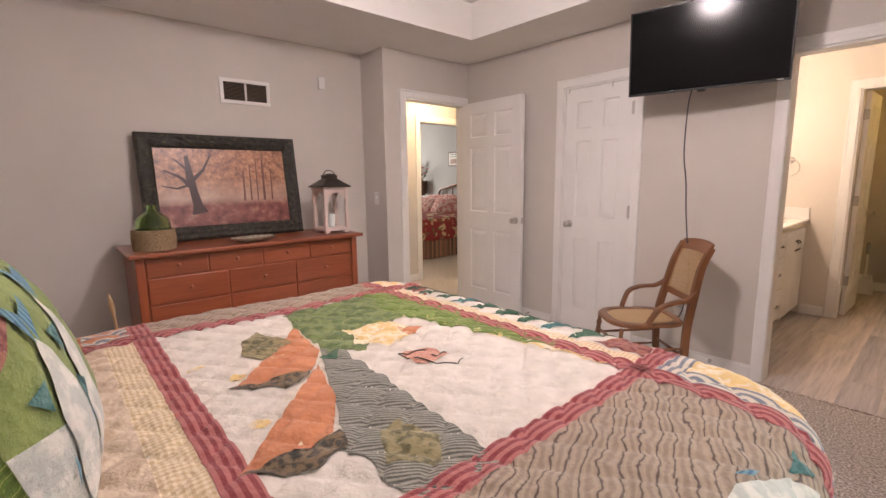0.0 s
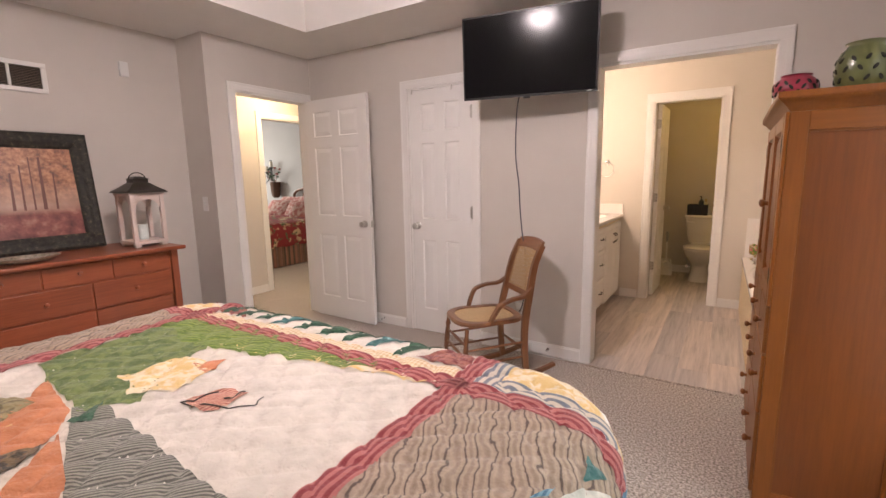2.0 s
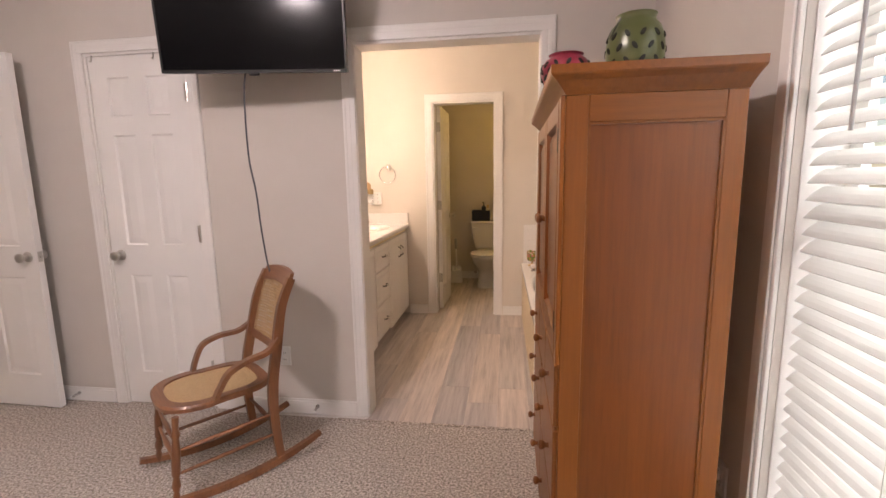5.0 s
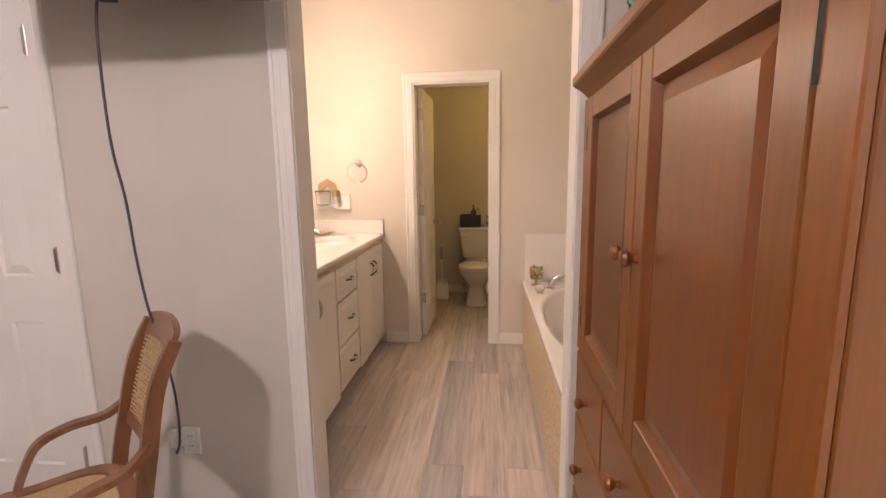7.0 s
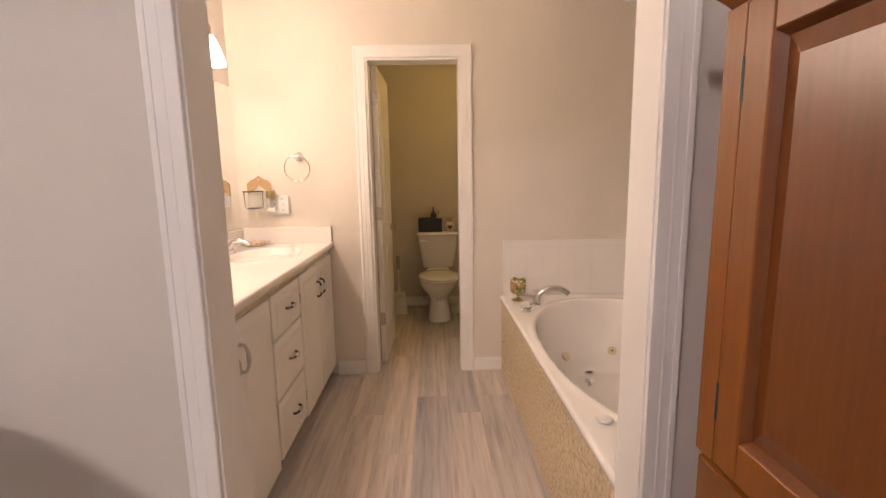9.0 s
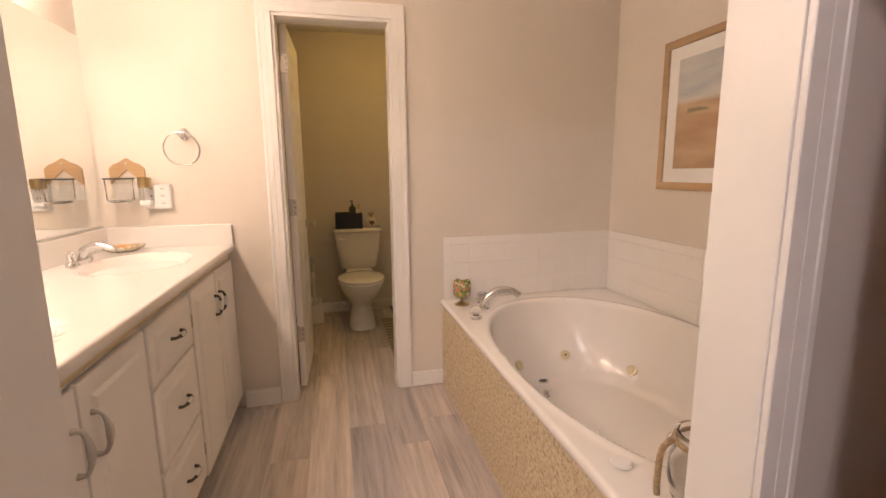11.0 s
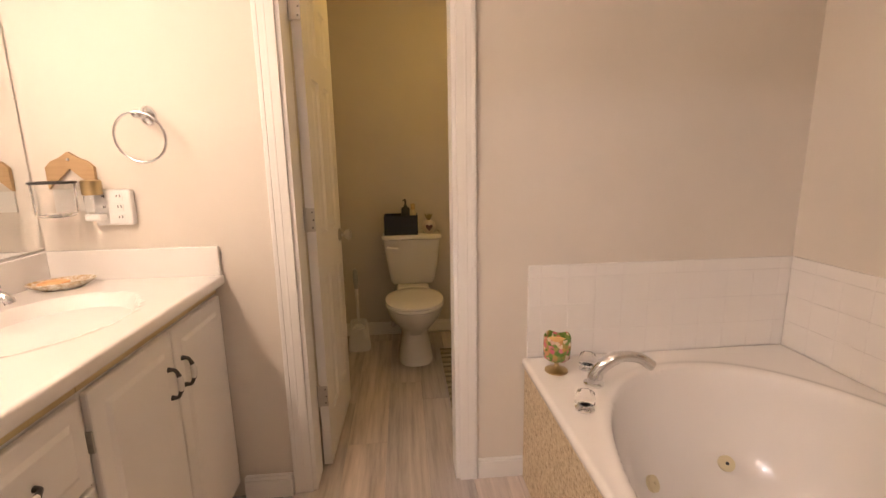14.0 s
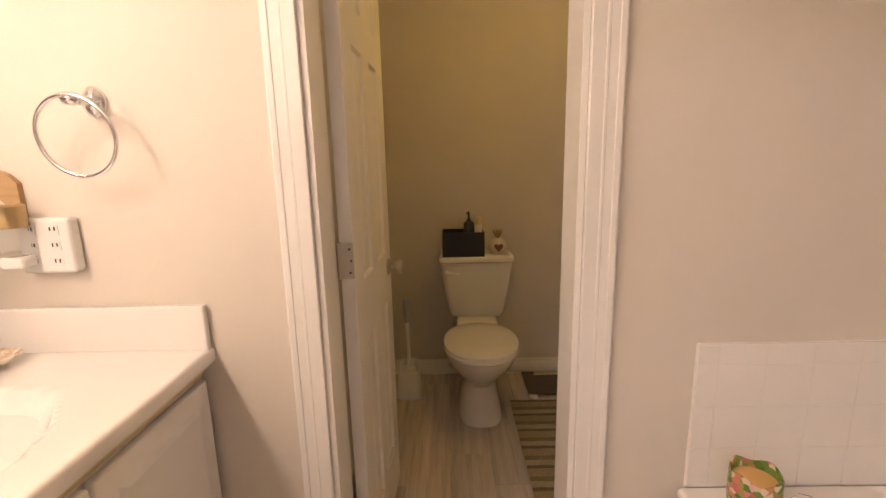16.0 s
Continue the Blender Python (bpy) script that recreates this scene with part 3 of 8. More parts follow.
for x in (-1.405, -1.03):
    bm = tube(bmesh.new(), [(x, 0.0, 2.028), (x, -0.006, 2.03), (x, -0.008, 2.015), (x, -0.012, 1.998), (x, -0.02, 1.999)], 0.004, 6)
    solid("over_door_hook", bm, M_STEEL, "small metal hook over the closet door", "hook", group="door hooks")
ROOM[0] = BATH_ORIGIN
door = six_panel("door_toilet_room", 0.575, 2.02, pose(0.222, 2.066, 0.012, 0, 0, 88.5), "white six-panel toilet room door standing ajar inward")
for z in (0.34, 1.075, 1.83):
    bm = bmesh.new()
    bx(bm, 0.2055, 0.243, 2.0485, 2.0505, z - 0.045, z + 0.045, 0.0008, 1)
    lathe(bm, [(0.007, -0.047), (0.007, 0.047)], (0.206, 2.054, z), 10)
    hg = part("hinge", bm, M_STEEL, door, "satin nickel hinge with exposed leaf")
    for dz in (-0.03, 0, 0.03):
        bm = bmesh.new()
        lathe(bm, [(0.0035, 0), (0.002, 0.0012)], seg=8, m=between((0.233 + 0.003 * (dz == 0), 2.0484, z + dz), (0.233, 2.0, z + dz))[0])
        part("screw", bm, M_PEWTER, hg)
ROOM[0] = Matrix()


def spring_stop(at, d):
    ob = thing("door_stop", at, "chrome spring door stop on the baseboard", "door stop")
    d = Vector(d)
    pts = [Vector(at) + d * (0.006 + 0.06 * i / 60) + 0.006 * Vector((abs(d.y) * math.cos(i * 0.9), 0, math.sin(i * 0.9))) for i in range(61)]
    part("spring", tube(bmesh.new(), pts, 0.0015, 5), M_CHROME, ob)
    part("base", rod(bmesh.new(), at, Vector(at) + d * 0.008, 0.011), M_CHROME, ob)
    part("tip", rod(bmesh.new(), Vector(at) + d * 0.064, Vector(at) + d * 0.078, 0.008), M_WHITE, ob, "white rubber tip")


spring_stop((-1.78, -B, 0.055), (0.1, -1, 0))
spring_stop((-0.22, -B, 0.055), (0.1, -1, 0))

# ---- window ----


def window():
    win = thing("window_1", (EX, -2, WZ0), "white double-hung window in a painted casing", "window", kind="structure")
    w = 0.07
    for y0, y1, z0, z1 in ((WY1, WY1 + w, WZ0 - 0.0, WZ1), (WY0 - w, WY0, WZ0, WZ1), (WY0 - w, WY1 + w, WZ1, WZ1 + w)):
        bm = bmesh.new()
        bx(bm, EX - 0.012, EX - 0.0005, y0, y1, z0, z1, 0.002, 1)
        bx(bm, EX - 0.02, EX - 0.0125, y0 + 0.012, y1 - 0.03 if y1 - y0 < 0.2 else y1 - 0.012, z0, z1 - 0.012, 0.002, 1)
        part("casing", bm, M_TRIM, win)
    part("sill", box(EX - 0.035, EX + 0.09, WY0 - w, WY1 + w, WZ0 - 0.022, WZ0 + 0.004, 0.004), M_TRIM, win)
    part("apron", box(EX - 0.014, EX - 0.0005, WY0 - w, WY1 + w, WZ0 - 0.09, WZ0 - 0.023, 0.003), M_TRIM, win)
    mid = -2.0
    for y0, y1 in ((WY0, mid - 0.03), (mid + 0.03, WY1)):
        for z0, z1, x in ((WZ0, 1.26, EX + 0.095), (1.22, WZ1, EX + 0.118)):
            bm = bmesh.new()
            f = 0.045
            bx(bm, x, x + 0.022, y0, y0 + f, z0, z1)
            bx(bm, x, x + 0.022, y1 - f, y1, z0, z1)
            bx(bm, x, x + 0.022, y0 + f, y1 - f, z0, z0 + f)
            bx(bm, x, x + 0.022, y0 + f, y1 - f, z1 - f, z1)
            sash = part("sash", bm, M_TRIM, win, "white vinyl sash")
            pane = part("pane", box(x + 0.009, x + 0.012, y0 + f, y1 - f, z0 + f, z1 - f), M_PANE, sash)
            pane.visible_shadow = False
    part("mullion", box(EX + 0.09, EX + 0.14, mid - 0.03, mid + 0.03, WZ0, WZ1), M_TRIM, win)
    part("jamb", box(EX + 0.021, EX + 0.139, WY1 - 0.004, WY1 - 0.0005, WZ0, WZ1), M_TRIM, win)


window()


def blinds():
    bl = thing("window_blind", (EX + 0.05, -2, WZ1), "white faux-wood horizontal blind, slats half open", "blind")
    y0, y1 = WY0 + 0.012, WY1 - 0.012
    part("headrail", box(EX + 0.022, EX + 0.078, y0, y1, WZ1 - 0.06, WZ1 - 0.002, 0.004), M_BLIND, bl)
    part("bottom_rail", box(EX + 0.026, EX + 0.076, y0, y1, WZ0 + 0.006, WZ0 + 0.030, 0.004), M_BLIND, bl)
    n = 41
    me = None
    for i in range(n):
        z = WZ0 + 0.05 + i * (WZ1 - 0.075 - WZ0 - 0.05) / (n - 1)
        if me is None:
            bm = bmesh.new()
            prof = [(-0.025, 0.0), (-0.012, 0.0025), (0.0, 0.0035), (0.012, 0.0025), (0.025, 0.0)]
            ring = [(a, b + 0.0013) for a, b in prof] + [(a, b - 0.0013) for a, b in prof[::-1]]
            ca, sa = math.cos(radians(42)), math.sin(radians(42))
            loft(bm, [[(a * ca - b * sa, y, a * sa + b * ca) for a, b in ring] for y in (y0 + 2, y1 + 2)])
            me = finish(bm, "slat", M_BLIND)
        ob = new("slat", me)
        ob.parent = bl
        ob.location = (0.0, 0, z - WZ1)
    for y in (-1.45, -2.0, -2.55):
        bm = bmesh.new()
        for dx in (0.024, 0.076):
            tube(bm, [(EX + dx, y, WZ1 - 0.03), (EX + dx, y, WZ0 + 0.02)], 0.0012, 5)
        part("ladder_cord", bm, M_WHITE, bl)
    part("tilt_wand", tube(bmesh.new(), [(EX + 0.012, -1.285, WZ1 - 0.05), (EX + 0.008, -1.285, 1.42)], 0.004, 8), paint("clear_grey_wand", (0.45, 0.44, 0.45), 0.2), bl, "grey plastic tilt wand")


blinds()

# ---- outdoors beyond the window ----
struct("ground", box(EX + 0.2, 80, -60, 60, -0.75, -0.6), speckled("lawn_grass", [(0.3, (0.05, 0.09, 0.025)), (0.7, (0.14, 0.20, 0.07))], 8, 1.0, 0.6), "green lawn outside the window", "lawn")

# ---- dresser and what stands on it ----


def pull(parent, at, d, r=0.013, mat=None):
    bm = bmesh.new()
    lathe(bm, [(r * 0.55, 0), (r * 0.45, 0.008), (r * 0.8, 0.014), (r, 0.021), (r * 0.8, 0.028), (r * 0.3, 0.031)], seg=12, m=between(at, Vector(at) + Vector(d))[0])
    return part("knob", bm, mat or M_CHERRY_Z, parent, "small turned wooden knob", smooth=40)


def dresser():
    ob = thing("dresser", (-2.6, -2.19, 0), "long red cherry dresser with rows of drawers", "dresser")
    y0, y1, x0, x1 = -2.98, -1.49, -2.89, -2.39
    bm = bmesh.new()
    bx(bm, x0, x1, y0, y0 + 0.025, 0, 0.872, 0.003, 1)
    bx(bm, x0, x1, y1 - 0.025, y1, 0, 0.872, 0.003, 1)
    bx(bm, x0, x0 + 0.01, y0 + 0.025, y1 - 0.025, 0.06, 0.872)
    part("carcass", bm, M_CHERRY_Z, ob)
    for y in (y0, y1 - 0.045):
        part("corner_post", box(x1, x1 + 0.02, y, y + 0.045, 0, 0.872, 0.005), M_CHERRY_Z, ob)
    part("top", box(x0 - 0.02, -2.32, y0 - 0.035, y1 + 0.035, 0.874, 0.9, 0.008, 3), M_CHERRY_X, ob, "polished cherry top with eased edge")
    part("plinth", box(x1 - 0.015, x1 + 0.012, y0 + 0.045, y1 - 0.045, 0.03, 0.11, 0.004), M_CHERRY_X, ob)
    rows = [(0.745, 0.862, 4), (0.575, 0.735, 3), (0.35, 0.565, 3), (0.12, 0.34, 3)]
    a, b = y0 + 0.05, y1 - 0.05
    part("back_panel", box(x1 - 0.03, x1 + 0.002, a - 0.004, b + 0.004, 0.1105, 0.87), M_CHERRY_X, ob)
    for z0, z1, n in rows:
        for i in range(n):
            p, q = a + (b - a) * i / n + 0.004, a + (b - a) * (i + 1) / n - 0.004
            d = part("drawer", box(x1 + 0.0024, x1 + 0.013, p, q, z0, z1, 0.004, 2), M_CHERRY_X, ob)
            pull(d, (x1 + 0.013, (p + q) / 2, (z0 + z1) / 2 + 0.005), (1, 0, 0))
    return ob


dresser()


def forest_art():
    """Autumn beech wood print: warm mist, dark trunk, leafy canopy, rust path; painted in noise on a flat print."""
    m, nt, bs = nodes_of("autumn_print")
    tc = nt.nodes.new("ShaderNodeTexCoord")
    sep = nt.nodes.new("ShaderNodeSeparateXYZ")
    nt.links.new(tc.outputs["Generated"], sep.inputs[0])
    v = tc.outputs["Object"]
    leaves = ramp_of(nt, noise_of(nt, v, 26, 6, 0.7), [(0.33, (0.06, 0.022, 0.018)), (0.47, (0.30, 0.115, 0.06)), (0.60, (0.52, 0.25, 0.13)), (0.74, (0.66, 0.45, 0.30))])
    ground = ramp_of(nt, noise_of(nt, v, 14, 5, 0.6), [(0.3, (0.09, 0.025, 0.03)), (0.55, (0.26, 0.09, 0.075)), (0.75, (0.46, 0.24, 0.19))])
    mist = ramp_of(nt, noise_of(nt, v, 5, 3), [(0.3, (0.40, 0.25, 0.19)), (0.7, (0.66, 0.48, 0.38))])
    up = ramp_of(nt, sep.outputs["Z"], [(0.26, (0, 0, 0)), (0.36, (1, 1, 1))])
    high = ramp_of(nt, sep.outputs["Z"], [(0.32, (0, 0, 0)), (0.62, (0.85, 0.85, 0.85))])
    c = mixed(nt, high, mixed(nt, up, ground, mist), leaves)
    nt.links.new(c, bs.inputs["Base Color"])
    bs.inputs["Roughness"].default_value = 0.35
    return m


def big_picture():
    """Leaning framed print on the dresser; local x along the wall, y out, z up the leaning face."""
    m = Matrix.Translation((-2.80, -2.30, 0.902)) @ Euler((0, radians(-8.2), 0)).to_matrix().to_4x4() @ pose(0, 0, 0, 0, 0, 90)
    ob = thing("framed_picture", None, "autumn forest print in dark bark frame, leaning on the wall", "picture", m=m)
    W, H, f = 0.55, 0.755, 0.10
    for nm, pts in (("bottom", ((-W, 0), (W, 0), (W - f, f), (-W + f, f))), ("top", ((-W, H), (W, H), (W - f, H - f), (-W + f, H - f))), ("side", ((-W, 0), (-W, H), (-W + f, H - f), (-W + f, f))), ("side", ((W, 0), (W, H), (W - f, H - f), (W - f, f)))):
        bm = bmesh.new()
        n = 28
        rings = []
        for i in range(n + 1):
            t = i / n
            o = Vector(pts[0]).lerp(Vector(pts[1]), t)
            k = Vector(pts[3]).lerp(Vector(pts[2]), t)
            ring = []
            for s, y in ((0, 0.0), (0.0, 0.028), (0.18, 0.04), (0.4, 0.034), (0.6, 0.036), (0.85, 0.026), (1, 0.014), (1, 0.0)):
                p = o.lerp(k, s)
                j = 0.007 * noise.noise(Vector((p.x * 22, p.y * 22, s * 5))) if 0 < s < 1 else 0
                ring.append((p.x, -(y + j), p.y))
            rings.append(ring)
        loft(bm, rings)
        part("frame_rail", bm, M_BARK, ob, "dark carved bark moulding", local=True)
    pr = part("print", box(-W + f - 0.005, W - f + 0.005, -0.014, -0.008, f - 0.005, H - f + 0.005), forest_art(), ob, "misty autumn forest print", local=True)
    trunk = paint("print_trunk", (0.045, 0.016, 0.016), 0.4, vary=0.25)

    def limb(pts, w):
        bm = bmesh.new()
        for (p, q), (w0, w1) in zip(zip(pts, pts[1:]), zip(w, w[1:])):
            d = Vector((q[0] - p[0], q[1] - p[1])).normalized()
            s = Vector((-d.y, d.x))
            a = [Vector(p) + s * w0, Vector(p) - s * w0, Vector(q) - s * w1, Vector(q) + s * w1]
            loft(bm, [[(v.x, yy, v.y) for v in a] for yy in (-0.0142, -0.0152)])
        part("printed_limb", bm, trunk, pr, "", local=True)
    limb([(-0.20, 0.19), (-0.21, 0.25), (-0.225, 0.34), (-0.24, 0.45), (-0.25, 0.60)], [0.055, 0.032, 0.026, 0.026, 0.012])
    limb([(-0.225, 0.36), (-0.30, 0.45), (-0.40, 0.50)], [0.016, 0.011, 0.005])
    limb([(-0.235, 0.42), (-0.15, 0.50), (-0.09, 0.61)], [0.015, 0.010, 0.004])
    limb([(-0.235, 0.40), (-0.33, 0.37), (-0.42, 0.39)], [0.010, 0.007, 0.003])
    limb([(-0.25, 0.5), (-0.33, 0.58)], [0.010, 0.004])
    trunk = paint("print_far_trunk", (0.15, 0.065, 0.05), 0.4, vary=0.25)
    for x, w, z1 in ((0.12, 0.008, 0.5), (0.17, 0.006, 0.55), (0.27, 0.010, 0.6), (0.33, 0.006, 0.5), (0.22, 0.005, 0.6)):
        limb([(x, 0.27), (x + 0.01, z1)], [w, w * 0.6])


big_picture()


def lantern(at):
    ob = thing("lantern", at, "whitewashed wooden lantern with dark metal roof", "lantern")
    x, y, z = at
    w, h = 0.092, 0.345
    part("base", box(x - w - 0.015, x + w + 0.015, y - w - 0.015, y + w + 0.015, z + 0.018, z + 0.042, 0.005), M_PINKWHITE, ob)
    for sx in (-1, 1):
        for sy in (-1, 1):
            part("foot", box(x + sx * (w - 0.01) - 0.018, x + sx * (w - 0.01) + 0.018, y + sy * (w - 0.01) - 0.018, y + sy * (w - 0.01) + 0.018, z + 0.001, z + 0.018, 0.003), M_PINKWHITE, ob)
            part("post", box(x + sx * w - 0.013, x + sx * w + 0.013, y + sy * w - 0.013, y + sy * w + 0.013, z + 0.042, z + h, 0.002), M_PINKWHITE, ob)
    for ax in (0, 1):
        for s in (-1, 1):
            bm = bmesh.new()
            n = 12
            for face in (-0.006, 0.006):
                up = [((w - 0.013) * math.cos(math.pi * i / n), h - 0.10 + 0.075 * math.sin(math.pi * i / n)) for i in range(n + 1)]
                top = [((w - 0.013) * (1 - 2 * i / n), h) for i in range(n + 1)]
                rows = []
                for line in (up, top):
                    rows.append([bm.verts.new((x + a, y + s * w + face, z + b) if ax else (x + s * w + face, y + a, z + b)) for a, b in line])
                for i in range(n):
                    bm.faces.new((rows[0][i], rows[0][i + 1], rows[1][i + 1], rows[1][i]))
            part("arch", bm, M_PINKWHITE, ob)
    part("top_board", box(x - w - 0.02, x + w + 0.02, y - w - 0.02, y + w + 0.02, z + h, z + h + 0.018, 0.004), M_PINKWHITE, ob)
    bm = bmesh.new()
    prof = [(0.128, 0.0), (0.118, 0.012), (0.085, 0.035), (0.052, 0.062), (0.046, 0.066), (0.046, 0.085), (0.05, 0.09), (0.03, 0.104), (0.01, 0.108)]
    loft(bm, [[(x + r * a, y + r * b, z + h + 0.018 + q) for a, b in ((1, 1), (0.3, 1.05), (-0.3, 1.05), (-1, 1), (-1.05, 0.3), (-1.05, -0.3), (-1, -1), (-0.3, -1.05), (0.3, -1.05), (1, -1), (1.05, -0.3), (1.05, 0.3))] for r, q in prof])
    part("roof", bm, M_LANTERNROOF, ob, "dark bronze hipped metal roof")
    part("ring", tube(bmesh.new(), [(x, y + 0.055 * math.cos(math.pi * i / 14), z + h + 0.10 + 0.05 * math.sin(math.pi * i / 14)) for i in range(15)], 0.004, 6), M_LANTERNROOF, ob)
    bm = bmesh.new()
    lathe(bm, [(0.028, 0.043), (0.03, 0.06), (0.03, 0.14), (0.028, 0.145)], (x, y, z), 16)
    part("candle", bm, paint("pale_blue_wax", (0.60, 0.66, 0.64), 0.5), ob, "pale patterned candle")


lantern((-2.57, -1.60, 0.9))


def demijohn(at):
    ob = thing("demijohn", at, "green glass bottle standing in a woven wicker basket", "bottle")
    x, y, z = at
    part("glass_bottle", lathe(bmesh.new(), [(0.075, 0.012), (0.092, 0.03), (0.097, 0.10), (0.097, 0.16), (0.085, 0.20), (0.055, 0.225), (0.03, 0.24), (0.027, 0.262), (0.033, 0.266), (0.033, 0.28), (0.024, 0.281), (0.022, 0.25), (0.05, 0.215), (0.082, 0.19), (0.092, 0.15), (0.09, 0.04), (0.07, 0.018)], at, 28), M_GREENGLASS, ob, "translucent green glass bottle", smooth=50)
    for i in range(11):
        bm = bmesh.new()
        r = 0.108 + 0.004 * math.sin(i * 0.3)
        pts = [(x + (r + 0.005 * math.cos(k * math.pi + i * math.pi)) * math.cos(2 * math.pi * k / 28), y + (r + 0.005 * math.cos(k * math.pi + i * math.pi)) * math.sin(2 * math.pi * k / 28), z + 0.009 + i * 0.0115) for k in range(29)]
        tube(bm, pts, 0.0066, 6)
        part("wicker_course", bm, M_WICKER, ob, "", smooth=60)
    part("basket_floor", lathe(bmesh.new(), [(0.105, 0.002), (0.105, 0.01)], at, 24), M_WICKER, ob)


demijohn((-2.50, -2.85, 0.9))


def plate(at):
    ob = thing("serving_plate", at, "oval pottery plate with mottled glaze", "plate")
    bm = bmesh.new()
    m = Matrix.Translation(at) @ Matrix.Diagonal((0.62, 1.0, 1, 1))
    lathe(bm, [(0.08, 0.002), (0.10, 0.006), (0.15, 0.026), (0.152, 0.03), (0.147, 0.031), (0.10, 0.014), (0.01, 0.012)], seg=32, m=m)
    part("dish", bm, speckled("mottled_glaze", [(0.3, (0.16, 0.17, 0.13)), (0.5, (0.45, 0.40, 0.32)), (0.7, (0.62, 0.52, 0.42))], 38, 0.25, 0.1), ob, smooth=50)
    part("rim", tube(bmesh.new(), [m @ Vector((0.15 * math.cos(2 * math.pi * i / 32), 0.15 * math.sin(2 * math.pi * i / 32), 0.03)) for i in range(33)], 0.003, 6), paint("dark_glaze_rim", (0.2, 0.16, 0.12), 0.3), ob)


plate((-2.46, -2.26, 0.9))

# ---- television, its mount and cable ----


def television():
    m = Matrix.Translation((-0.315, -0.262, 1.837)) @ pose(0, 0, 0, 5.3, 1.0, 5.6)
    ob = thing("television", None, "black flat-screen television tilted down on a wall mount", "television", m=m)
    W, H = 0.437, 0.515
    part("back_shell", box(-W, W, 0.006, 0.03, 0, H, 0.004), M_BLACK, ob, local=True)
    part("back_bulge", box(-W * 0.7, W * 0.7, 0.03, 0.06, 0.06, H * 0.7, 0.01), M_BLACK, ob, local=True)
    bm = bmesh.new()
    for a in ((-W, W, 0, 0.013), (-W, W, H - 0.009, H), (-W, -W + 0.009, 0.013, H - 0.009), (W - 0.009, W, 0.013, H - 0.009)):
        bx(bm, a[0], a[1], -0.004, 0.006, a[2], a[3])
    part("bezel", bm, M_BLACK, ob, "thin glossy black bezel", local=True)
    part("screen", box(-W + 0.009, W - 0.009, -0.001, 0.004, 0.013, H - 0.009), M_SCREEN, ob, "switched-off glossy black screen", local=True)
    part("sensor", box(-0.022, 0.022, -0.006, 0.012, -0.012, 0.002, 0.003), M_BLACK, ob, local=True)
    part("badge", box(W - 0.062, W - 0.03, -0.0052, -0.0042, 0.004, 0.009), M_WHITE, ob, "small white badge", local=True)
    mt = thing("tv_mount", (-0.31, -0.1, 2.05), "black steel wall mount behind the television", "mount")
    part("wall_plate", box(-0.42, -0.20, -0.02, -0.0005, 1.95, 2.17, 0.002), M_BLACK, mt)
    part("arm", box(-0.35, -0.27, -0.215, -0.02, 2.03, 2.09, 0.004), M_BLACK, mt)
    part("tilt_bracket", box(-0.42, -0.20, -0.228, -0.2155, 1.95, 2.17, 0.002), M_BLACK, mt)


television()
CORD = spline([(-0.37, -0.225, 1.88), (-0.40, -0.215, 1.76), (-0.41, -0.205, 1.47), (-0.388, -0.20, 1.28), (-0.376, -0.20, 1.1), (-0.36, -0.195, 0.93), (-0.35, -0.17, 0.80), (-0.36, -0.12, 0.60), (-0.40, -0.07, 0.40), (-0.43, -0.055, 0.325), (-0.435, -0.05, 0.332)])
solid("cable", tube(bmesh.new(), CORD, 0.0042, 6), paint("grey_cord", (0.06, 0.06, 0.075), 0.5, bump=0), "dark power cord hanging from the television", "cable")


def outlet(at, n, name="wall_outlet", label="white wall outlet plate"):
    """A duplex outlet; n: the wall's outward normal along x or y."""
    ob = thing(name, at, label, "outlet", group="wall outlets")
    m = between(at, Vector(at) + Vector(n))[0]
    ax = Vector((0, 0, 1))
    s = Vector(n).cross(ax)

    def blk(nm, a0, a1, z0, z1, o0, o1, mat, lab=""):
        bm = bmesh.new()
        pts = []
        for o in (o0, o1):
            k = 0.0 if o == o0 else 0.003
            pts.append([Vector(at) + s * a + ax * z + Vector(n) * o for a, z in ((a0 + k, z0 + k), (a1 - k, z0 + k), (a1 - k, z1 - k), (a0 + k, z1 - k))])
        loft(bm, pts)
        return part(nm, bm, mat, ob, lab)
    blk("cover_plate", -0.035, 0.035, -0.057, 0.057, 0.0005, 0.006, M_WHITE)
    for z in (-0.02, 0.02):
        blk("socket", -0.016, 0.016, z - 0.014, z + 0.014, 0.006, 0.009, M_WHITE)
        for a in (-0.006, 0.006):
            blk("slot", a - 0.001, a + 0.001, z - 0.004, z + 0.005, 0.0085, 0.0095, M_BLACK)
    return ob


outlet((-0.405, 0, 0.345), (0, -1, 0))
bm = bmesh.new()
bx(bm, -0.465, -0.425, -0.045, -0.010, 0.335, 0.395, 0.005)
bx(bm, -0.475, -0.45, -0.04, -0.012, 0.36, 0.40, 0.004)
solid("power_adapter", bm, M_WHITE, "white plug adapter in the wall outlet", "plug")
outlet((EX, -0.93, 0.40), (-1, 0, 0))
bm = bmesh.new()
bx(bm, EX - 0.045, EX - 0.010, -0.945, -0.915, 0.40, 0.43, 0.005)
solid("plug", bm, M_WHITE, "white plug in the outlet beside the window", "plug")


def light_switch():
    ob = thing("light_switch", (-2.755, -1.03, 1.147), "white toggle light switch on the wall", "switch")
    part("cover_plate", box(-2.79, -2.72, -1.036, -1.0305, 1.09, 1.205, 0.003), M_WHITE, ob)
    part("toggle", box(-2.76, -2.75, -1.048, -1.036, 1.14, 1.165, 0.003), M_WHITE, ob)


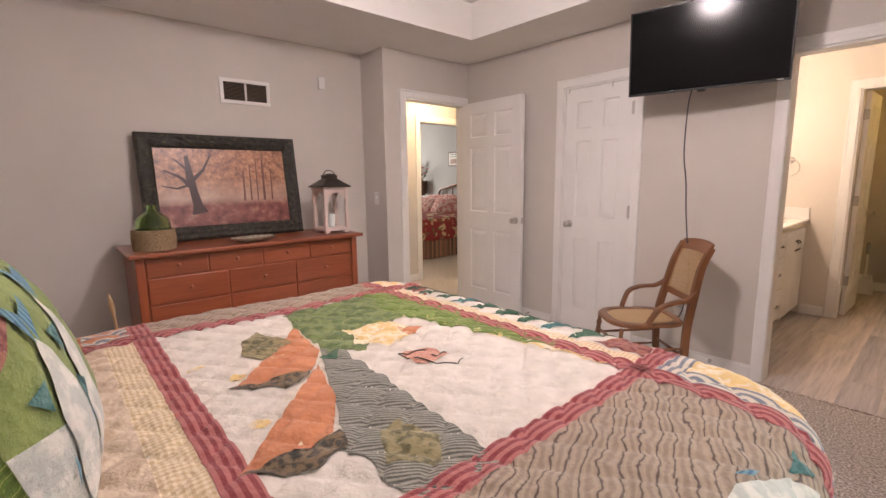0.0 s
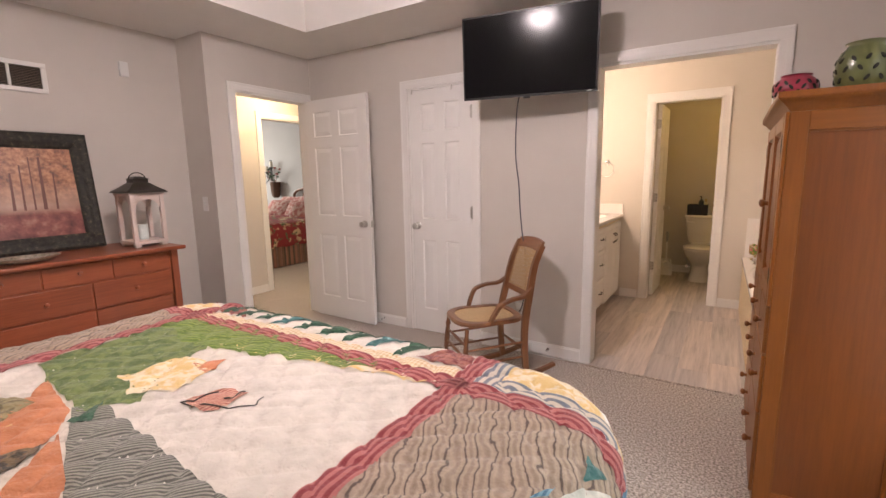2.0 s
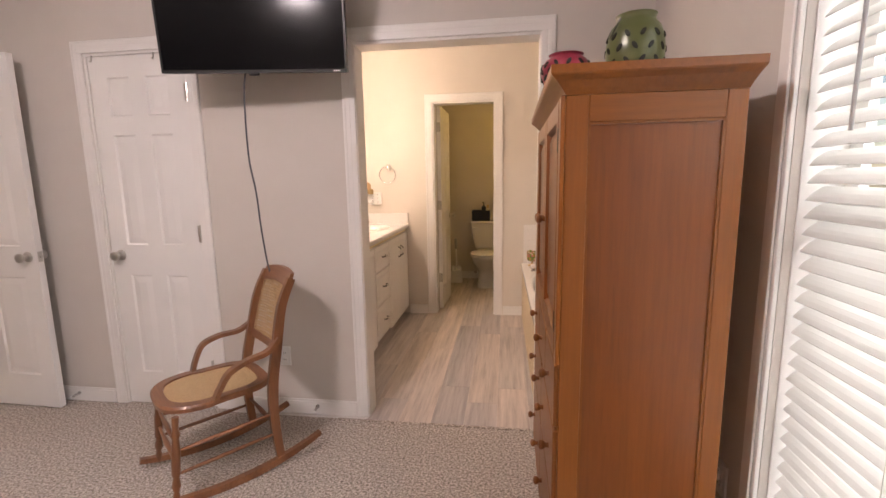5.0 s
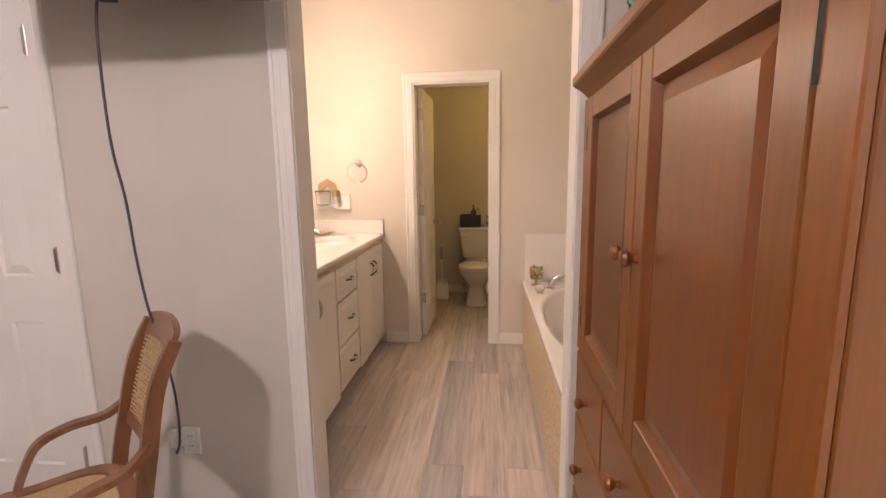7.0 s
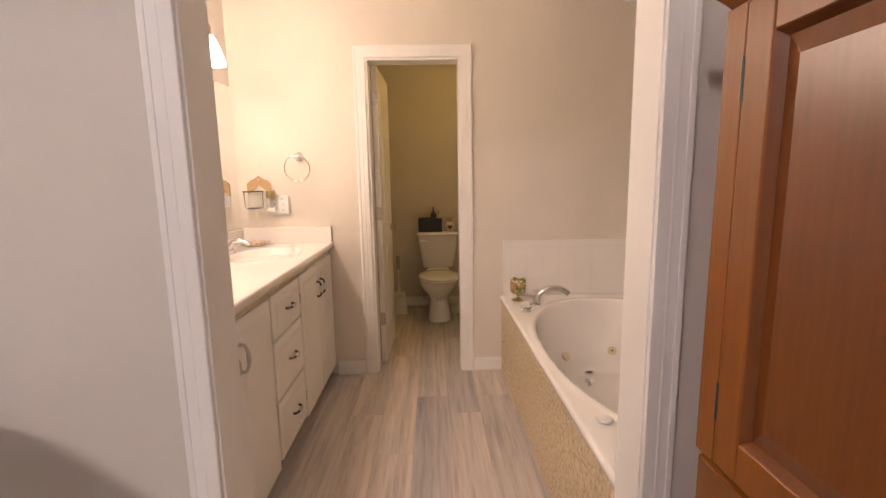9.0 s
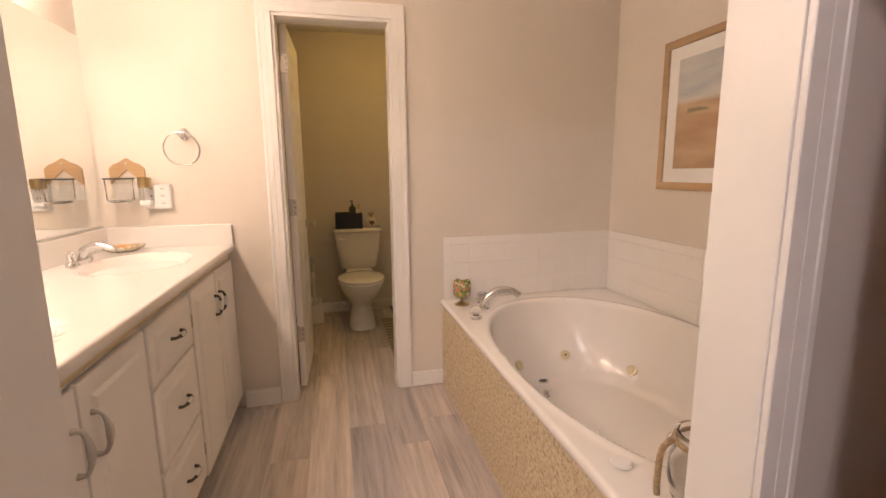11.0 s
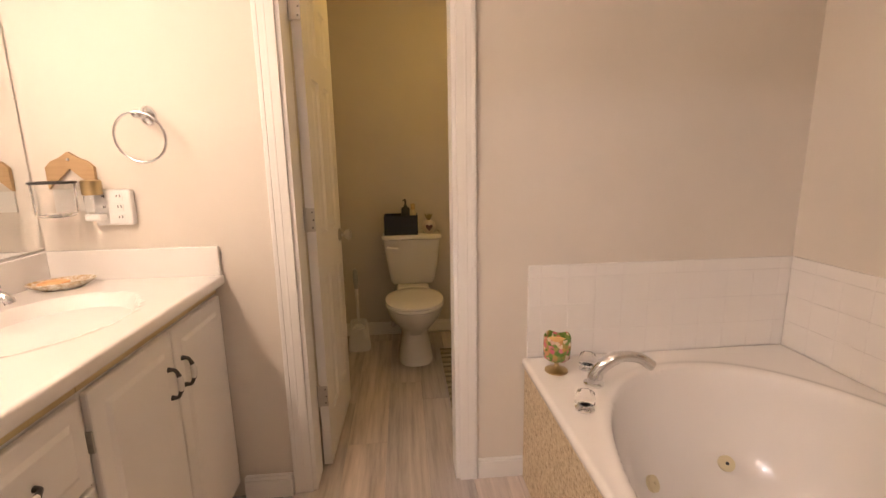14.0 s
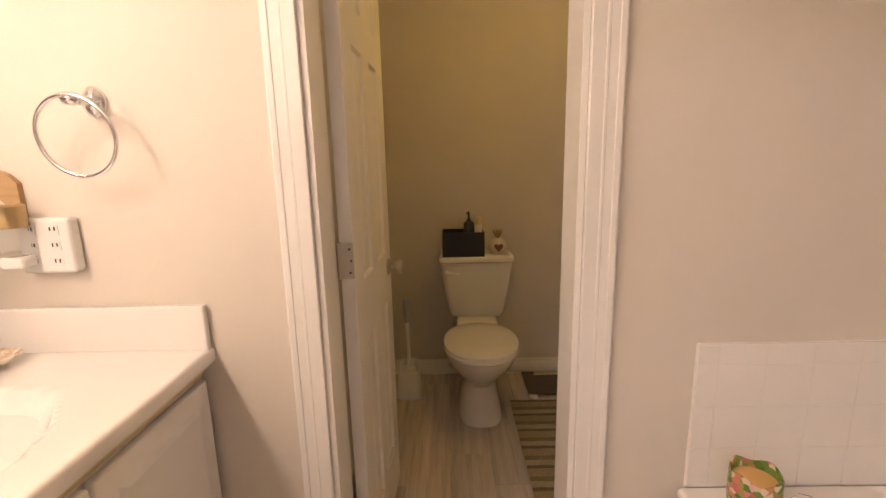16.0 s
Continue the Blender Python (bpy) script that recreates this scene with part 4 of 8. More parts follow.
light_switch()


def wall_vent():
    ob = thing("return_vent", (WX, -2.073, 1.998), "white framed return air vent with bronze louvres", "vent")
    y0, y1, z0, z1 = -2.262, -1.885, 1.905, 2.092
    bm = bmesh.new()
    for a in ((y0, y1, z0, z0 + 0.028), (y0, y1, z1 - 0.028, z1), (y0, y0 + 0.028, z0 + 0.028, z1 - 0.028), (y1 - 0.028, y1, z0 + 0.028, z1 - 0.028), (-2.081, -2.065, z0 + 0.028, z1 - 0.028)):
        bx(bm, WX + 0.0005, WX + 0.012, a[0], a[1], a[2], a[3], 0.003, 1)
    part("frame", bm, M_TRIM, ob)
    # near-black plate instead of a duct opening: shade given as its colour
    part("backing", box(WX + 0.0005, WX + 0.002, y0 + 0.028, y1 - 0.028, z0 + 0.028, z1 - 0.028), M_DUCTSHADE, ob)
    for i in range(13):
        z = z0 + 0.036 + i * 0.0098
        for a, b in ((y0 + 0.029, -2.082), (-2.064, y1 - 0.029)):
            bm = bmesh.new()
            loft(bm, [[(WX + 0.003, y, z), (WX + 0.010, y, z - 0.004), (WX + 0.011, y, z - 0.003), (WX + 0.004, y, z + 0.001)] for y in (a, b)])
            part("slat", bm, M_SLATV, ob)


wall_vent()
bm = box(WX + 0.0005, WX + 0.022, -1.46, -1.40, 2.09, 2.195, 0.006, 3)
solid("door_chime", bm, M_WHITE, "small white sensor box on the wall", "sensor")


def rocking_chair():
    """Local: x across, -y to the front, z up."""
    m = pose(-0.445, -0.452, 0, 0, 0, -41)
    ob = thing("rocking_chair", None, "brown wooden rocking chair with woven cane seat and back", "rocking chair", m=m)
    hw = 0.20
    for s in (-1, 1):
        x = s * hw
        pts = [(x, -0.375 + 0.715 * i / 16, 0.016 + 0.10 * ((i / 16 - 0.42) ** 2) * 2.2) for i in range(17)]
        part("rocker", board(bmesh.new(), pts, (1, 0, 0), 0.026, [0.022 + 0.012 * math.sin(math.pi * i / 16) for i in range(17)]), M_OAKX, ob, local=True)
        part("front_leg", turned(bmesh.new(), (x * 0.98, -0.30, 0.03), (x * 0.92, -0.27, 0.395), [(0, 0.010), (0.08, 0.014), (0.13, 0.010), (0.2, 0.018), (0.3, 0.012), (0.34, 0.017), (0.6, 0.018), (0.75, 0.013), (0.8, 0.019), (0.86, 0.012), (1, 0.014)]), M_OAK, ob, "turned front leg", local=True, smooth=50)
        # back post runs from rocker to crest in one curve
        bp = spline([(x * 0.95, 0.14, 0.03), (x * 0.93, 0.125, 0.22), (x * 0.92, 0.13, 0.40), (x * 0.86, 0.165, 0.58), (x * 0.80, 0.205, 0.76), (x * 0.78, 0.262, 0.885)], 6)
        part("back_post", board(bmesh.new(), bp, (1, 0, 0), 0.026, [0.034 + 0.010 * math.sin(math.pi * i / (len(bp) - 1)) for i in range(len(bp))]), M_OAK, ob, local=True)
        arm = spline([(x * 0.90, 0.175, 0.62), (x * 1.02, 0.11, 0.575), (x * 1.10, 0.02, 0.565), (x * 1.12, -0.06, 0.535), (x * 1.05, -0.10, 0.47), (x * 0.98, -0.12, 0.42)], 6)
        part("arm", board(bmesh.new(), arm, (1, 0, 0), 0.034, 0.02), M_OAKX, ob, "curved hip rest arm", local=True)
        for z, y0, y1 in ((0.15, -0.29, 0.13), (0.25, -0.285, 0.128)):
            part("side_stretcher", turned(bmesh.new(), (x * 0.95, y0, z), (x * 0.94, y1, z + 0.015), [(0, 0.006), (0.3, 0.009), (0.7, 0.009), (1, 0.006)], 8), M_OAKX, ob, local=True, smooth=50)
    for y, z in ((-0.285, 0.20), (-0.278, 0.28), (0.13, 0.2)):
        part("cross_stretcher", turned(bmesh.new(), (-hw * 0.93, y, z), (hw * 0.93, y, z), [(0, 0.006), (0.3, 0.009), (0.5, 0.012), (0.7, 0.009), (1, 0.006)], 8), M_OAKX, ob, local=True, smooth=50)
    # seat ring with a bowed front
    n = 36

    def outline(k, inset):
        a = 2 * math.pi * k / n
        c, s = math.cos(a), math.sin(a)
        px = math.copysign(abs(c) ** 0.62, c) * (0.215 - inset) * (1.0 if s < 0 else 0.93)
        py = math.copysign(abs(s) ** (0.75 if s < 0 else 0.5), s) * (0.235 - inset) - 0.085
        return px, py
    bm = bmesh.new()
    rows = []
    for inset, z in ((0.0, 0.402), (0.0, 0.418), (0.008, 0.426), (0.047, 0.426), (0.05, 0.414), (0.05, 0.402)):
        rows.append([bm.verts.new((*outline(k, inset), z)) for k in range(n)])
    for a, b in zip(rows, rows[1:] + rows[:1]):
        for i in range(n):
            bm.faces.new((a[i], a[(i + 1) % n], b[(i + 1) % n], b[i]))
    part("seat_frame", bm, M_OAKX, ob, local=True, smooth=40)
    bm = bmesh.new()
    loft(bm, [[(*outline(k, 0.05), z) for k in range(n)] for z in (0.414, 0.419)])
    part("cane_seat", bm, M_CANE, ob, "woven cane seat panel", local=True)

    def backline(z):
        t = (z - 0.40) / 0.485
        y = 0.128 + 0.095 * t + 0.03 * t ** 4
        return 0.92 + (0.78 - 0.92) * t, y
    for nm, z0, z1 in (("lower_rail", 0.545, 0.585), ("crest_rail", 0.835, 0.905)):
        bm = bmesh.new()
        rings = []
        for i in range(13):
            u = -1 + i / 6
            k0, y0 = backline(z0)
            k1, y1 = backline(z1)
            dip = 0.018 * (1 - u * u)
            top = z1 + (0.014 * (1 - u * u) if nm == "crest_rail" else 0.0) - (0.012 * (1 - u * u) if nm == "lower_rail" else 0)
            bot = z0 + (0.014 * (1 - u * u) if nm == "crest_rail" else -0.008 * (1 - u * u))
            rings.append([(u * hw * k0, y0 + dip, bot), (u * hw * k0, y0 + dip + 0.018, bot), (u * hw * k1, y1 + dip + 0.018, top), (u * hw * k1, y1 + dip, top)])
        loft(bm, rings)
        part(nm, bm, M_OAKX, ob, local=True)
    # cane back woven of crossing strands
    bm = bmesh.new()
    zs = [0.575 + 0.285 * i / 22 for i in range(23)]
    for z in zs:
        k, y = backline(z)
        pts = [(u * hw * (k - 0.06), y + 0.008 + 0.018 * (1 - u * u), z) for u in (-1, -0.5, 0, 0.5, 1)]
        board(bm, pts, (0, 0.2, 1), 0.0065, 0.0016)
    for i in range(17):
        u = -1 + i / 8
        pts = []
        for z in zs[::3]:
            k, y = backline(z)
            pts.append((u * hw * (k - 0.06), y + 0.010 + 0.018 * (1 - u * u), z))
        board(bm, pts, (1, 0, 0), 0.0065, 0.0016)
    for sgn in (-1, 1):
        for i in range(-10, 20):
            pts = []
            for j in range(0, 8):
                z = zs[0] + (zs[-1] - zs[0]) * j / 7
                u = -1 + i * 0.14 + sgn * 1.5 * j / 7 + (1.4 if sgn < 0 else -0.6)
                if -1 <= u <= 1:
                    k, y = backline(z)
                    pts.append((u * hw * (k - 0.06), y + 0.009 + 0.018 * (1 - u * u), z))
            if len(pts) > 1:
                board(bm, pts, (1, 0, 0), 0.005, 0.0016)
    part("cane_back", bm, M_CANE, ob, "woven cane back panel", local=True)


rocking_chair()


def armoire():
    m = pose(0.988, -1.163, 0, 0, 0, -0.6)
    ob = thing("armoire", None, "tall amber cherry armoire with panelled doors and drawers", "armoire", m=m)
    ROOM[0] = m
    x0, x1, y0, y1, top = 0.0, 0.405, 0.0, 0.935, 1.53
    # near side: stiles, rails and a sunk panel
    for y, s in ((y0, 1), (y1, -1)):
        a, b = sorted((y, y + s * 0.022))
        part("side_stile", box(x0, x0 + 0.055, a, b, 0, top, 0.002, 1), M_ARM_Z, ob)
        part("side_stile", box(x1 - 0.045, x1, a, b, 0, top, 0.002, 1), M_ARM_Z, ob)
        part("side_rail", box(x0 + 0.055, x1 - 0.045, a, b, top - 0.064, top, 0.002, 1), M_ARM_X, ob)
        part("side_rail", box(x0 + 0.055, x1 - 0.045, a, b, 0.02, 0.12, 0.002, 1), M_ARM_X, ob)
        c, d = sorted((y + s * 0.007, y + s * 0.018))
        part("side_panel", box(x0 + 0.05, x1 - 0.04, c, d, 0.11, top - 0.058), M_ARM_P, ob, "figured cherry side panel")
        for p, q, z0, z1 in ((x0 + 0.055, x0 + 0.061, 0.12, top - 0.064), (x1 - 0.051, x1 - 0.045, 0.12, top - 0.064), (x0 + 0.061, x1 - 0.051, top - 0.070, top - 0.064), (x0 + 0.061, x1 - 0.051, 0.12, 0.126)):
            e, f = sorted((y + s * 0.002, y + s * 0.0068))
            part("panel_bead", box(p, q, e, f, z0, z1), M_ARM_Z, ob)
    part("back_board", box(x1 - 0.012, x1 - 0.004, y0 + 0.022, y1 - 0.022, 0.05, top), M_ARM_Z, ob)
    # dark board behind the fronts: the shade of their gaps is its colour
    part("gap_shade_board", box(x0 + 0.03, x0 + 0.036, y0 + 0.022, y1 - 0.022, 0.05, top), paint("shadow_wood_amber", (0.05, 0.018, 0.008), 0.8), ob)
    part("base_rail", box(x0 + 0.004, x0 + 0.028, y0 + 0.022, y1 - 0.022, 0.0, 0.085, 0.003), M_ARM_Y, ob)
    # crown moulding stepping outward
    bm = bmesh.new()
    rings = []
    for o, z in ((0.0, top), (0.004, top + 0.006), (0.010, top + 0.014), (0.024, top + 0.030), (0.036, top + 0.040), (0.039, top + 0.045), (0.039, top + 0.063)):
        rings.append([(x0 - o, y0 - o, z), (x1 + o * 0.4, y0 - o, z), (x1 + o * 0.4, y1 + o, z), (x0 - o, y1 + o, z)])
    loft(bm, rings)
    part("crown", bm, M_ARM_Y, ob, "stepped crown moulding")
    mid = (y0 + y1) / 2

    def panel_door(a, b, z0, z1, knob_y, hinge_y):
        bm = bmesh.new()
        f = 0.052
        xo, xi = x0 - 0.012, x0 + 0.010
        bx(bm, xo, xi, a, a + f, z0, z1, 0.003, 2)
        bx(bm, xo, xi, b - f, b, z0, z1, 0.003, 2)
        bx(bm, xo + 0.0005, xi, a + f, b - f, z0, z0 + f + 0.01, 0.002, 1)
        bx(bm, xo + 0.0005, xi, a + f, b - f, z1 - f, z1, 0.002, 1)
        d = part("door", bm, M_ARM_Z, ob)
        bm = bmesh.new()
        raised(bm, lambda q, z, o: Vector((xo + 0.003 - o, q, z)), a + f, b - f, z0 + f + 0.01, z1 - f, 0.013, 0.028, 0.008)
        part("panel", bm, M_ARM_P, d, "raised cherry door panel")
        pull(d, (xo, knob_y, 1.194), (-1, 0, 0), 0.0165, M_ARM_Z)
        for z in (z0 + 0.10, z1 - 0.10):
            part("hinge", lathe(bmesh.new(), [(0.004, -0.03), (0.004, 0.03)], (xo + 0.002, hinge_y, z), 8), M_PEWTER, d, "dark hinge barrel")
    panel_door(y0 + 0.048, mid - 0.002, 0.853, top - 0.003, mid - 0.03, y0 + 0.047)
    panel_door(mid + 0.002, y1 - 0.048, 0.853, top - 0.003, mid + 0.03, y1 - 0.047)
    for a, b in ((y0, y0 + 0.0465), (y1 - 0.0465, y1)):
        part("front_stile", box(x0 - 0.011, x0 - 0.0005, a, b, 0.848, top, 0.002, 1), M_ARM_Z, ob)
    for z0, z1, n in ((0.665, 0.843, 3), (0.43, 0.655, 2), (0.10, 0.42, 2)):
        for i in range(n):
            p, q = y0 + 0.006 + (y1 - y0 - 0.012) * i / n + 0.003, y0 + 0.006 + (y1 - y0 - 0.012) * (i + 1) / n - 0.003
            d = part("drawer", box(x0 - 0.012, x0 + 0.010, p, q, z0, z1, 0.005, 2), M_ARM_Y, ob)
            for ky in ([(p + q) / 2] if n == 3 else [p + (q - p) * 0.25, p + (q - p) * 0.75]):
                pull(d, (x0 - 0.012, ky, (z0 + z1) / 2), (-1, 0, 0), 0.015, M_ARM_Z)
    ROOM[0] = Matrix()


armoire()


def pierced_lantern(name, at, r, h, mat, label, tilt=0, handle=True):
    """Ceramic candle lantern with rows of leaf-shaped holes; local z up."""
    m = Matrix.Translation(at) @ pose(0, 0, 0, tilt, 0, 0)
    ob = thing(name, None, label, "lantern", m=m, group="ceramic lanterns on the armoire")
    prof = [(0.62, 0.0), (0.80, 0.06), (0.97, 0.25), (1.0, 0.45), (0.96, 0.65), (0.82, 0.82), (0.66, 0.90), (0.64, 0.95), (0.70, 1.0), (0.62, 0.99), (0.60, 0.90)]
    part("body", lathe(bmesh.new(), [(r * a, h * b) for a, b in prof], seg=28, m=Matrix(), cap=True), mat, ob, local=True, smooth=60)
    dark = paint(name + "_hole", (0.02, 0.02, 0.015), 0.9, bump=0)
    for row, (b, a) in enumerate(((0.25, 0.975), (0.45, 1.003), (0.65, 0.965))):
        for k in range(12):
            g = 2 * math.pi * (k + 0.5 * (row % 2)) / 12
            bm = bmesh.new()
            c = Vector((r * a * math.cos(g), r * a * math.sin(g), h * b))
            mm = between(c, c + Vector((math.cos(g), math.sin(g), 0.35 if row == 2 else 0)))[0] @ pose(0, 0, 0, 0, 0, 35 * (-1) ** k) @ Matrix.Diagonal((0.5, 1, 1, 1))
            lathe(bm, [(r * 0.15, -0.004), (r * 0.14, 0.0012)], seg=10, m=mm)
            part("hole", bm, dark, ob, local=True)
    if handle:
        part("wire_handle", tube(bmesh.new(), [(-r * 0.68 - 0.02 * math.sin(math.pi * i / 12), 0.05 * math.cos(math.pi * i / 12), h * 0.9 - 0.045 * math.sin(math.pi * i / 12)) for i in range(13)], 0.002, 6), M_PEWTER, ob, local=True)


pierced_lantern("ceramic_lantern", (1.20, -0.93, 1.6005), 0.078, 0.17, paint("sage_green_glaze", (0.095, 0.105, 0.035), 0.3, vary=0.15), "sage green pierced ceramic lantern on the armoire")
pierced_lantern("ceramic_lantern", (1.02, -0.88, 1.6005), 0.072, 0.09, paint("raspberry_glaze", (0.25, 0.022, 0.045), 0.3, vary=0.1), "raspberry red pierced ceramic lantern on the armoire", handle=False)
pierced_lantern("ceramic_lantern", (1.04, -0.62, 1.6005), 0.062, 0.095, paint("teal_glaze", (0.03, 0.26, 0.22), 0.3, vary=0.1), "teal pierced ceramic lantern on the armoire")

# ---- lamps ----


def ceiling_light(at, r, mat, label, drop):
    ob = thing("ceiling_light", at, label, "ceiling light")
    x, y, z = at
    part("canopy", lathe(bmesh.new(), [(0.07, -0.03), (0.075, -0.012), (0.07, 0)], at, 24), M_STEEL, ob)
    if drop > 0.06:
        part("stem", rod(bmesh.new(), (x, y, z - 0.03), (x, y, z - drop), 0.012), M_STEEL, ob)
    part("bowl", lathe(bmesh.new(), [(0.02, -drop - r * 0.75), (r * 0.6, -drop - r * 0.62), (r * 0.92, -drop - r * 0.3), (r, -drop), (r * 0.9, -drop + 0.012), (0.02, -drop + 0.014)], at, 28), mat, ob, "lit frosted glass bowl", smooth=50)


ceiling_light((-0.48, -2.1, TRAY), 0.14, glow("bedroom_bowl", BED_WARM, BED_LAMP), "ceiling light with a lit frosted glass bowl", 0.18)
ceiling_light((-3.3, 0.35, 2.44), 0.13, glow("hall_bowl", WARM, HALL_LAMP), "hall ceiling light with a lit glass bowl", 0.06)


ROOM[0] = BATH_ORIGIN


def vanity_light():
    ob = thing("vanity_light", (BX0, 1.05, 2.08), "brass vanity light bar with lit frosted bell shades", "wall light")
    part("bar", box(BX0 + 0.0005, BX0 + 0.035, 0.36, 1.40, 2.03, 2.11, 0.006), M_BRASS, ob)
    lit = glow("vanity_bulb", (1.0, 0.76, 0.60), BATH_LAMP)
    for y in (0.425, 0.725, 1.025, 1.325):
        part("arm", tube(bmesh.new(), spline([(BX0 + 0.035, y, 2.07), (BX0 + 0.12, y, 2.09), (BX0 + 0.18, y, 2.05), (BX0 + 0.18, y, 2.0)], 5), 0.008, 8), M_BRASS, ob, smooth=60)
        part("shade", lathe(bmesh.new(), [(0.066, -0.13), (0.058, -0.10), (0.045, -0.055), (0.026, -0.015), (0.018, 0.0)], (BX0 + 0.18, y, 2.0), 20), lit, ob, "lit frosted glass bell shade", smooth=60)


vanity_light()

# unseen fixture, assumed from the brighter upper right of the toilet room
ceiling_light((0.98, 2.62, 2.44), 0.11, glow("wc_bowl", (1.0, 0.62, 0.17), WC_LAMP), "assumed toilet room ceiling light, out of view, with a lit glass bowl", 0.06)

# ---- vanity ----
VX = -0.105       # face of the cabinet boxes


def bar_pull(parent, c, along, out=(1, 0, 0), bar=None, ends=None, n=0.085):
    """A bow handle with dark ends and a pale middle."""
    c, a, o = Vector(c), Vector(along), Vector(out)
    h = part("handle", tube(bmesh.new(), spline([c - a * n / 2, c - a * n * 0.47 + o * 0.018, c - a * n * 0.25 + o * 0.027], 4), [0.008, 0.007, 0.006, 0.0055, 0.0055, 0.005, 0.0055, 0.006, 0.007][:9], 8), ends or M_PEWTER, parent, "dark pewter bow handle", smooth=60)
    part("handle_end", tube(bmesh.new(), spline([c + a * n / 2, c + a * n * 0.47 + o * 0.018, c + a * n * 0.25 + o * 0.027], 4), [0.008, 0.007, 0.006, 0.0055, 0.0055, 0.005, 0.0055, 0.006, 0.007], 8), ends or M_PEWTER, h, smooth=60)
    part("grip", tube(bmesh.new(), [c - a * n * 0.25 + o * 0.027, c - a * n * 0.1 + o * 0.029, c + a * n * 0.1 + o * 0.029, c + a * n * 0.25 + o * 0.027], [0.006, 0.0085, 0.0085, 0.006], 10), bar or M_CERAMIC, h, "white ceramic grip", smooth=60)


def cabinet_front(parent, name, y0, y1, z0, z1, inset=0.045):
    bm = bmesh.new()
    bx(bm, VX + 0.001, VX + 0.019, y0, y1, z0, z1, 0.005, 2)
    d = part(name, bm, M_CABINET, parent)
    bm = bmesh.new()
    fx = VX + 0.0192
    k = inset
    pts = [(0.0, 0.0), (0.012, 0.006)]
    rows = []
    for e, o in pts:
        rows.append([bm.verts.new((fx + o, p, q)) for p, q in ((y0 + k + e, z0 + k + e), (y1 - k - e, z0 + k + e), (y1 - k - e, z1 - k - e), (y0 + k + e, z1 - k - e))])
    for i in range(4):
        bm.faces.new((rows[0][i], rows[0][(i + 1) % 4], rows[1][(i + 1) % 4], rows[1][i]))
    bm.faces.new(rows[1])
    part("raised_field", bm, M_CABINET, d)
    return d


def cabinet_box(y0, y1, label):
    ob = thing("vanity_cabinet", (-0.35, (y0 + y1) / 2, 0), label, "cabinet", group="vanity cabinets")
    bm = bmesh.new()
    bx(bm, BX0 + 0.002, VX, y0, y1, 0.09, 0.868)
    bx(bm, BX0 + 0.002, VX - 0.07, y0 + 0.001, y1 - 0.001, 0.0, 0.0895)
    part("body", bm, M_CABINET, ob)
    part("top_rail", box(VX + 0.0005, VX + 0.004, y0 + 0.001, y1 - 0.001, 0.838, 0.868), M_RAIL, ob, "yellowed strip under the worktop")
    return ob


c = cabinet_box(1.213, 1.925, "white sink cabinet with two raised-panel doors")
for a, b, hy in ((1.220, 1.562, 1.527), (1.570, 1.912, 1.607)):
    d = cabinet_front(c, "door", a, b, 0.075, 0.832)
    bar_pull(d, (VX + 0.019, hy, 0.69), (0, 0, 1))
for z in (0.20, 0.72):
    part("hinge", box(VX + 0.004, VX + 0.018, 1.2135, 1.2195, z - 0.025, z + 0.025, 0.001, 1), M_STEEL, c, "exposed nickel hinge")
    part("hinge", box(VX + 0.004, VX + 0.018, 1.9125, 1.9185, z - 0.025, z + 0.025, 0.001, 1), M_STEEL, c, "exposed nickel hinge")
c = cabinet_box(0.80, 1.212, "white drawer cabinet with three raised-panel drawers")
for z0, z1 in ((0.64, 0.832), (0.37, 0.63), (0.10, 0.36)):
    d = cabinet_front(c, "drawer", 0.812, 1.198, z0, z1, 0.036)
    bar_pull(d, (VX + 0.019, 1.01, (z0 + z1) / 2 + 0.004), (0, 1, 0))
c = cabinet_box(0.037, 0.799, "white end cabinet with two raised-panel doors")
for a, b, hy in ((0.05, 0.443, 0.41), (0.451, 0.79, 0.49)):
    d = cabinet_front(c, "door", a, b, 0.075, 0.832)
    bar_pull(d, (VX + 0.019, hy, 0.70), (0, 0, 1), bar=M_STEEL, ends=M_STEEL, n=0.10)


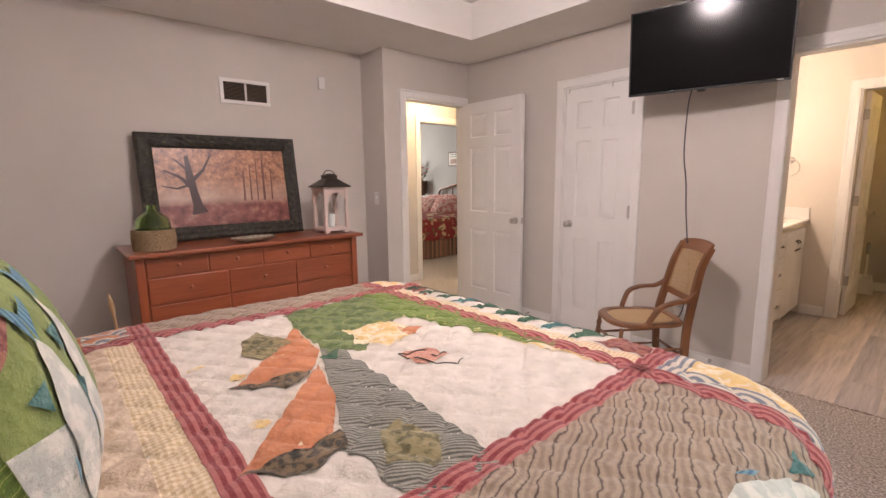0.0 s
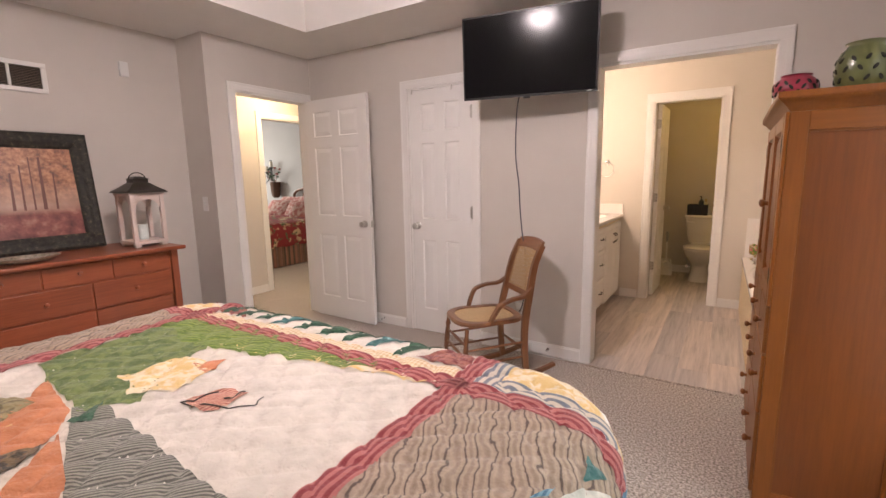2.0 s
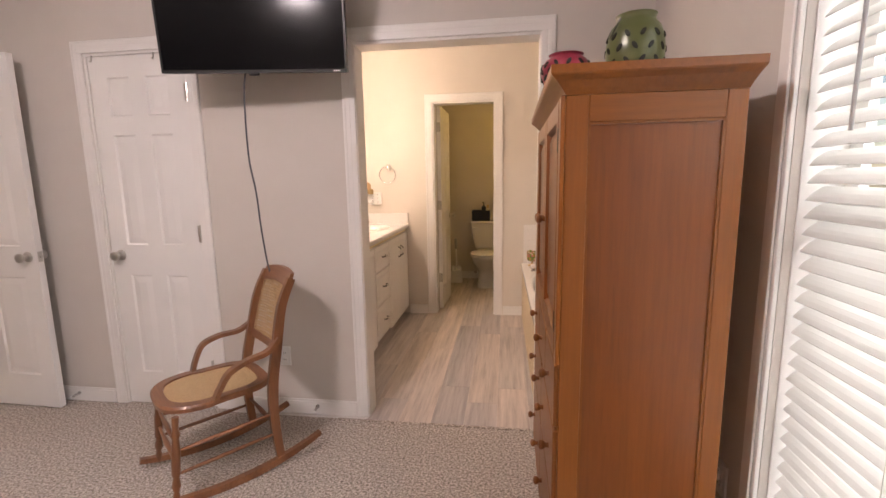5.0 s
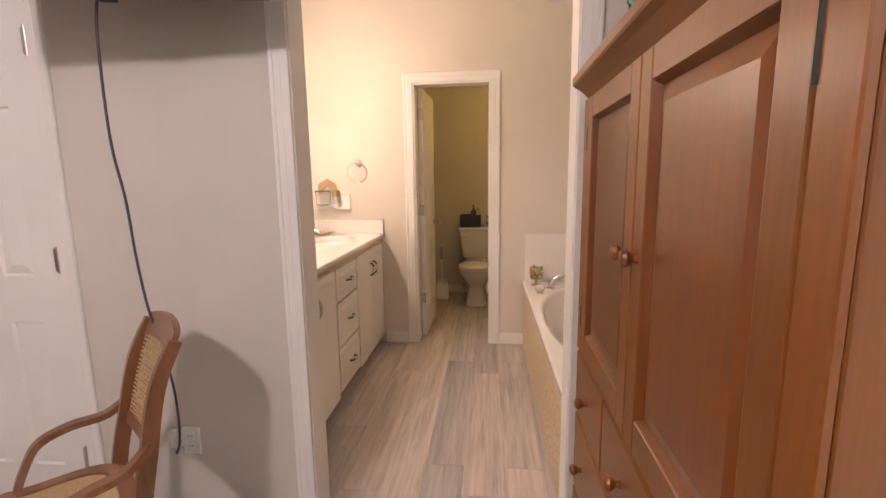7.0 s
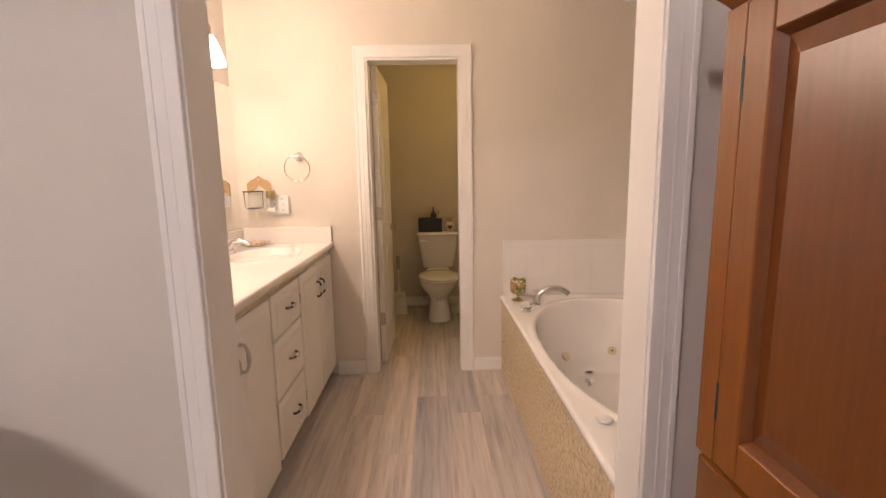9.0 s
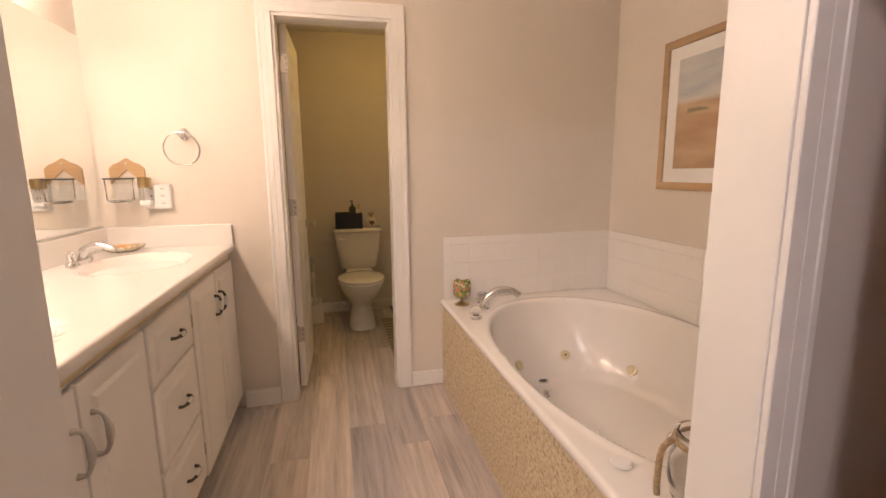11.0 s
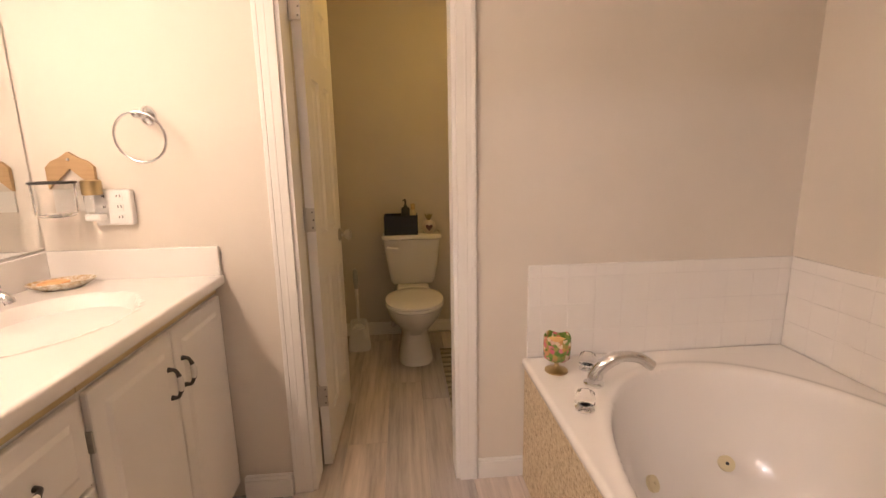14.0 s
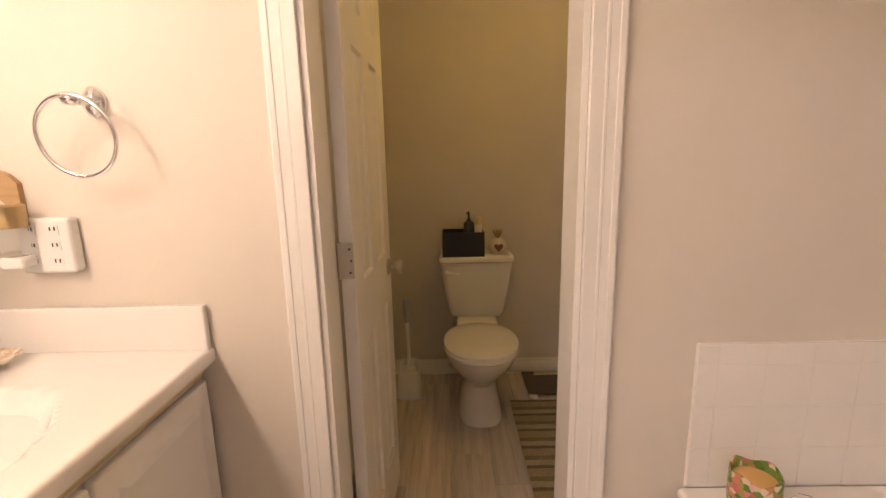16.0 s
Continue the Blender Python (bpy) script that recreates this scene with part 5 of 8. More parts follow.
def countertop():
    ob = thing("worktop", (-0.33, 1.0, 0.87), "white cultured marble vanity top with moulded sink", "worktop")
    x0, x1, y0, y1, z1 = BX0 + 0.002, -0.076, 0.036, 1.928, 0.905
    bm = bmesh.new()
    nx, ny = 44, 110

    def h(x, y):
        d = 0.0
        for cx, cy in ((-0.345, 1.49), (-0.345, 0.48)):
            r = math.hypot((x - cx) / 0.185, (y - cy) / 0.245)
            if r < 1:
                d -= 0.13 * (1 - r ** 2.6) ** 0.8
            elif r < 1.18:
                d -= 0.0
        return z1 + d
    vs = [[bm.verts.new((x0 + (x1 - x0) * i / nx, y0 + (y1 - y0) * j / ny, h(x0 + (x1 - x0) * i / nx, y0 + (y1 - y0) * j / ny))) for j in range(ny + 1)] for i in range(nx + 1)]
    for i in range(nx):
        for j in range(ny):
            bm.faces.new((vs[i][j], vs[i + 1][j], vs[i + 1][j + 1], vs[i][j + 1]))
    prev = vs[nx]
    for dx, dz in ((0.005, -0.002), (0.008, -0.007), (0.008, -0.030), (0.004, -0.036), (-0.03, -0.036)):
        row = [bm.verts.new((x1 + dx, v.co.y, z1 + dz)) for v in vs[nx]]
        for j in range(ny):
            bm.faces.new((prev[j], row[j], row[j + 1], prev[j + 1]))
        prev = row
    part("slab", bm, M_MARBLE, ob, "glossy white slab with oval basin", smooth=50)
    part("backsplash", box(x0 + 0.018, x1 + 0.004, y1 - 0.019, y1 - 0.001, z1 - 0.002, 1.010, 0.004), M_MARBLE, ob)
    part("side_splash", box(x0, x0 + 0.018, y0, y1 - 0.0005, z1 - 0.002, 1.010, 0.004), M_MARBLE, ob)
    for cy in (1.49, 0.48):
        part("drain_ring", lathe(bmesh.new(), [(0.022, 0.0), (0.022, 0.003), (0.012, 0.0035)], (-0.345, cy, 0.776), 18), M_CHROME, ob)


countertop()


def sink_faucet(y):
    ob = thing("sink_faucet", (-0.56, y, 0.905), "chrome two-handle sink faucet", "faucet")
    x, z = -0.56, 0.905
    bm = bmesh.new()
    rings = []
    for k, q in ((1.0, 0.0005), (1.0, 0.014), (0.9, 0.022), (0.4, 0.026)):
        rings.append([(x + 0.03 * k * math.cos(a), y + 0.085 * k * math.sin(a), z + q) for a in [2 * math.pi * i / 24 for i in range(24)]])
    loft(bm, rings)
    part("base", bm, M_CHROME, ob, smooth=50)
    part("spout", tube(bmesh.new(), spline([(x, y, z + 0.02), (x + 0.02, y, z + 0.055), (x + 0.07, y, z + 0.075), (x + 0.12, y, z + 0.060), (x + 0.13, y, z + 0.045)], 5), [0.019] * 6 + [0.016] * 6 + [0.013] * 9, 12), M_CHROME, ob, smooth=60)
    for s in (-1, 1):
        part("lever", tube(bmesh.new(), [(x, y + s * 0.055, z + 0.02), (x, y + s * 0.058, z + 0.05), (x + 0.015, y + s * 0.08, z + 0.062), (x + 0.02, y + s * 0.105, z + 0.066)], [0.018, 0.014, 0.009, 0.007], 10), M_CHROME, ob, smooth=60)


sink_faucet(1.50)


def soap_dish(at):
    ob = thing("soap_dish", at, "shell-shaped soap dish holding an orange soap bar", "soap dish")
    m = Matrix.Translation(at) @ pose(0, 0, 0, 0, 0, 35) @ Matrix.Diagonal((1.0, 0.62, 1, 1))
    part("dish", lathe(bmesh.new(), [(0.05, 0.001), (0.08, 0.016), (0.092, 0.026), (0.09, 0.028), (0.075, 0.018), (0.03, 0.008)], seg=28, m=m), speckled("shell_glaze", [(0.35, (0.45, 0.30, 0.14)), (0.6, (0.78, 0.72, 0.62))], 45, 0.2, 0.1), ob, smooth=60)
    bm = bmesh.new()
    lathe(bm, [(0.03, 0.010), (0.042, 0.016), (0.042, 0.026), (0.028, 0.031)], seg=20, m=m @ Matrix.Translation((-0.02, 0, 0)))
    part("soap_bar", bm, paint("orange_soap", (0.72, 0.38, 0.16), 0.4), ob, "orange soap bar", smooth=60)


soap_dish((-0.525, 1.81, 0.905))


def mirror():
    ob = thing("mirror", (BX0, 1.0, 1.45), "large frameless vanity mirror", "mirror")
    part("silvered_glass", box(BX0 + 0.001, BX0 + 0.007, 0.15, 1.922, 1.018, 1.88, 0.001, 1), M_MIRROR, ob)
    bm = bmesh.new()
    bx(bm, BX0 + 0.0005, BX0 + 0.010, 0.15, 1.922, 1.0112, 1.0178)
    part("channel", bm, M_STEEL, ob)


mirror()


def towel_ring():
    c = Vector((-0.25, FAR, 1.452))
    ob = thing("towel_ring", c, "chrome towel ring on the wall", "towel ring")
    part("rose", lathe(bmesh.new(), [(0.026, 0.0005), (0.026, 0.006), (0.018, 0.014), (0.009, 0.018), (0.008, 0.060)], seg=20, m=between(c, c + Vector((0, -1, 0)))[0] @ Matrix.Diagonal((1, 1.25, 1, 1))), M_CHROME, ob, smooth=50)
    part("knuckle", lathe(bmesh.new(), [(0.003, -0.018), (0.012, -0.012), (0.014, 0), (0.012, 0.012), (0.003, 0.018)], seg=14, m=between(c + Vector((0, -0.066, 0)), c + Vector((1, -0.066, 0)))[0]), M_CHROME, ob, smooth=60)
    part("ring", tube(bmesh.new(), [c + Vector((0.078 * math.sin(2 * math.pi * i / 40), -0.068 - 0.010 * math.cos(2 * math.pi * i / 40), -0.072 + 0.078 * math.cos(2 * math.pi * i / 40))) for i in range(41)], 0.0045, 8), M_CHROME, ob, smooth=60)


towel_ring()


def cup_holder():
    """Wooden plaque with a glass jar held in a wire, and a plug-in next to it."""
    x, z = -0.515, 1.235
    ob = thing("jar_plaque", (x, FAR, z), "scalloped wooden plaque holding a glass jar", "wall holder")
    bm = bmesh.new()
    out = [(-0.075, -0.02), (-0.075, 0.055), (-0.055, 0.075), (-0.03, 0.085), (0, 0.105), (0.03, 0.085), (0.055, 0.075), (0.075, 0.055), (0.075, -0.02), (0.0, 0.05)]
    for tri in ((out[0], out[1], out[2], out[3], out[9]), (out[3], out[4], out[5], out[9]), (out[5], out[6], out[7], out[8], out[9])):
        loft(bm, [[(x + a, y, z + b) for a, b in tri] for y in (FAR - 0.001, FAR - 0.014)])
    part("plaque", bm, M_TANWOOD, ob)
    part("white_patch", box(x - 0.07, x + 0.07, FAR - 0.006, FAR - 0.001, z - 0.09, z - 0.021), M_NOTE, ob, "white painted lower field")
    part("screw", lathe(bmesh.new(), [(0.005, 0), (0.004, 0.003)], seg=8, m=between((x, FAR - 0.0142, z + 0.08), (x, 0, z + 0.08))[0]), M_STEEL, ob)
    jar = part("jar", lathe(bmesh.new(), [(0.045, -0.10), (0.055, -0.09), (0.058, 0.0), (0.055, 0.012), (0.052, 0.0), (0.050, -0.088), (0.02, -0.094)], (x - 0.01, FAR - 0.085, z), 24), M_JAR, ob, "clear glass jar", smooth=60)
    part("band", lathe(bmesh.new(), [(0.060, 0.004), (0.063, 0.005), (0.063, 0.011), (0.060, 0.012)], (x - 0.01, FAR - 0.085, z), 24, cap=False), M_PEWTER, jar, "dark metal band")
    fr = thing("plug_in_freshener", (-0.425, FAR, 1.2), "plug-in air freshener with gold cap", "air freshener")
    part("bottle", lathe(bmesh.new(), [(0.022, -0.06), (0.026, -0.05), (0.026, -0.005), (0.018, 0)], (-0.43, FAR - 0.055, 1.20), 16), M_JAR, fr, smooth=60)
    part("cap", lathe(bmesh.new(), [(0.027, 0), (0.029, 0.004), (0.029, 0.045), (0.025, 0.048)], (-0.43, FAR - 0.055, 1.20), 20), M_BRASS, fr, "gold metal cap", smooth=40)
    part("plug_body", box(-0.455, -0.405, FAR - 0.075, FAR - 0.035, 1.115, 1.139, 0.006), M_WHITE, fr)
    part("prong", box(-0.41, -0.425, FAR - 0.036, FAR - 0.0385 + 0.012, 1.12, 1.134), M_STEEL, fr)
    ob = thing("outlet_extender", (-0.39, FAR, 1.155), "white six-socket outlet extender on the wall", "outlet")
    part("body", box(-0.45, -0.33, FAR - 0.032, FAR - 0.0005, 1.095, 1.215, 0.008, 3), M_WHITE, ob)
    for ax in (-0.415, -0.365):
        for az in (1.12, 1.155, 1.19):
            s = part("socket", box(ax - 0.012, ax + 0.012, FAR - 0.0335, FAR - 0.0315, az - 0.011, az + 0.011), M_WHITE, ob)
            for q in (-0.005, 0.005):
                part("slot", box(ax + q - 0.0012, ax + q + 0.0012, FAR - 0.0345, FAR - 0.0334, az - 0.001, az + 0.007), M_BLACK, s)


cup_holder()

# ---- bathtub and its tiles ----


def front_x(y):
    return 1.036 + (1.92 - y) * 0.008


def bathtub():
    ob = thing("bathtub", (1.55, 1.0, 0), "large white acrylic whirlpool tub in a tiled deck", "bathtub")
    y0, y1, x1, zr = 0.037, 1.918, 2.113, 0.522
    cx, cy, a, b = 1.585, 0.93, 0.50, 0.83
    bm = bmesh.new()
    nx, ny = 150, 220

    def h(x, y):
        r = (abs((x - cx) / a) ** 2.3 + abs((y - cy) / b) ** 2.3) ** (1 / 2.3)
        if r >= 1.0:
            return zr + 0.006 * math.exp(-((r - 1.03) / 0.03) ** 2)
        t = (1 - r) / 0.30
        slope = 0.39 * (1 - (1 - min(t, 1)) ** 2.4)
        return zr + 0.006 * math.exp(-((r - 1.03) / 0.03) ** 2) - slope
    vs = []
    for i in range(nx + 1):
        row = []
        for j in range(ny + 1):
            y = y0 + (y1 - y0) * j / ny
            fx = front_x(y)
            x = fx + (x1 - fx) * i / nx
            row.append(bm.verts.new((x, y, h(x, y))))
        vs.append(row)
    for i in range(nx):
        for j in range(ny):
            bm.faces.new((vs[i][j], vs[i + 1][j], vs[i + 1][j + 1], vs[i][j + 1]))
    prev = vs[0]
    for dx, dz in ((-0.006, -0.003), (-0.010, -0.010), (-0.010, -0.028), (-0.004, -0.034), (0.02, -0.034)):
        row = [bm.verts.new((v.co.x + dx, v.co.y, zr + dz)) for v in vs[0]]
        for j in range(ny):
            bm.faces.new((prev[j], row[j], row[j + 1], prev[j + 1]))
        prev = row
    part("shell", bm, M_ACRYL, ob, "glossy white oval tub shell", smooth=60)
    bm = bmesh.new()
    loft(bm, [[(front_x(y), y, 0), (front_x(y) + 0.03, y, 0), (front_x(y) + 0.03, y, zr - 0.035), (front_x(y), y, zr - 0.035)] for y in (y0, y1)])
    part("apron", bm, M_STONE, ob, "tan pebble-textured apron panel")
    part("end_panel", box(front_x(y0) + 0.031, x1, y0, y0 + 0.012, 0, zr - 0.036), M_ACRYL, ob)
    part("overflow_knob", lathe(bmesh.new(), [(0.022, 0), (0.022, 0.006), (0.012, 0.01), (0.014, 0.03), (0.002, 0.032)], seg=16, m=between((1.438, 1.36, 0.16), (1.55, 1.1, 0.32))[0]), M_CHROME, ob, "chrome overflow lever", smooth=50)
    dr = part("drain", lathe(bmesh.new(), [(0.032, 0), (0.032, 0.004), (0.022, 0.005)], (1.505, 1.54, 0.1335), 22), M_CHROME, ob, "chrome drain ring")
    part("drain_hole", lathe(bmesh.new(), [(0.021, 0.0052), (0.020, 0.006)], (1.505, 1.54, 0.1335), 18), M_BLACK, dr)
    part("deck_hole", lathe(bmesh.new(), [(0.010, 0), (0.009, 0.003)], (1.554, 1.785, 0.524), 14), M_PEWTER, ob, "dark plugged deck hole")
    jm = paint("yellowed_jet", (0.66, 0.58, 0.38), 0.35)
    for i, (x, y, z) in enumerate(((1.66, 1.585, 0.25), (1.89, 1.32, 0.25), (1.945, 0.75, 0.25), (1.36, 1.52, 0.25))):
        n = Vector((cx - x, (cy - y) * 0.5, 0.25)).normalized()
        p = Vector((x, y, z))
        j = part("jet", lathe(bmesh.new(), [(0.026, -0.01), (0.026, 0.003), (0.016, 0.006), (0.008, 0.005)], seg=18, m=between(p, p + n)[0]), jm, ob, "yellowed whirlpool jet", smooth=50)
        part("nozzle", lathe(bmesh.new(), [(0.006, 0.0052), (0.005, 0.008)], seg=10, m=between(p, p + n)[0]), M_BLACK if i == 0 else jm, j)


bathtub()


def tub_faucet():
    x, y, z = 1.215, 1.685, 0.523
    ob = thing("tub_faucet", (x, y, z), "chrome arched tub spout with crystal knobs", "faucet")
    part("spout", tube(bmesh.new(), spline([(x, y, z), (x + 0.015, y, z + 0.05), (x + 0.07, y - 0.01, z + 0.098), (x + 0.14, y - 0.02, z + 0.10), (x + 0.19, y - 0.03, z + 0.070)], 6), [0.026] * 5 + [0.023] * 8 + [0.019] * 12, 14), M_CHROME, ob, smooth=60)
    part("spout_base", lathe(bmesh.new(), [(0.034, 0), (0.034, 0.006), (0.026, 0.012)], (x, y, z), 20), M_CHROME, ob, smooth=50)
    for px, py in ((1.122, 1.535), (1.24, 1.80)):
        k = part("knob", lathe(bmesh.new(), [(0.020, 0.018), (0.031, 0.024), (0.033, 0.034), (0.030, 0.052), (0.024, 0.06), (0.004, 0.062)], (px, py, z), 8), M_JAR, ob, "faceted clear acrylic knob")
        part("knob_base", lathe(bmesh.new(), [(0.030, 0), (0.030, 0.005), (0.018, 0.010), (0.014, 0.018)], (px, py, z), 18), M_CHROME, k, smooth=50)


tub_faucet()


def goblet():
    x, y, z = 1.122, 1.80, 0.523
    ob = thing("candle_goblet", (x, y, z), "floral mosaic glass candle goblet on a gold foot", "candle holder")
    part("foot", lathe(bmesh.new(), [(0.042, 0), (0.042, 0.004), (0.03, 0.010), (0.010, 0.018), (0.008, 0.03), (0.013, 0.037), (0.018, 0.044)], (x, y, z), 22), M_BRASS, ob, "tarnished gold foot", smooth=60)
    bm = bmesh.new()
    seg = 24
    rings = []
    for r, h in ((0.018, 0.044), (0.040, 0.048), (0.048, 0.056), (0.050, 0.10), (0.049, 0.135), (0.046, 0.135), (0.046, 0.06), (0.02, 0.052)):
        rings.append([(x + r * math.cos(2 * math.pi * i / seg), y + r * math.sin(2 * math.pi * i / seg), z + h + (0.006 * math.sin(4 * math.pi * i / seg * 2) if h > 0.13 else 0)) for i in range(seg)])
    loft(bm, rings)
    mm, nt, bs = nodes_of("floral_mosaic")
    vo = nt.nodes.new("ShaderNodeTexVoronoi")
    vo.inputs["Scale"].default_value = 75
    nt.links.new(coords(nt), vo.inputs["Vector"])
    sp = nt.nodes.new("ShaderNodeSeparateColor")
    nt.links.new(vo.outputs["Color"], sp.inputs[0])
    nt.links.new(ramp_of(nt, sp.outputs[0], [(0.0, (0.10, 0.20, 0.03)), (0.35, (0.20, 0.30, 0.08)), (0.55, (0.55, 0.32, 0.10)), (0.75, (0.60, 0.12, 0.20)), (0.9, (0.72, 0.60, 0.42))]), bs.inputs["Base Color"])
    bs.inputs["Roughness"].default_value = 0.15
    part("cup", bm, mm, ob, "green and pink floral mosaic cup", smooth=60)
    part("wax", lathe(bmesh.new(), [(0.044, 0.06), (0.044, 0.115), (0.002, 0.117)], (x, y, z), 20), paint("amber_wax", (0.70, 0.42, 0.16), 0.5), ob)


goblet()


def rope_jar():
    x, y, z = 1.215, 0.175, 0.524
    ob = thing("rope_jar", (x, y, z), "clear glass jar candle lantern with rope handle", "candle jar")
    part("glass", lathe(bmesh.new(), [(0.05, 0.001), (0.064, 0.01), (0.072, 0.05), (0.070, 0.10), (0.056, 0.135), (0.056, 0.16), (0.060, 0.163), (0.053, 0.163), (0.052, 0.132), (0.066, 0.098), (0.068, 0.05), (0.05, 0.01)], (x, y, z), 26), M_GLASS, ob, smooth=60)
    part("wax", lathe(bmesh.new(), [(0.048, 0.012), (0.063, 0.03), (0.064, 0.075), (0.004, 0.077)], (x, y, z), 22), paint("white_wax", (0.75, 0.72, 0.66), 0.5), ob)
    rope = speckled("tan_rope", [(0.3, (0.25, 0.16, 0.08)), (0.6, (0.50, 0.36, 0.21))], 160, 0.9, 0.5)
    part("rope_collar", tube(bmesh.new(), [(x + 0.061 * math.cos(2 * math.pi * i / 24), y + 0.061 * math.sin(2 * math.pi * i / 24), z + 0.142) for i in range(25)], 0.006, 8), rope, ob, smooth=60)
    part("rope_handle", tube(bmesh.new(), spline([(x - 0.066, y + 0.02, z + 0.15), (x - 0.085, y + 0.03, z + 0.12), (x - 0.092, y + 0.03, z + 0.05), (x - 0.09, y + 0.03, z + 0.012)], 5), 0.0075, 8), rope, ob, "tan rope handle hanging down", smooth=60)
    part("wire_loop", tube(bmesh.new(), [(x - 0.07 + 0.011 * math.cos(2 * math.pi * i / 14), y + 0.022, z + 0.155 + 0.011 * math.sin(2 * math.pi * i / 14)) for i in range(15)], 0.0012, 6), M_STEEL, ob)


rope_jar()
bm = lathe(bmesh.new(), [(0.024, 0.0), (0.027, 0.006), (0.024, 0.012), (0.004, 0.014)], (1.122, 0.33, 0.524), 20)
solid("tub_button", bm, M_WHITE, "white round control button on the tub deck", "button", smooth=50)


def bath_picture():
    y0, y1, z0, z1 = 0.45, 1.505, 1.162, 1.885
    x = BX1
    ob = thing("framed_print", (x, 0.95, 1.5), "framed beach print with a white chair in a pale oak frame", "picture")
    f = 0.038
    for nm, a in (("frame_rail", (y0, y1, z0, z0 + f)), ("frame_rail", (y0, y1, z1 - f, z1)), ("frame_stile", (y0, y0 + f, z0 + f, z1 - f)), ("frame_stile", (y1 - f, y1, z0 + f, z1 - f))):
        bm = bmesh.new()
        bx(bm, x - 0.022, x - 0.0005, a[0], a[1], a[2], a[3], 0.003, 1)
        part(nm, bm, M_PALEWOOD, ob)
    part("mat_board", box(x - 0.010, x - 0.004, y0 + f, y1 - f, z0 + f, z1 - f), M_NOTE, ob, "white mat board")
    p0, p1, q0, q1 = y0 + 0.11, y1 - 0.105, z0 + 0.105, z1 - 0.10
    m, nt, bs = nodes_of("beach_print")
    tc = nt.nodes.new("ShaderNodeTexCoord")
    sep = nt.nodes.new("ShaderNodeSeparateXYZ")
    nt.links.new(tc.outputs["Generated"], sep.inputs[0])
    v = coords(nt, (1, 0.25, 1))
    sand = ramp_of(nt, noise_of(nt, v, 16, 4), [(0.3, (0.36, 0.20, 0.09)), (0.7, (0.56, 0.38, 0.22))])
    skyc = ramp_of(nt, noise_of(nt, v, 9, 4), [(0.35, (0.40, 0.42, 0.44)), (0.6, (0.66, 0.62, 0.56))])
    up = ramp_of(nt, sep.outputs["Z"], [(0.58, (0, 0, 0)), (0.63, (1, 1, 1))])
    nt.links.new(mixed(nt, up, sand, skyc), bs.inputs["Base Color"])
    bs.inputs["Roughness"].default_value = 0.3
    pr = part("print", box(x - 0.0125, x - 0.0102, p0, p1, q0, q1), m, ob, "sandy beach under a pale sky")
    white = paint("print_white", (0.72, 0.68, 0.60), 0.4)
    bm = bmesh.new()

    deep = [0.0132]

    def sl(a):
        deep[0] += 0.00015
        loft(bm, [[(xx, cy + (p - cy) * 0.86, cz + (q - cz) * 0.80) for p, q in a] for xx in (x - 0.0126, x - deep[0])])
    cy, cz = 0.87, 1.375
    sl(((cy + 0.10, cz + 0.10), (cy - 0.02, cz + 0.09), (cy - 0.02, cz + 0.115), (cy + 0.10, cz + 0.125)))
    sl(((cy - 0.0, cz + 0.06), (cy - 0.09, cz + 0.34), (cy - 0.03, cz + 0.345), (cy + 0.04, cz + 0.07)))
    sl(((cy - 0.03, cz + 0.05), (cy - 0.14, cz + 0.32), (cy - 0.09, cz + 0.335), (cy + 0.0, cz + 0.06)))
    sl(((cy + 0.12, cz + 0.15), (cy - 0.14, cz + 0.14), (cy - 0.14, cz + 0.155), (cy + 0.12, cz + 0.165)))
    for d in (0.10, 0.03, -0.05, -0.14):
        sl(((cy + d, cz - 0.01), (cy + d - 0.018, cz - 0.01), (cy + d - 0.018, cz + 0.11), (cy + d, cz + 0.11)))
    part("printed_chair", bm, white, pr, "white slatted beach chair in the print")
    bm = bmesh.new()
    sl(((p1, q0 + 0.30), (p1 - 0.16, q0 + 0.305), (p1 - 0.10, q0 + 0.325), (p1, q0 + 0.325)))
    part("printed_dune", bm, paint("print_dune", (0.22, 0.19, 0.10), 0.6), pr)
    g = part("glazing", box(x - 0.0165, x - 0.015, y0 + f, y1 - f, z0 + f, z1 - f), M_PANE, ob)
    g.visible_shadow = False


bath_picture()

# ---- toilet room ----


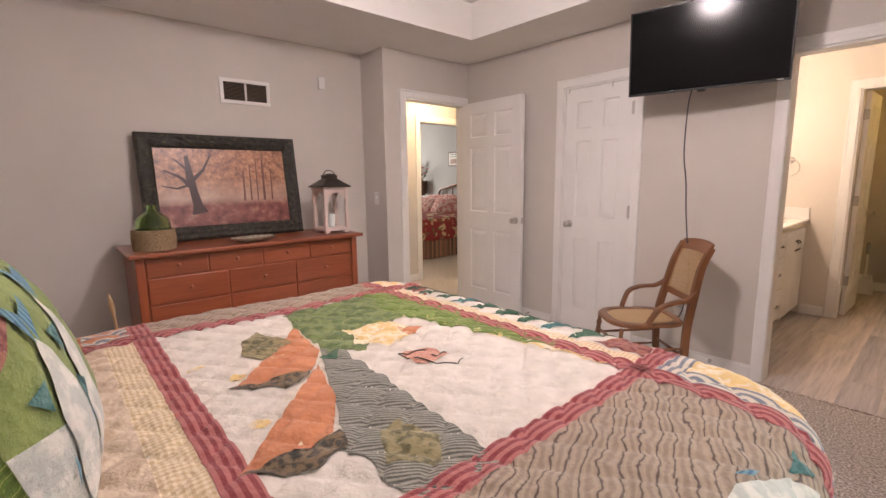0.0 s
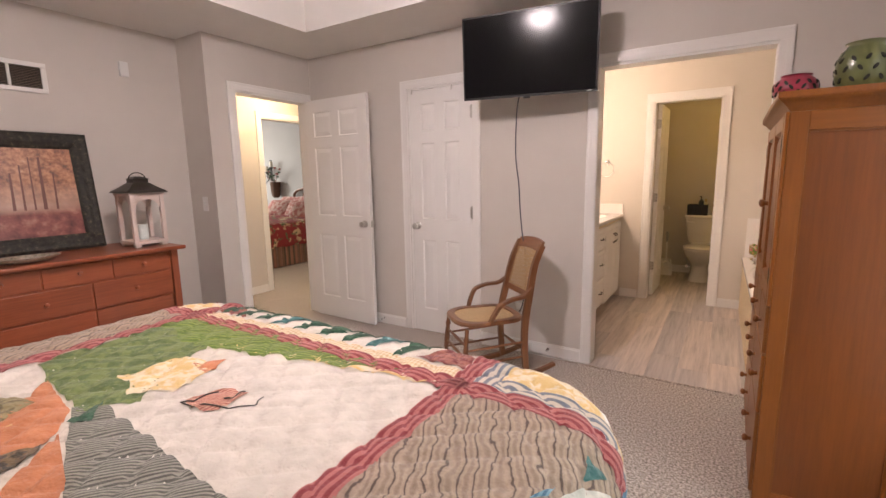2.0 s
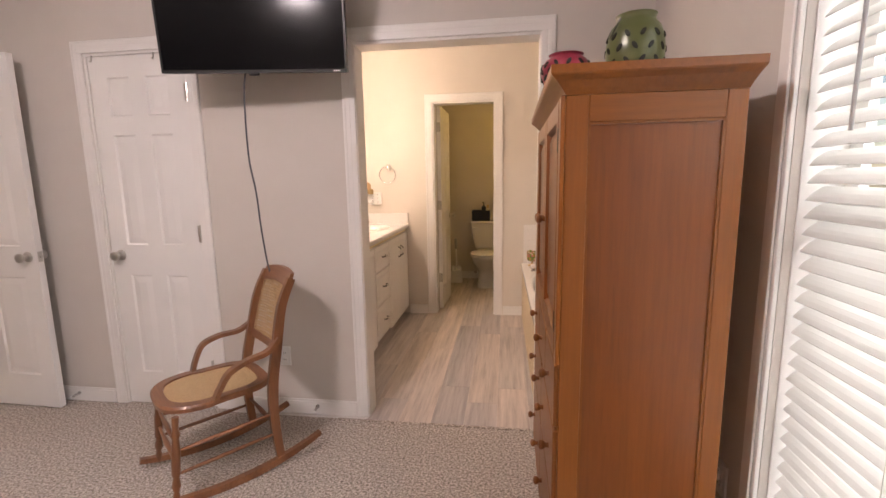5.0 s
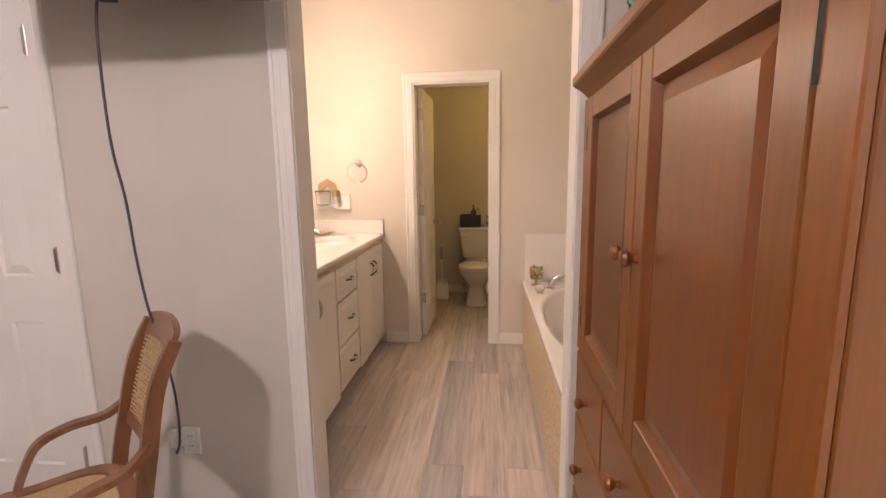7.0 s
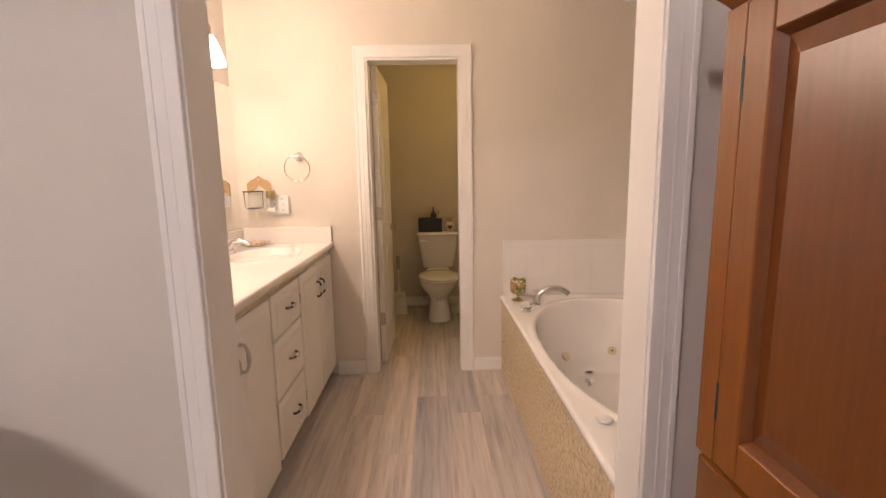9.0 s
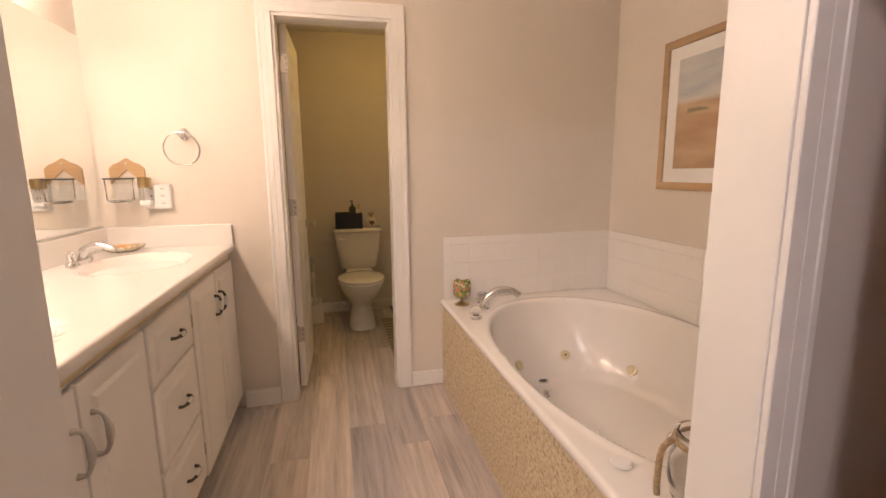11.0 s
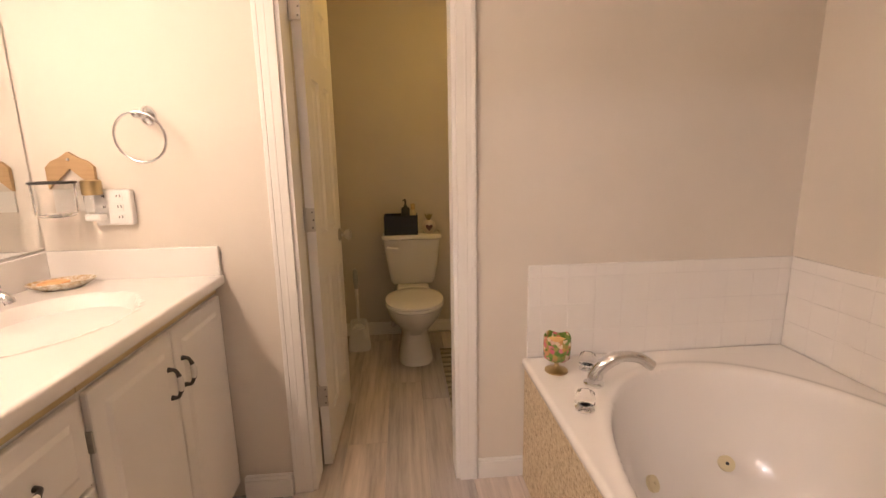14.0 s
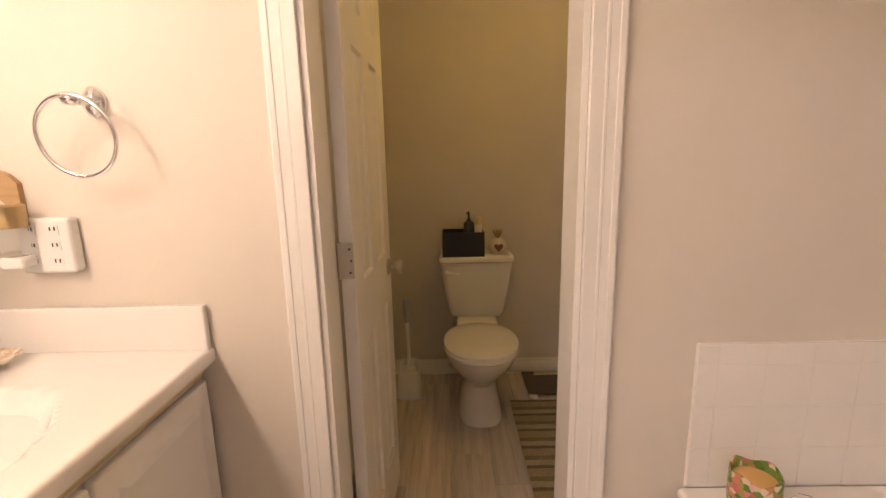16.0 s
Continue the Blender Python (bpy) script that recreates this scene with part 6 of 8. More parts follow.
def toilet():
    cx, yb = 0.632, WCY - 0.012
    ob = thing("toilet", (cx, 3.2, 0), "white two-piece toilet with closed lid", "toilet")

    def oval(w, yf, yk, z, p=2.2, n=28):
        out = []
        for i in range(n):
            a = 2 * math.pi * i / n
            c, s = math.cos(a), math.sin(a)
            mid, half = (yf + yk) / 2, (yk - yf) / 2
            out.append((cx + w * math.copysign(abs(c) ** (2 / p), c), mid + half * math.copysign(abs(s) ** (2 / p), s), z))
        return out
    bm = bmesh.new()
    loft(bm, [oval(0.118, 2.98, 3.50, 0.0, 3), oval(0.115, 2.985, 3.50, 0.02, 3), oval(0.098, 3.02, 3.48, 0.12, 2.6), oval(0.095, 3.03, 3.46, 0.19, 2.4), oval(0.125, 2.98, 3.42, 0.24), oval(0.165, 2.90, 3.38, 0.31), oval(0.18, 2.865, 3.37, 0.36), oval(0.182, 2.86, 3.37, 0.385), oval(0.17, 2.87, 3.36, 0.388)])
    part("bowl", bm, M_PORC, ob, "glazed porcelain bowl and pedestal", smooth=50)
    part("rear_deck", box(cx - 0.115, cx + 0.115, 3.30, 3.54, 0.30, 0.432, 0.02, 3), M_PORC, ob, smooth=50)
    bm = bmesh.new()
    loft(bm, [oval(0.178, 2.852, 3.31, 0.389), oval(0.186, 2.846, 3.312, 0.394), oval(0.186, 2.846, 3.312, 0.406), oval(0.18, 2.85, 3.31, 0.41)])
    part("seat", bm, M_PORC, ob, smooth=50)
    bm = bmesh.new()
    loft(bm, [oval(0.18, 2.850, 3.31, 0.412), oval(0.186, 2.844, 3.313, 0.416), oval(0.185, 2.846, 3.312, 0.428), oval(0.16, 2.87, 3.29, 0.437), oval(0.08, 2.96, 3.2, 0.441)])
    part("lid", bm, M_PORC, ob, "closed white lid", smooth=50)
    bm = bmesh.new()

    def rect(w, y0, z, r=0.03, n=5):
        out = []
        for sx, sy, a0 in ((1, 1, 0), (-1, 1, 90), (-1, -1, 180), (1, -1, 270)):
            for k in range(n):
                a = radians(a0 + 90 * k / (n - 1))
                out.append((cx + sx * (w - r) + r * math.cos(a), (yb - r if sy > 0 else y0 + r) + r * math.sin(a), z))
        return out
    loft(bm, [rect(0.145, 3.40, 0.434), rect(0.158, 3.385, 0.46), rect(0.18, 3.365, 0.60), rect(0.197, 3.35, 0.752), rect(0.197, 3.35, 0.756)])
    part("tank", bm, M_PORC, ob, "tapered porcelain tank", smooth=50)
    bm = bmesh.new()
    loft(bm, [rect(0.20, 3.345, 0.757), rect(0.207, 3.335, 0.764), rect(0.207, 3.335, 0.782), rect(0.20, 3.342, 0.79)])
    part("tank_lid", bm, M_PORC, ob, smooth=50)
    part("flush_lever", tube(bmesh.new(), [(cx - 0.165, 3.345, 0.705), (cx - 0.165, 3.325, 0.705), (cx - 0.13, 3.322, 0.703), (cx - 0.095, 3.325, 0.700)], [0.012, 0.012, 0.009, 0.008], 8), M_WHITE, ob, "white flush lever")
    v = thing("shutoff_valve", (0.50, WCY, 0.1), "chrome water supply valve and hose behind the toilet", "valve")
    part("valve_body", rod(bmesh.new(), (0.48, WCY - B, 0.10), (0.48, WCY - 0.08, 0.10), 0.011), M_CHROME, v)
    part("handle", lathe(bmesh.new(), [(0.02, -0.006), (0.02, 0.006)], seg=12, m=between((0.48, WCY - 0.085, 0.1), (0.48, 3, 0.1))[0]), M_CHROME, v)
    part("hose", tube(bmesh.new(), spline([(0.48, WCY - 0.06, 0.10), (0.47, WCY - 0.06, 0.22), (0.50, WCY - 0.08, 0.36), (0.515, WCY - 0.1, 0.45)], 5), 0.006, 6), M_STEEL, v)


toilet()


def storage_tray():
    x0, x1, y0, y1, z = 0.446, 0.676, 3.355, 3.50, 0.7905
    ob = thing("storage_box", (0.560, 3.43, z), "black open storage box on the toilet tank", "box")
    t = 0.006
    for a in ((x0, x1, y0, y0 + t), (x0, x1, y1 - t, y1), (x0, x0 + t, y0 + t, y1 - t), (x1 - t, x1, y0 + t, y1 - t)):
        part("side", box(*a, z, z + 0.135, 0.0015, 1), M_BLACK, ob)
    part("floor", box(x0 + t, x1 - t, y0 + t, y1 - t, z, z + t), M_BLACK, ob)
    b = thing("pump_bottle", (0.600, 3.43, z + t), "black pump soap bottle standing in the box", "bottle")
    part("body", lathe(bmesh.new(), [(0.027, 0.0), (0.03, 0.005), (0.03, 0.165), (0.024, 0.178), (0.012, 0.182), (0.012, 0.195)], (0.595, 3.43, z + t), 20), paint("black_bottle", (0.02, 0.025, 0.028), 0.3, bump=0), b, smooth=50)
    part("pump", tube(bmesh.new(), [(0.595, 3.43, z + 0.195), (0.595, 3.43, z + 0.232), (0.593, 3.42, z + 0.238), (0.580, 3.39, z + 0.234)], [0.006, 0.006, 0.006, 0.004], 8), M_BLACK, b)
    c = thing("lotion_bottle", (0.645, 3.42, z + t), "cream lotion bottle with tan cap standing in the box", "bottle")
    part("body", lathe(bmesh.new(), [(0.019, 0), (0.021, 0.004), (0.021, 0.15), (0.014, 0.162)], (0.646, 3.42, z + t), 16), paint("cream_bottle", (0.66, 0.58, 0.42), 0.35, bump=0), c, smooth=50)
    part("cap", lathe(bmesh.new(), [(0.015, 0.162), (0.015, 0.20), (0.013, 0.203)], (0.646, 3.42, z + t), 16), paint("tan_cap", (0.55, 0.40, 0.2), 0.4, bump=0), c, smooth=50)


storage_tray()


def pineapple_pot():
    x, y, z = 0.755, 3.43, 0.7905
    ob = thing("heart_ornament", (x, y, z), "small cream ornament with a dark heart and leafy top", "ornament")
    part("body", lathe(bmesh.new(), [(0.028, 0), (0.045, 0.018), (0.05, 0.045), (0.042, 0.072), (0.024, 0.086), (0.02, 0.09)], (x, y, z), 20), paint("cream_ornament", (0.68, 0.60, 0.50), 0.45), ob, smooth=50)
    bm = bmesh.new()
    hpts = [(0, -0.026), (0.022, 0.0), (0.024, 0.012), (0.014, 0.02), (0.0, 0.012), (-0.014, 0.02), (-0.024, 0.012), (-0.022, 0.0)]
    loft(bm, [[(x + a, y - 0.052 - o, z + 0.045 + b) for a, b in hpts] for o in (-0.02, 0.001)])
    part("heart", bm, paint("dark_heart", (0.12, 0.05, 0.04), 0.4), ob, "dark red heart")
    for k in range(9):
        g = 2 * math.pi * k / 9
        bm = bmesh.new()
        rr = 0.018 + 0.016 * (k % 3) / 2
        tube(bm, [(x, y, z + 0.088), (x + rr * 0.6 * math.cos(g), y + rr * 0.6 * math.sin(g), z + 0.115), (x + rr * math.cos(g), y + rr * math.sin(g), z + 0.14)], [0.006, 0.005, 0.0008], 5)
        part("leaf", bm, paint("brass_leaf", (0.30, 0.24, 0.12), 0.5) if k == 0 else bpy.data.materials["brass_leaf"], ob)


pineapple_pot()


def toilet_brush():
    x, y = 0.245, 3.31
    ob = thing("toilet_brush", (x, y, 0), "white toilet brush standing in its holder", "toilet brush")
    bm = bmesh.new()
    rings = []
    for w, d, z in ((0.075, 0.06, 0.002), (0.076, 0.061, 0.02), (0.062, 0.05, 0.16), (0.056, 0.046, 0.205), (0.05, 0.04, 0.21), (0.045, 0.035, 0.16)):
        rings.append([(x + w * math.copysign(abs(math.cos(a)) ** 0.6, math.cos(a)), y + d * math.copysign(abs(math.sin(a)) ** 0.6, math.sin(a)), z - (0.05 if (math.sin(a) < -0.5 and z > 0.19) else 0)) for a in [2 * math.pi * i / 24 for i in range(24)]])
    loft(bm, rings)
    part("holder", bm, M_WHITE, ob, "white plastic holder with scooped front", smooth=50)
    part("brush_head", lathe(bmesh.new(), [(0.02, 0.09), (0.032, 0.11), (0.032, 0.17), (0.015, 0.185)], (x, y, 0), 14), paint("white_bristle", (0.7, 0.7, 0.68), 0.9, bump=0.8, grain=300), ob)
    part("stem", tube(bmesh.new(), [(x, y, 0.18), (x - 0.002, y, 0.36), (x - 0.004, y, 0.44)], [0.010, 0.009, 0.012], 10), M_WHITE, ob)
    part("grip", tube(bmesh.new(), [(x - 0.004, y, 0.44), (x - 0.005, y, 0.50), (x - 0.006, y, 0.56), (x - 0.006, y, 0.575)], [0.013, 0.017, 0.017, 0.008], 12), paint("grey_grip", (0.35, 0.36, 0.38), 0.5), ob, "grey and white grip", smooth=60)


toilet_brush()


def wc_rug():
    ob = thing("striped_rug", (1.03, 2.75, 0), "striped tan and olive woven rug on the plank floor", "rug")
    cols = [(0.20, 0.16, 0.085), (0.34, 0.28, 0.17), (0.14, 0.11, 0.06), (0.42, 0.36, 0.24)]
    ms = [cloth("rug_yarn", c, scaled(c, 0.7), "print", 0.004) for c in cols]
    y = 2.32
    k = 0
    while y < 3.22:
        w = (0.028, 0.05, 0.02, 0.036)[k % 4]
        bm = bmesh.new()
        n = 12
        rows = []
        for i in range(n + 1):
            x = 0.80 + 0.42 * i / n
            rows.append([(x, y, 0.001), (x, y + w - 0.001, 0.001), (x, y + w - 0.003, 0.010 + 0.001 * math.sin(i * 2.1 + k)), (x, y + 0.002, 0.010 + 0.001 * math.sin(i * 1.7 + k))])
        loft(bm, rows)
        part("woven_stripe", bm, ms[k % 4], ob)
        y += w
        k += 1
    sc = thing("bathroom_scale", (1.06, 3.39, 0), "dark glass bathroom scale on the floor", "scale")
    part("platform", box(0.91, 1.20, 3.26, 3.52, 0.018, 0.028, 0.004), paint("smoky_glass", (0.08, 0.065, 0.045), 0.1), sc)
    part("display", box(0.98, 1.13, 3.47, 3.51, 0.0285, 0.030), paint("pale_display", (0.42, 0.38, 0.28), 0.3), sc)
    for px in (0.94, 1.17):
        for py in (3.275, 3.50):
            part("foot", lathe(bmesh.new(), [(0.024, 0.001), (0.026, 0.006), (0.024, 0.0178)], (px, py - (0.012 if py < 3.4 else 0), 0), 14), M_WHITE, sc)


wc_rug()

ROOM[0] = Matrix()

# ---- bed, quilt and pillow ----
CL_CREAM = cloth("cream_cotton", (0.57, 0.52, 0.455), (0.65, 0.595, 0.525))
CL_TAN = cloth("tan_check", (0.52, 0.38, 0.22), (0.72, 0.60, 0.43), "check", 0.026)
CL_BARK = cloth("bark_print", (0.31, 0.24, 0.18), (0.10, 0.072, 0.058), "bark", 0.062, -24)
CL_BURG = cloth("burgundy_stripe", (0.21, 0.03, 0.036), (0.38, 0.13, 0.12), "stripe", 0.038)
CL_BURGY = cloth("burgundy_stripe_turned", (0.21, 0.03, 0.036), (0.38, 0.13, 0.12), "stripe", 0.038, 90)
CL_GREEN = cloth("olive_print", (0.075, 0.115, 0.035), (0.15, 0.19, 0.065), "print", 0.03)
CL_GRASS = cloth("grass_print", (0.11, 0.17, 0.03), (0.30, 0.34, 0.09), "bark", 0.03, 60)
CL_RUST = cloth("rust_cotton", (0.42, 0.15, 0.065), (0.52, 0.21, 0.10))
CL_GREY = cloth("grey_herringbone", (0.085, 0.085, 0.07), (0.26, 0.25, 0.21), "stripe", 0.018, 40)
CL_DARK = cloth("dark_leaf_print", (0.035, 0.03, 0.022), (0.16, 0.11, 0.06), "print", 0.014)
CL_MOSS = cloth("moss_print", (0.10, 0.085, 0.035), (0.24, 0.20, 0.10), "print", 0.02)
CL_GOLD = cloth("gold_floral", (0.72, 0.62, 0.45), (0.66, 0.47, 0.20), "print", 0.03)
CL_SAND = cloth("sand_print", (0.50, 0.37, 0.26), (0.62, 0.50, 0.38), "print", 0.05)
CL_PINE = cloth("pine_green", (0.012, 0.055, 0.03), (0.035, 0.10, 0.055), "print", 0.02)
CL_TEAL = cloth("teal_print", (0.03, 0.12, 0.12), (0.08, 0.19, 0.18), "print", 0.02)
CL_BLUE = cloth("blue_stripe", (0.05, 0.15, 0.24), (0.14, 0.28, 0.36), "stripe", 0.02)
CL_WHITEF = cloth("white_batik", (0.66, 0.64, 0.58), (0.48, 0.50, 0.46), "print", 0.04)
CL_STRIPE = cloth("blue_grey_ticking", (0.16, 0.18, 0.22), (0.55, 0.49, 0.40), "stripe", 0.05)
CL_STRIPEY = cloth("blue_grey_ticking_turned", (0.16, 0.18, 0.22), (0.55, 0.49, 0.40), "stripe", 0.05, 90)
CL_MAROON = cloth("maroon_print", (0.16, 0.035, 0.035), (0.30, 0.12, 0.09), "print", 0.02)

QX0, QX1, QY0, QY1, QTOP = -1.28, 0.67, -4.16, -1.88, 0.778     # mattress edges and height


def quilt_point(u, v, lift=0.0):
    """Lays the flat quilt over the mattress: it rolls over the edges and hangs down."""
    r, corner = 0.13, 0.17
    ix0, ix1, iy1 = QX0 + r + corner, QX1 - r - corner, QY1 - r - corner
    px, py = min(max(u, ix0), ix1), min(v, iy1)
    d = Vector((u - px, v - py, 0))
    dist = d.length
    n = d / dist if dist > 1e-6 else Vector((0, 0, 0))
    e = dist - corner
    if e <= 0:
        p, z, nn = Vector((u, v, 0)), 0.0, Vector((0, 0, 1))
    else:
        a = min(e / r, math.pi / 2)
        p = Vector((px, py, 0)) + n * (corner + r * math.sin(a))
        z = -r * (1 - math.cos(a)) - max(0.0, e - r * math.pi / 2)
        nn = n * math.sin(a) + Vector((0, 0, math.cos(a)))
        if e > r * 1.6:
            w = min(1.0, (e - r * 1.6) / 0.25)
            p += n * 0.018 * w * math.sin((u * 0.8 + v * 1.1) * 17)
    s = 0.086
    q1, q2 = abs(math.sin(math.pi * (u + v * 0.8) / s / 1.28)), abs(math.sin(math.pi * (u * 0.8 - v) / s / 1.28))
    puff = 0.0125 * (1 - math.exp(-5 * min(q1, q2))) + 0.002 * min(q1, q2)
    wr = 0.004 * noise.noise(Vector((u * 14, v * 14, 0))) + 0.012 * noise.noise(Vector((u * 2.1, v * 2.1, 4)))
    sag = -0.02 * max(0, (u - 0.2)) if u > 0.2 else 0
    return p + Vector((0, 0, QTOP + z + sag)) + nn * (puff + wr + lift)


QU, QV, QST = QX0 - 0.52, QY0 + 0.02, 0.010     # weave of the quilt sheet


@functools.lru_cache(maxsize=None)
def sheet_vertex(i, j):
    a = quilt_point(QU + QST * i, QV + QST * j)
    return a, (quilt_point(QU + QST * i, QV + QST * j, 1.0) - a)


def on_sheet(u, v, lift=0.0):
    """A point on the finished quilt sheet, raised along its normal."""
    a, b = (u - QU) / QST + 1e-6, (v - QV) / QST + 1e-6
    i, j = math.floor(a), math.floor(b)
    a, b = a - i, b - j
    p = Vector((0, 0, 0))
    for di, dj, w in ((0, 0, (1 - a) * (1 - b)), (1, 0, a * (1 - b)), (0, 1, (1 - a) * b), (1, 1, a * b)):
        q, n = sheet_vertex(i + di, j + dj)
        p += (q + n * lift) * w
    return p


def clipped(bm, poly, res):
    """A fine grid cut to a convex outline."""
    xs, ys = [p[0] for p in poly], [p[1] for p in poly]
    x0, x1, y0, y1 = min(xs), max(xs), min(ys), max(ys)
    tmp = bmesh.new()
    i0, j0 = math.floor((x0 - QU) / res), math.floor((y0 - QV) / res)
    nx, ny = math.ceil((x1 - QU) / res) - i0, math.ceil((y1 - QV) / res) - j0
    vs = [[tmp.verts.new((QU + res * (i0 + i), QV + res * (j0 + j), 0)) for j in range(ny + 1)] for i in range(nx + 1)]
    for i in range(nx):
        for j in range(ny):
            tmp.faces.new((vs[i][j], vs[i + 1][j], vs[i + 1][j + 1], vs[i][j + 1]))
    area2 = sum(a[0] * b[1] - b[0] * a[1] for a, b in zip(poly, poly[1:] + poly[:1]))
    for a, b in zip(poly, poly[1:] + poly[:1]):
        n = Vector((b[1] - a[1], a[0] - b[0], 0)) * (1 if area2 > 0 else -1)
        bmesh.ops.bisect_plane(tmp, geom=tmp.verts[:] + tmp.edges[:] + tmp.faces[:], plane_co=(a[0], a[1], 0), plane_no=n, clear_outer=True)
    idx = {}
    for v in tmp.verts:
        idx[v] = bm.verts.new(v.co)
    for f in tmp.faces:
        bm.faces.new([idx[v] for v in f.verts])
    tmp.free()


def to_quilt(u, v):
    """Pattern metres to quilt metres: the pieced blocks are a little larger than drawn."""
    return -0.99 + (u + 1.085) * 1.0524, -2.16 + (v + 2.285) * 1.14


def patch(name, polys, mat, parent, label, lift=0.002, mapping=on_sheet, wobble=0.0):
    """Applique piece: outlines in flat quilt metres, laid on the quilt."""
    bm = bmesh.new()
    for poly in polys:
        clipped(bm, [to_quilt(*q) for q in poly] if mapping is on_sheet else list(poly), QST)
    for v in bm.verts:
        u, w = v.co.x, v.co.y
        if wobble:
            u += wobble * noise.noise(Vector((u * 14, w * 14, 7)))
            w += wobble * noise.noise(Vector((u * 14, w * 14, 11)))
        v.co = mapping(u, w, 0.0008 + 0.55 * lift)
    ob = part(name, bm, mat, parent, label, smooth=70)
    return ob


def rect(x0, x1, y0, y1):
    return ((x0, y0), (x1, y0), (x1, y1), (x0, y1))


def bed():
    ob = thing("bed", (-0.43, -3.1, 0), "wide bed base and mattress under the quilt", "bed")
    part("mattress", box(QX0 + 0.04, QX1 - 0.04, QY0, QY1 - 0.04, 0.42, QTOP - 0.03, 0.10, 4), M_NOTE, ob)
    part("box_spring", box(QX0 + 0.05, QX1 - 0.05, QY0, QY1 - 0.05, 0.16, 0.415, 0.03), M_NOTE, ob)
    for x in (QX0 + 0.12, QX1 - 0.12):
        for y in (QY0 + 0.1, QY1 - 0.14):
            part("leg", rod(bmesh.new(), (x, y, 0), (x, y, 0.16), 0.03), M_OAK, ob)
    q = thing("quilt", (-0.43, -3.1, QTOP), "pieced lodge quilt with mountains, pines and fish spread over the bed", "quilt")
    bm = bmesh.new()
    u0, u1, v0, v1, st = QU, QX1 + 0.52, QV, QY1 + 0.52, QST
    nu, nv = int((u1 - u0) / st), int((v1 - v0) / st)
    vs = [[bm.verts.new(sheet_vertex(i, j)[0]) for j in range(nv + 1)] for i in range(nu + 1)]
    for i in range(nu):
        for j in range(nv):
            bm.faces.new((vs[i][j], vs[i + 1][j], vs[i + 1][j + 1], vs[i][j + 1]))
    part("quilt_ground", bm, CL_CREAM, q, "quilted cream cotton ground", smooth=70)
    A, Bx, F, H = -1.085, 0.098, -2.285, -3.145      # seam lines
    w = 0.028
    # border panels
    patch("panel", [rect(Bx, QX1 + 0.10, H, F)], CL_BARK, q, "brown wood-grain print panel")
    patch("panel", [rect(QX0 - 0.25, A, H + 0.01, F)], CL_BARK, q, "brown wood-grain print panel")
    patch("panel", [rect(A, Bx, F, F + 0.068)], CL_TAN, q, "tan checked border strip")
    patch("panel", [rect(A, Bx, H - 0.095, H)], CL_TAN, q, "tan checked border strip")
    patch("panel", [rect(A, Bx, H - 0.34, H - 0.095)], CL_SAND, q, "sand print border panel")
    patch("panel", [rect(QX0 - 0.25, A, H - 0.34, H)], CL_RUST, q, "rust cotton corner block")
    patch("panel", [rect(QX0 - 0.12, A, F, F + 0.12)], CL_GOLD, q, "gold print corner block")
    for k in range(3):
        patch("strip", [rect(QX0 - 0.02 + 0.07 * k, QX0 + 0.02 + 0.07 * k, H - 0.14, H)], CL_STRIPE, q, "blue and grey ticking strip", 0.004)
    patch("strip", [rect(Bx, QX1 + 0.30, F + 0.03, F + 0.075)], CL_STRIPEY, q, "blue and grey ticking strip", 0.003)
    patch("strip", [rect(Bx + 0.03, Bx + 0.085, F + 0.03, F + 0.26)], CL_STRIPE, q, "blue and grey ticking strip", 0.004)
    patch("panel", [rect(Bx + 0.085, QX1 + 0.36, F + 0.075, F + 0.42)], CL_GOLD, q, "cream and gold corner block", 0.0035)
    # burgundy sashes
    for r, mt in ((rect(A - w, A + w, QY0 + 0.05, QY1 + 0.5), CL_BURG), (rect(Bx - w, Bx + w, QY0 + 0.05, QY1 + 0.5), CL_BURG), (rect(QX0 - 0.5, QX1 + 0.5, F - w, F + w), CL_BURGY), (rect(QX0 - 0.5, QX1 + 0.5, H - w, H + w), CL_BURGY)):
        patch("sash", [r], mt, q, "burgundy striped sash", 0.005)
    # foot border: a row of pines on cream with a maroon end piece
    rnd = random.Random(4)
    x = A + 0.10
    k = 0
    while x < Bx - 0.12:
        hgt, base = 0.140 + 0.02 * rnd.random(), F + 0.215
        lean = -0.014
        tri = []
        for j in range(3):
            y0 = base - hgt * 0.27 * j
            wd = 0.074 - 0.016 * j
            tri.append(((x - wd + lean * j, y0), (x + wd + lean * j, y0 + 0.012), (x + lean * (j + 1.5), y0 - hgt * 0.46)))
        patch("pine", tri, (CL_PINE, CL_PINE, CL_PINE, CL_TEAL)[k % 4], q, "pine tree applique", 0.004 + 0.001 * (k % 2))
        x += 0.105 + 0.012 * rnd.random()
        k += 1
    patch("block", [((Bx - 0.20, F + 0.08), (Bx - 0.03, F + 0.08), (Bx - 0.03, F + 0.14), (Bx - 0.12, F + 0.19))], CL_MAROON, q, "maroon print end block", 0.004)
    patch("block", [((A + 0.03, F + 0.08), (A + 0.20, F + 0.08), (A + 0.10, F + 0.15), (A + 0.03, F + 0.14))], CL_MAROON, q, "maroon print end block", 0.004)
    # mountains, trees and a fan in the middle field
    g = 0.0035
    patch("hill", [((A + 0.03, -2.74), (-0.86, -2.76), (-0.60, -2.79), (-0.52, -2.70), (-0.74, -2.42), (A + 0.03, -2.37))], CL_GREEN, q, "olive green hill", g, wobble=0.02)
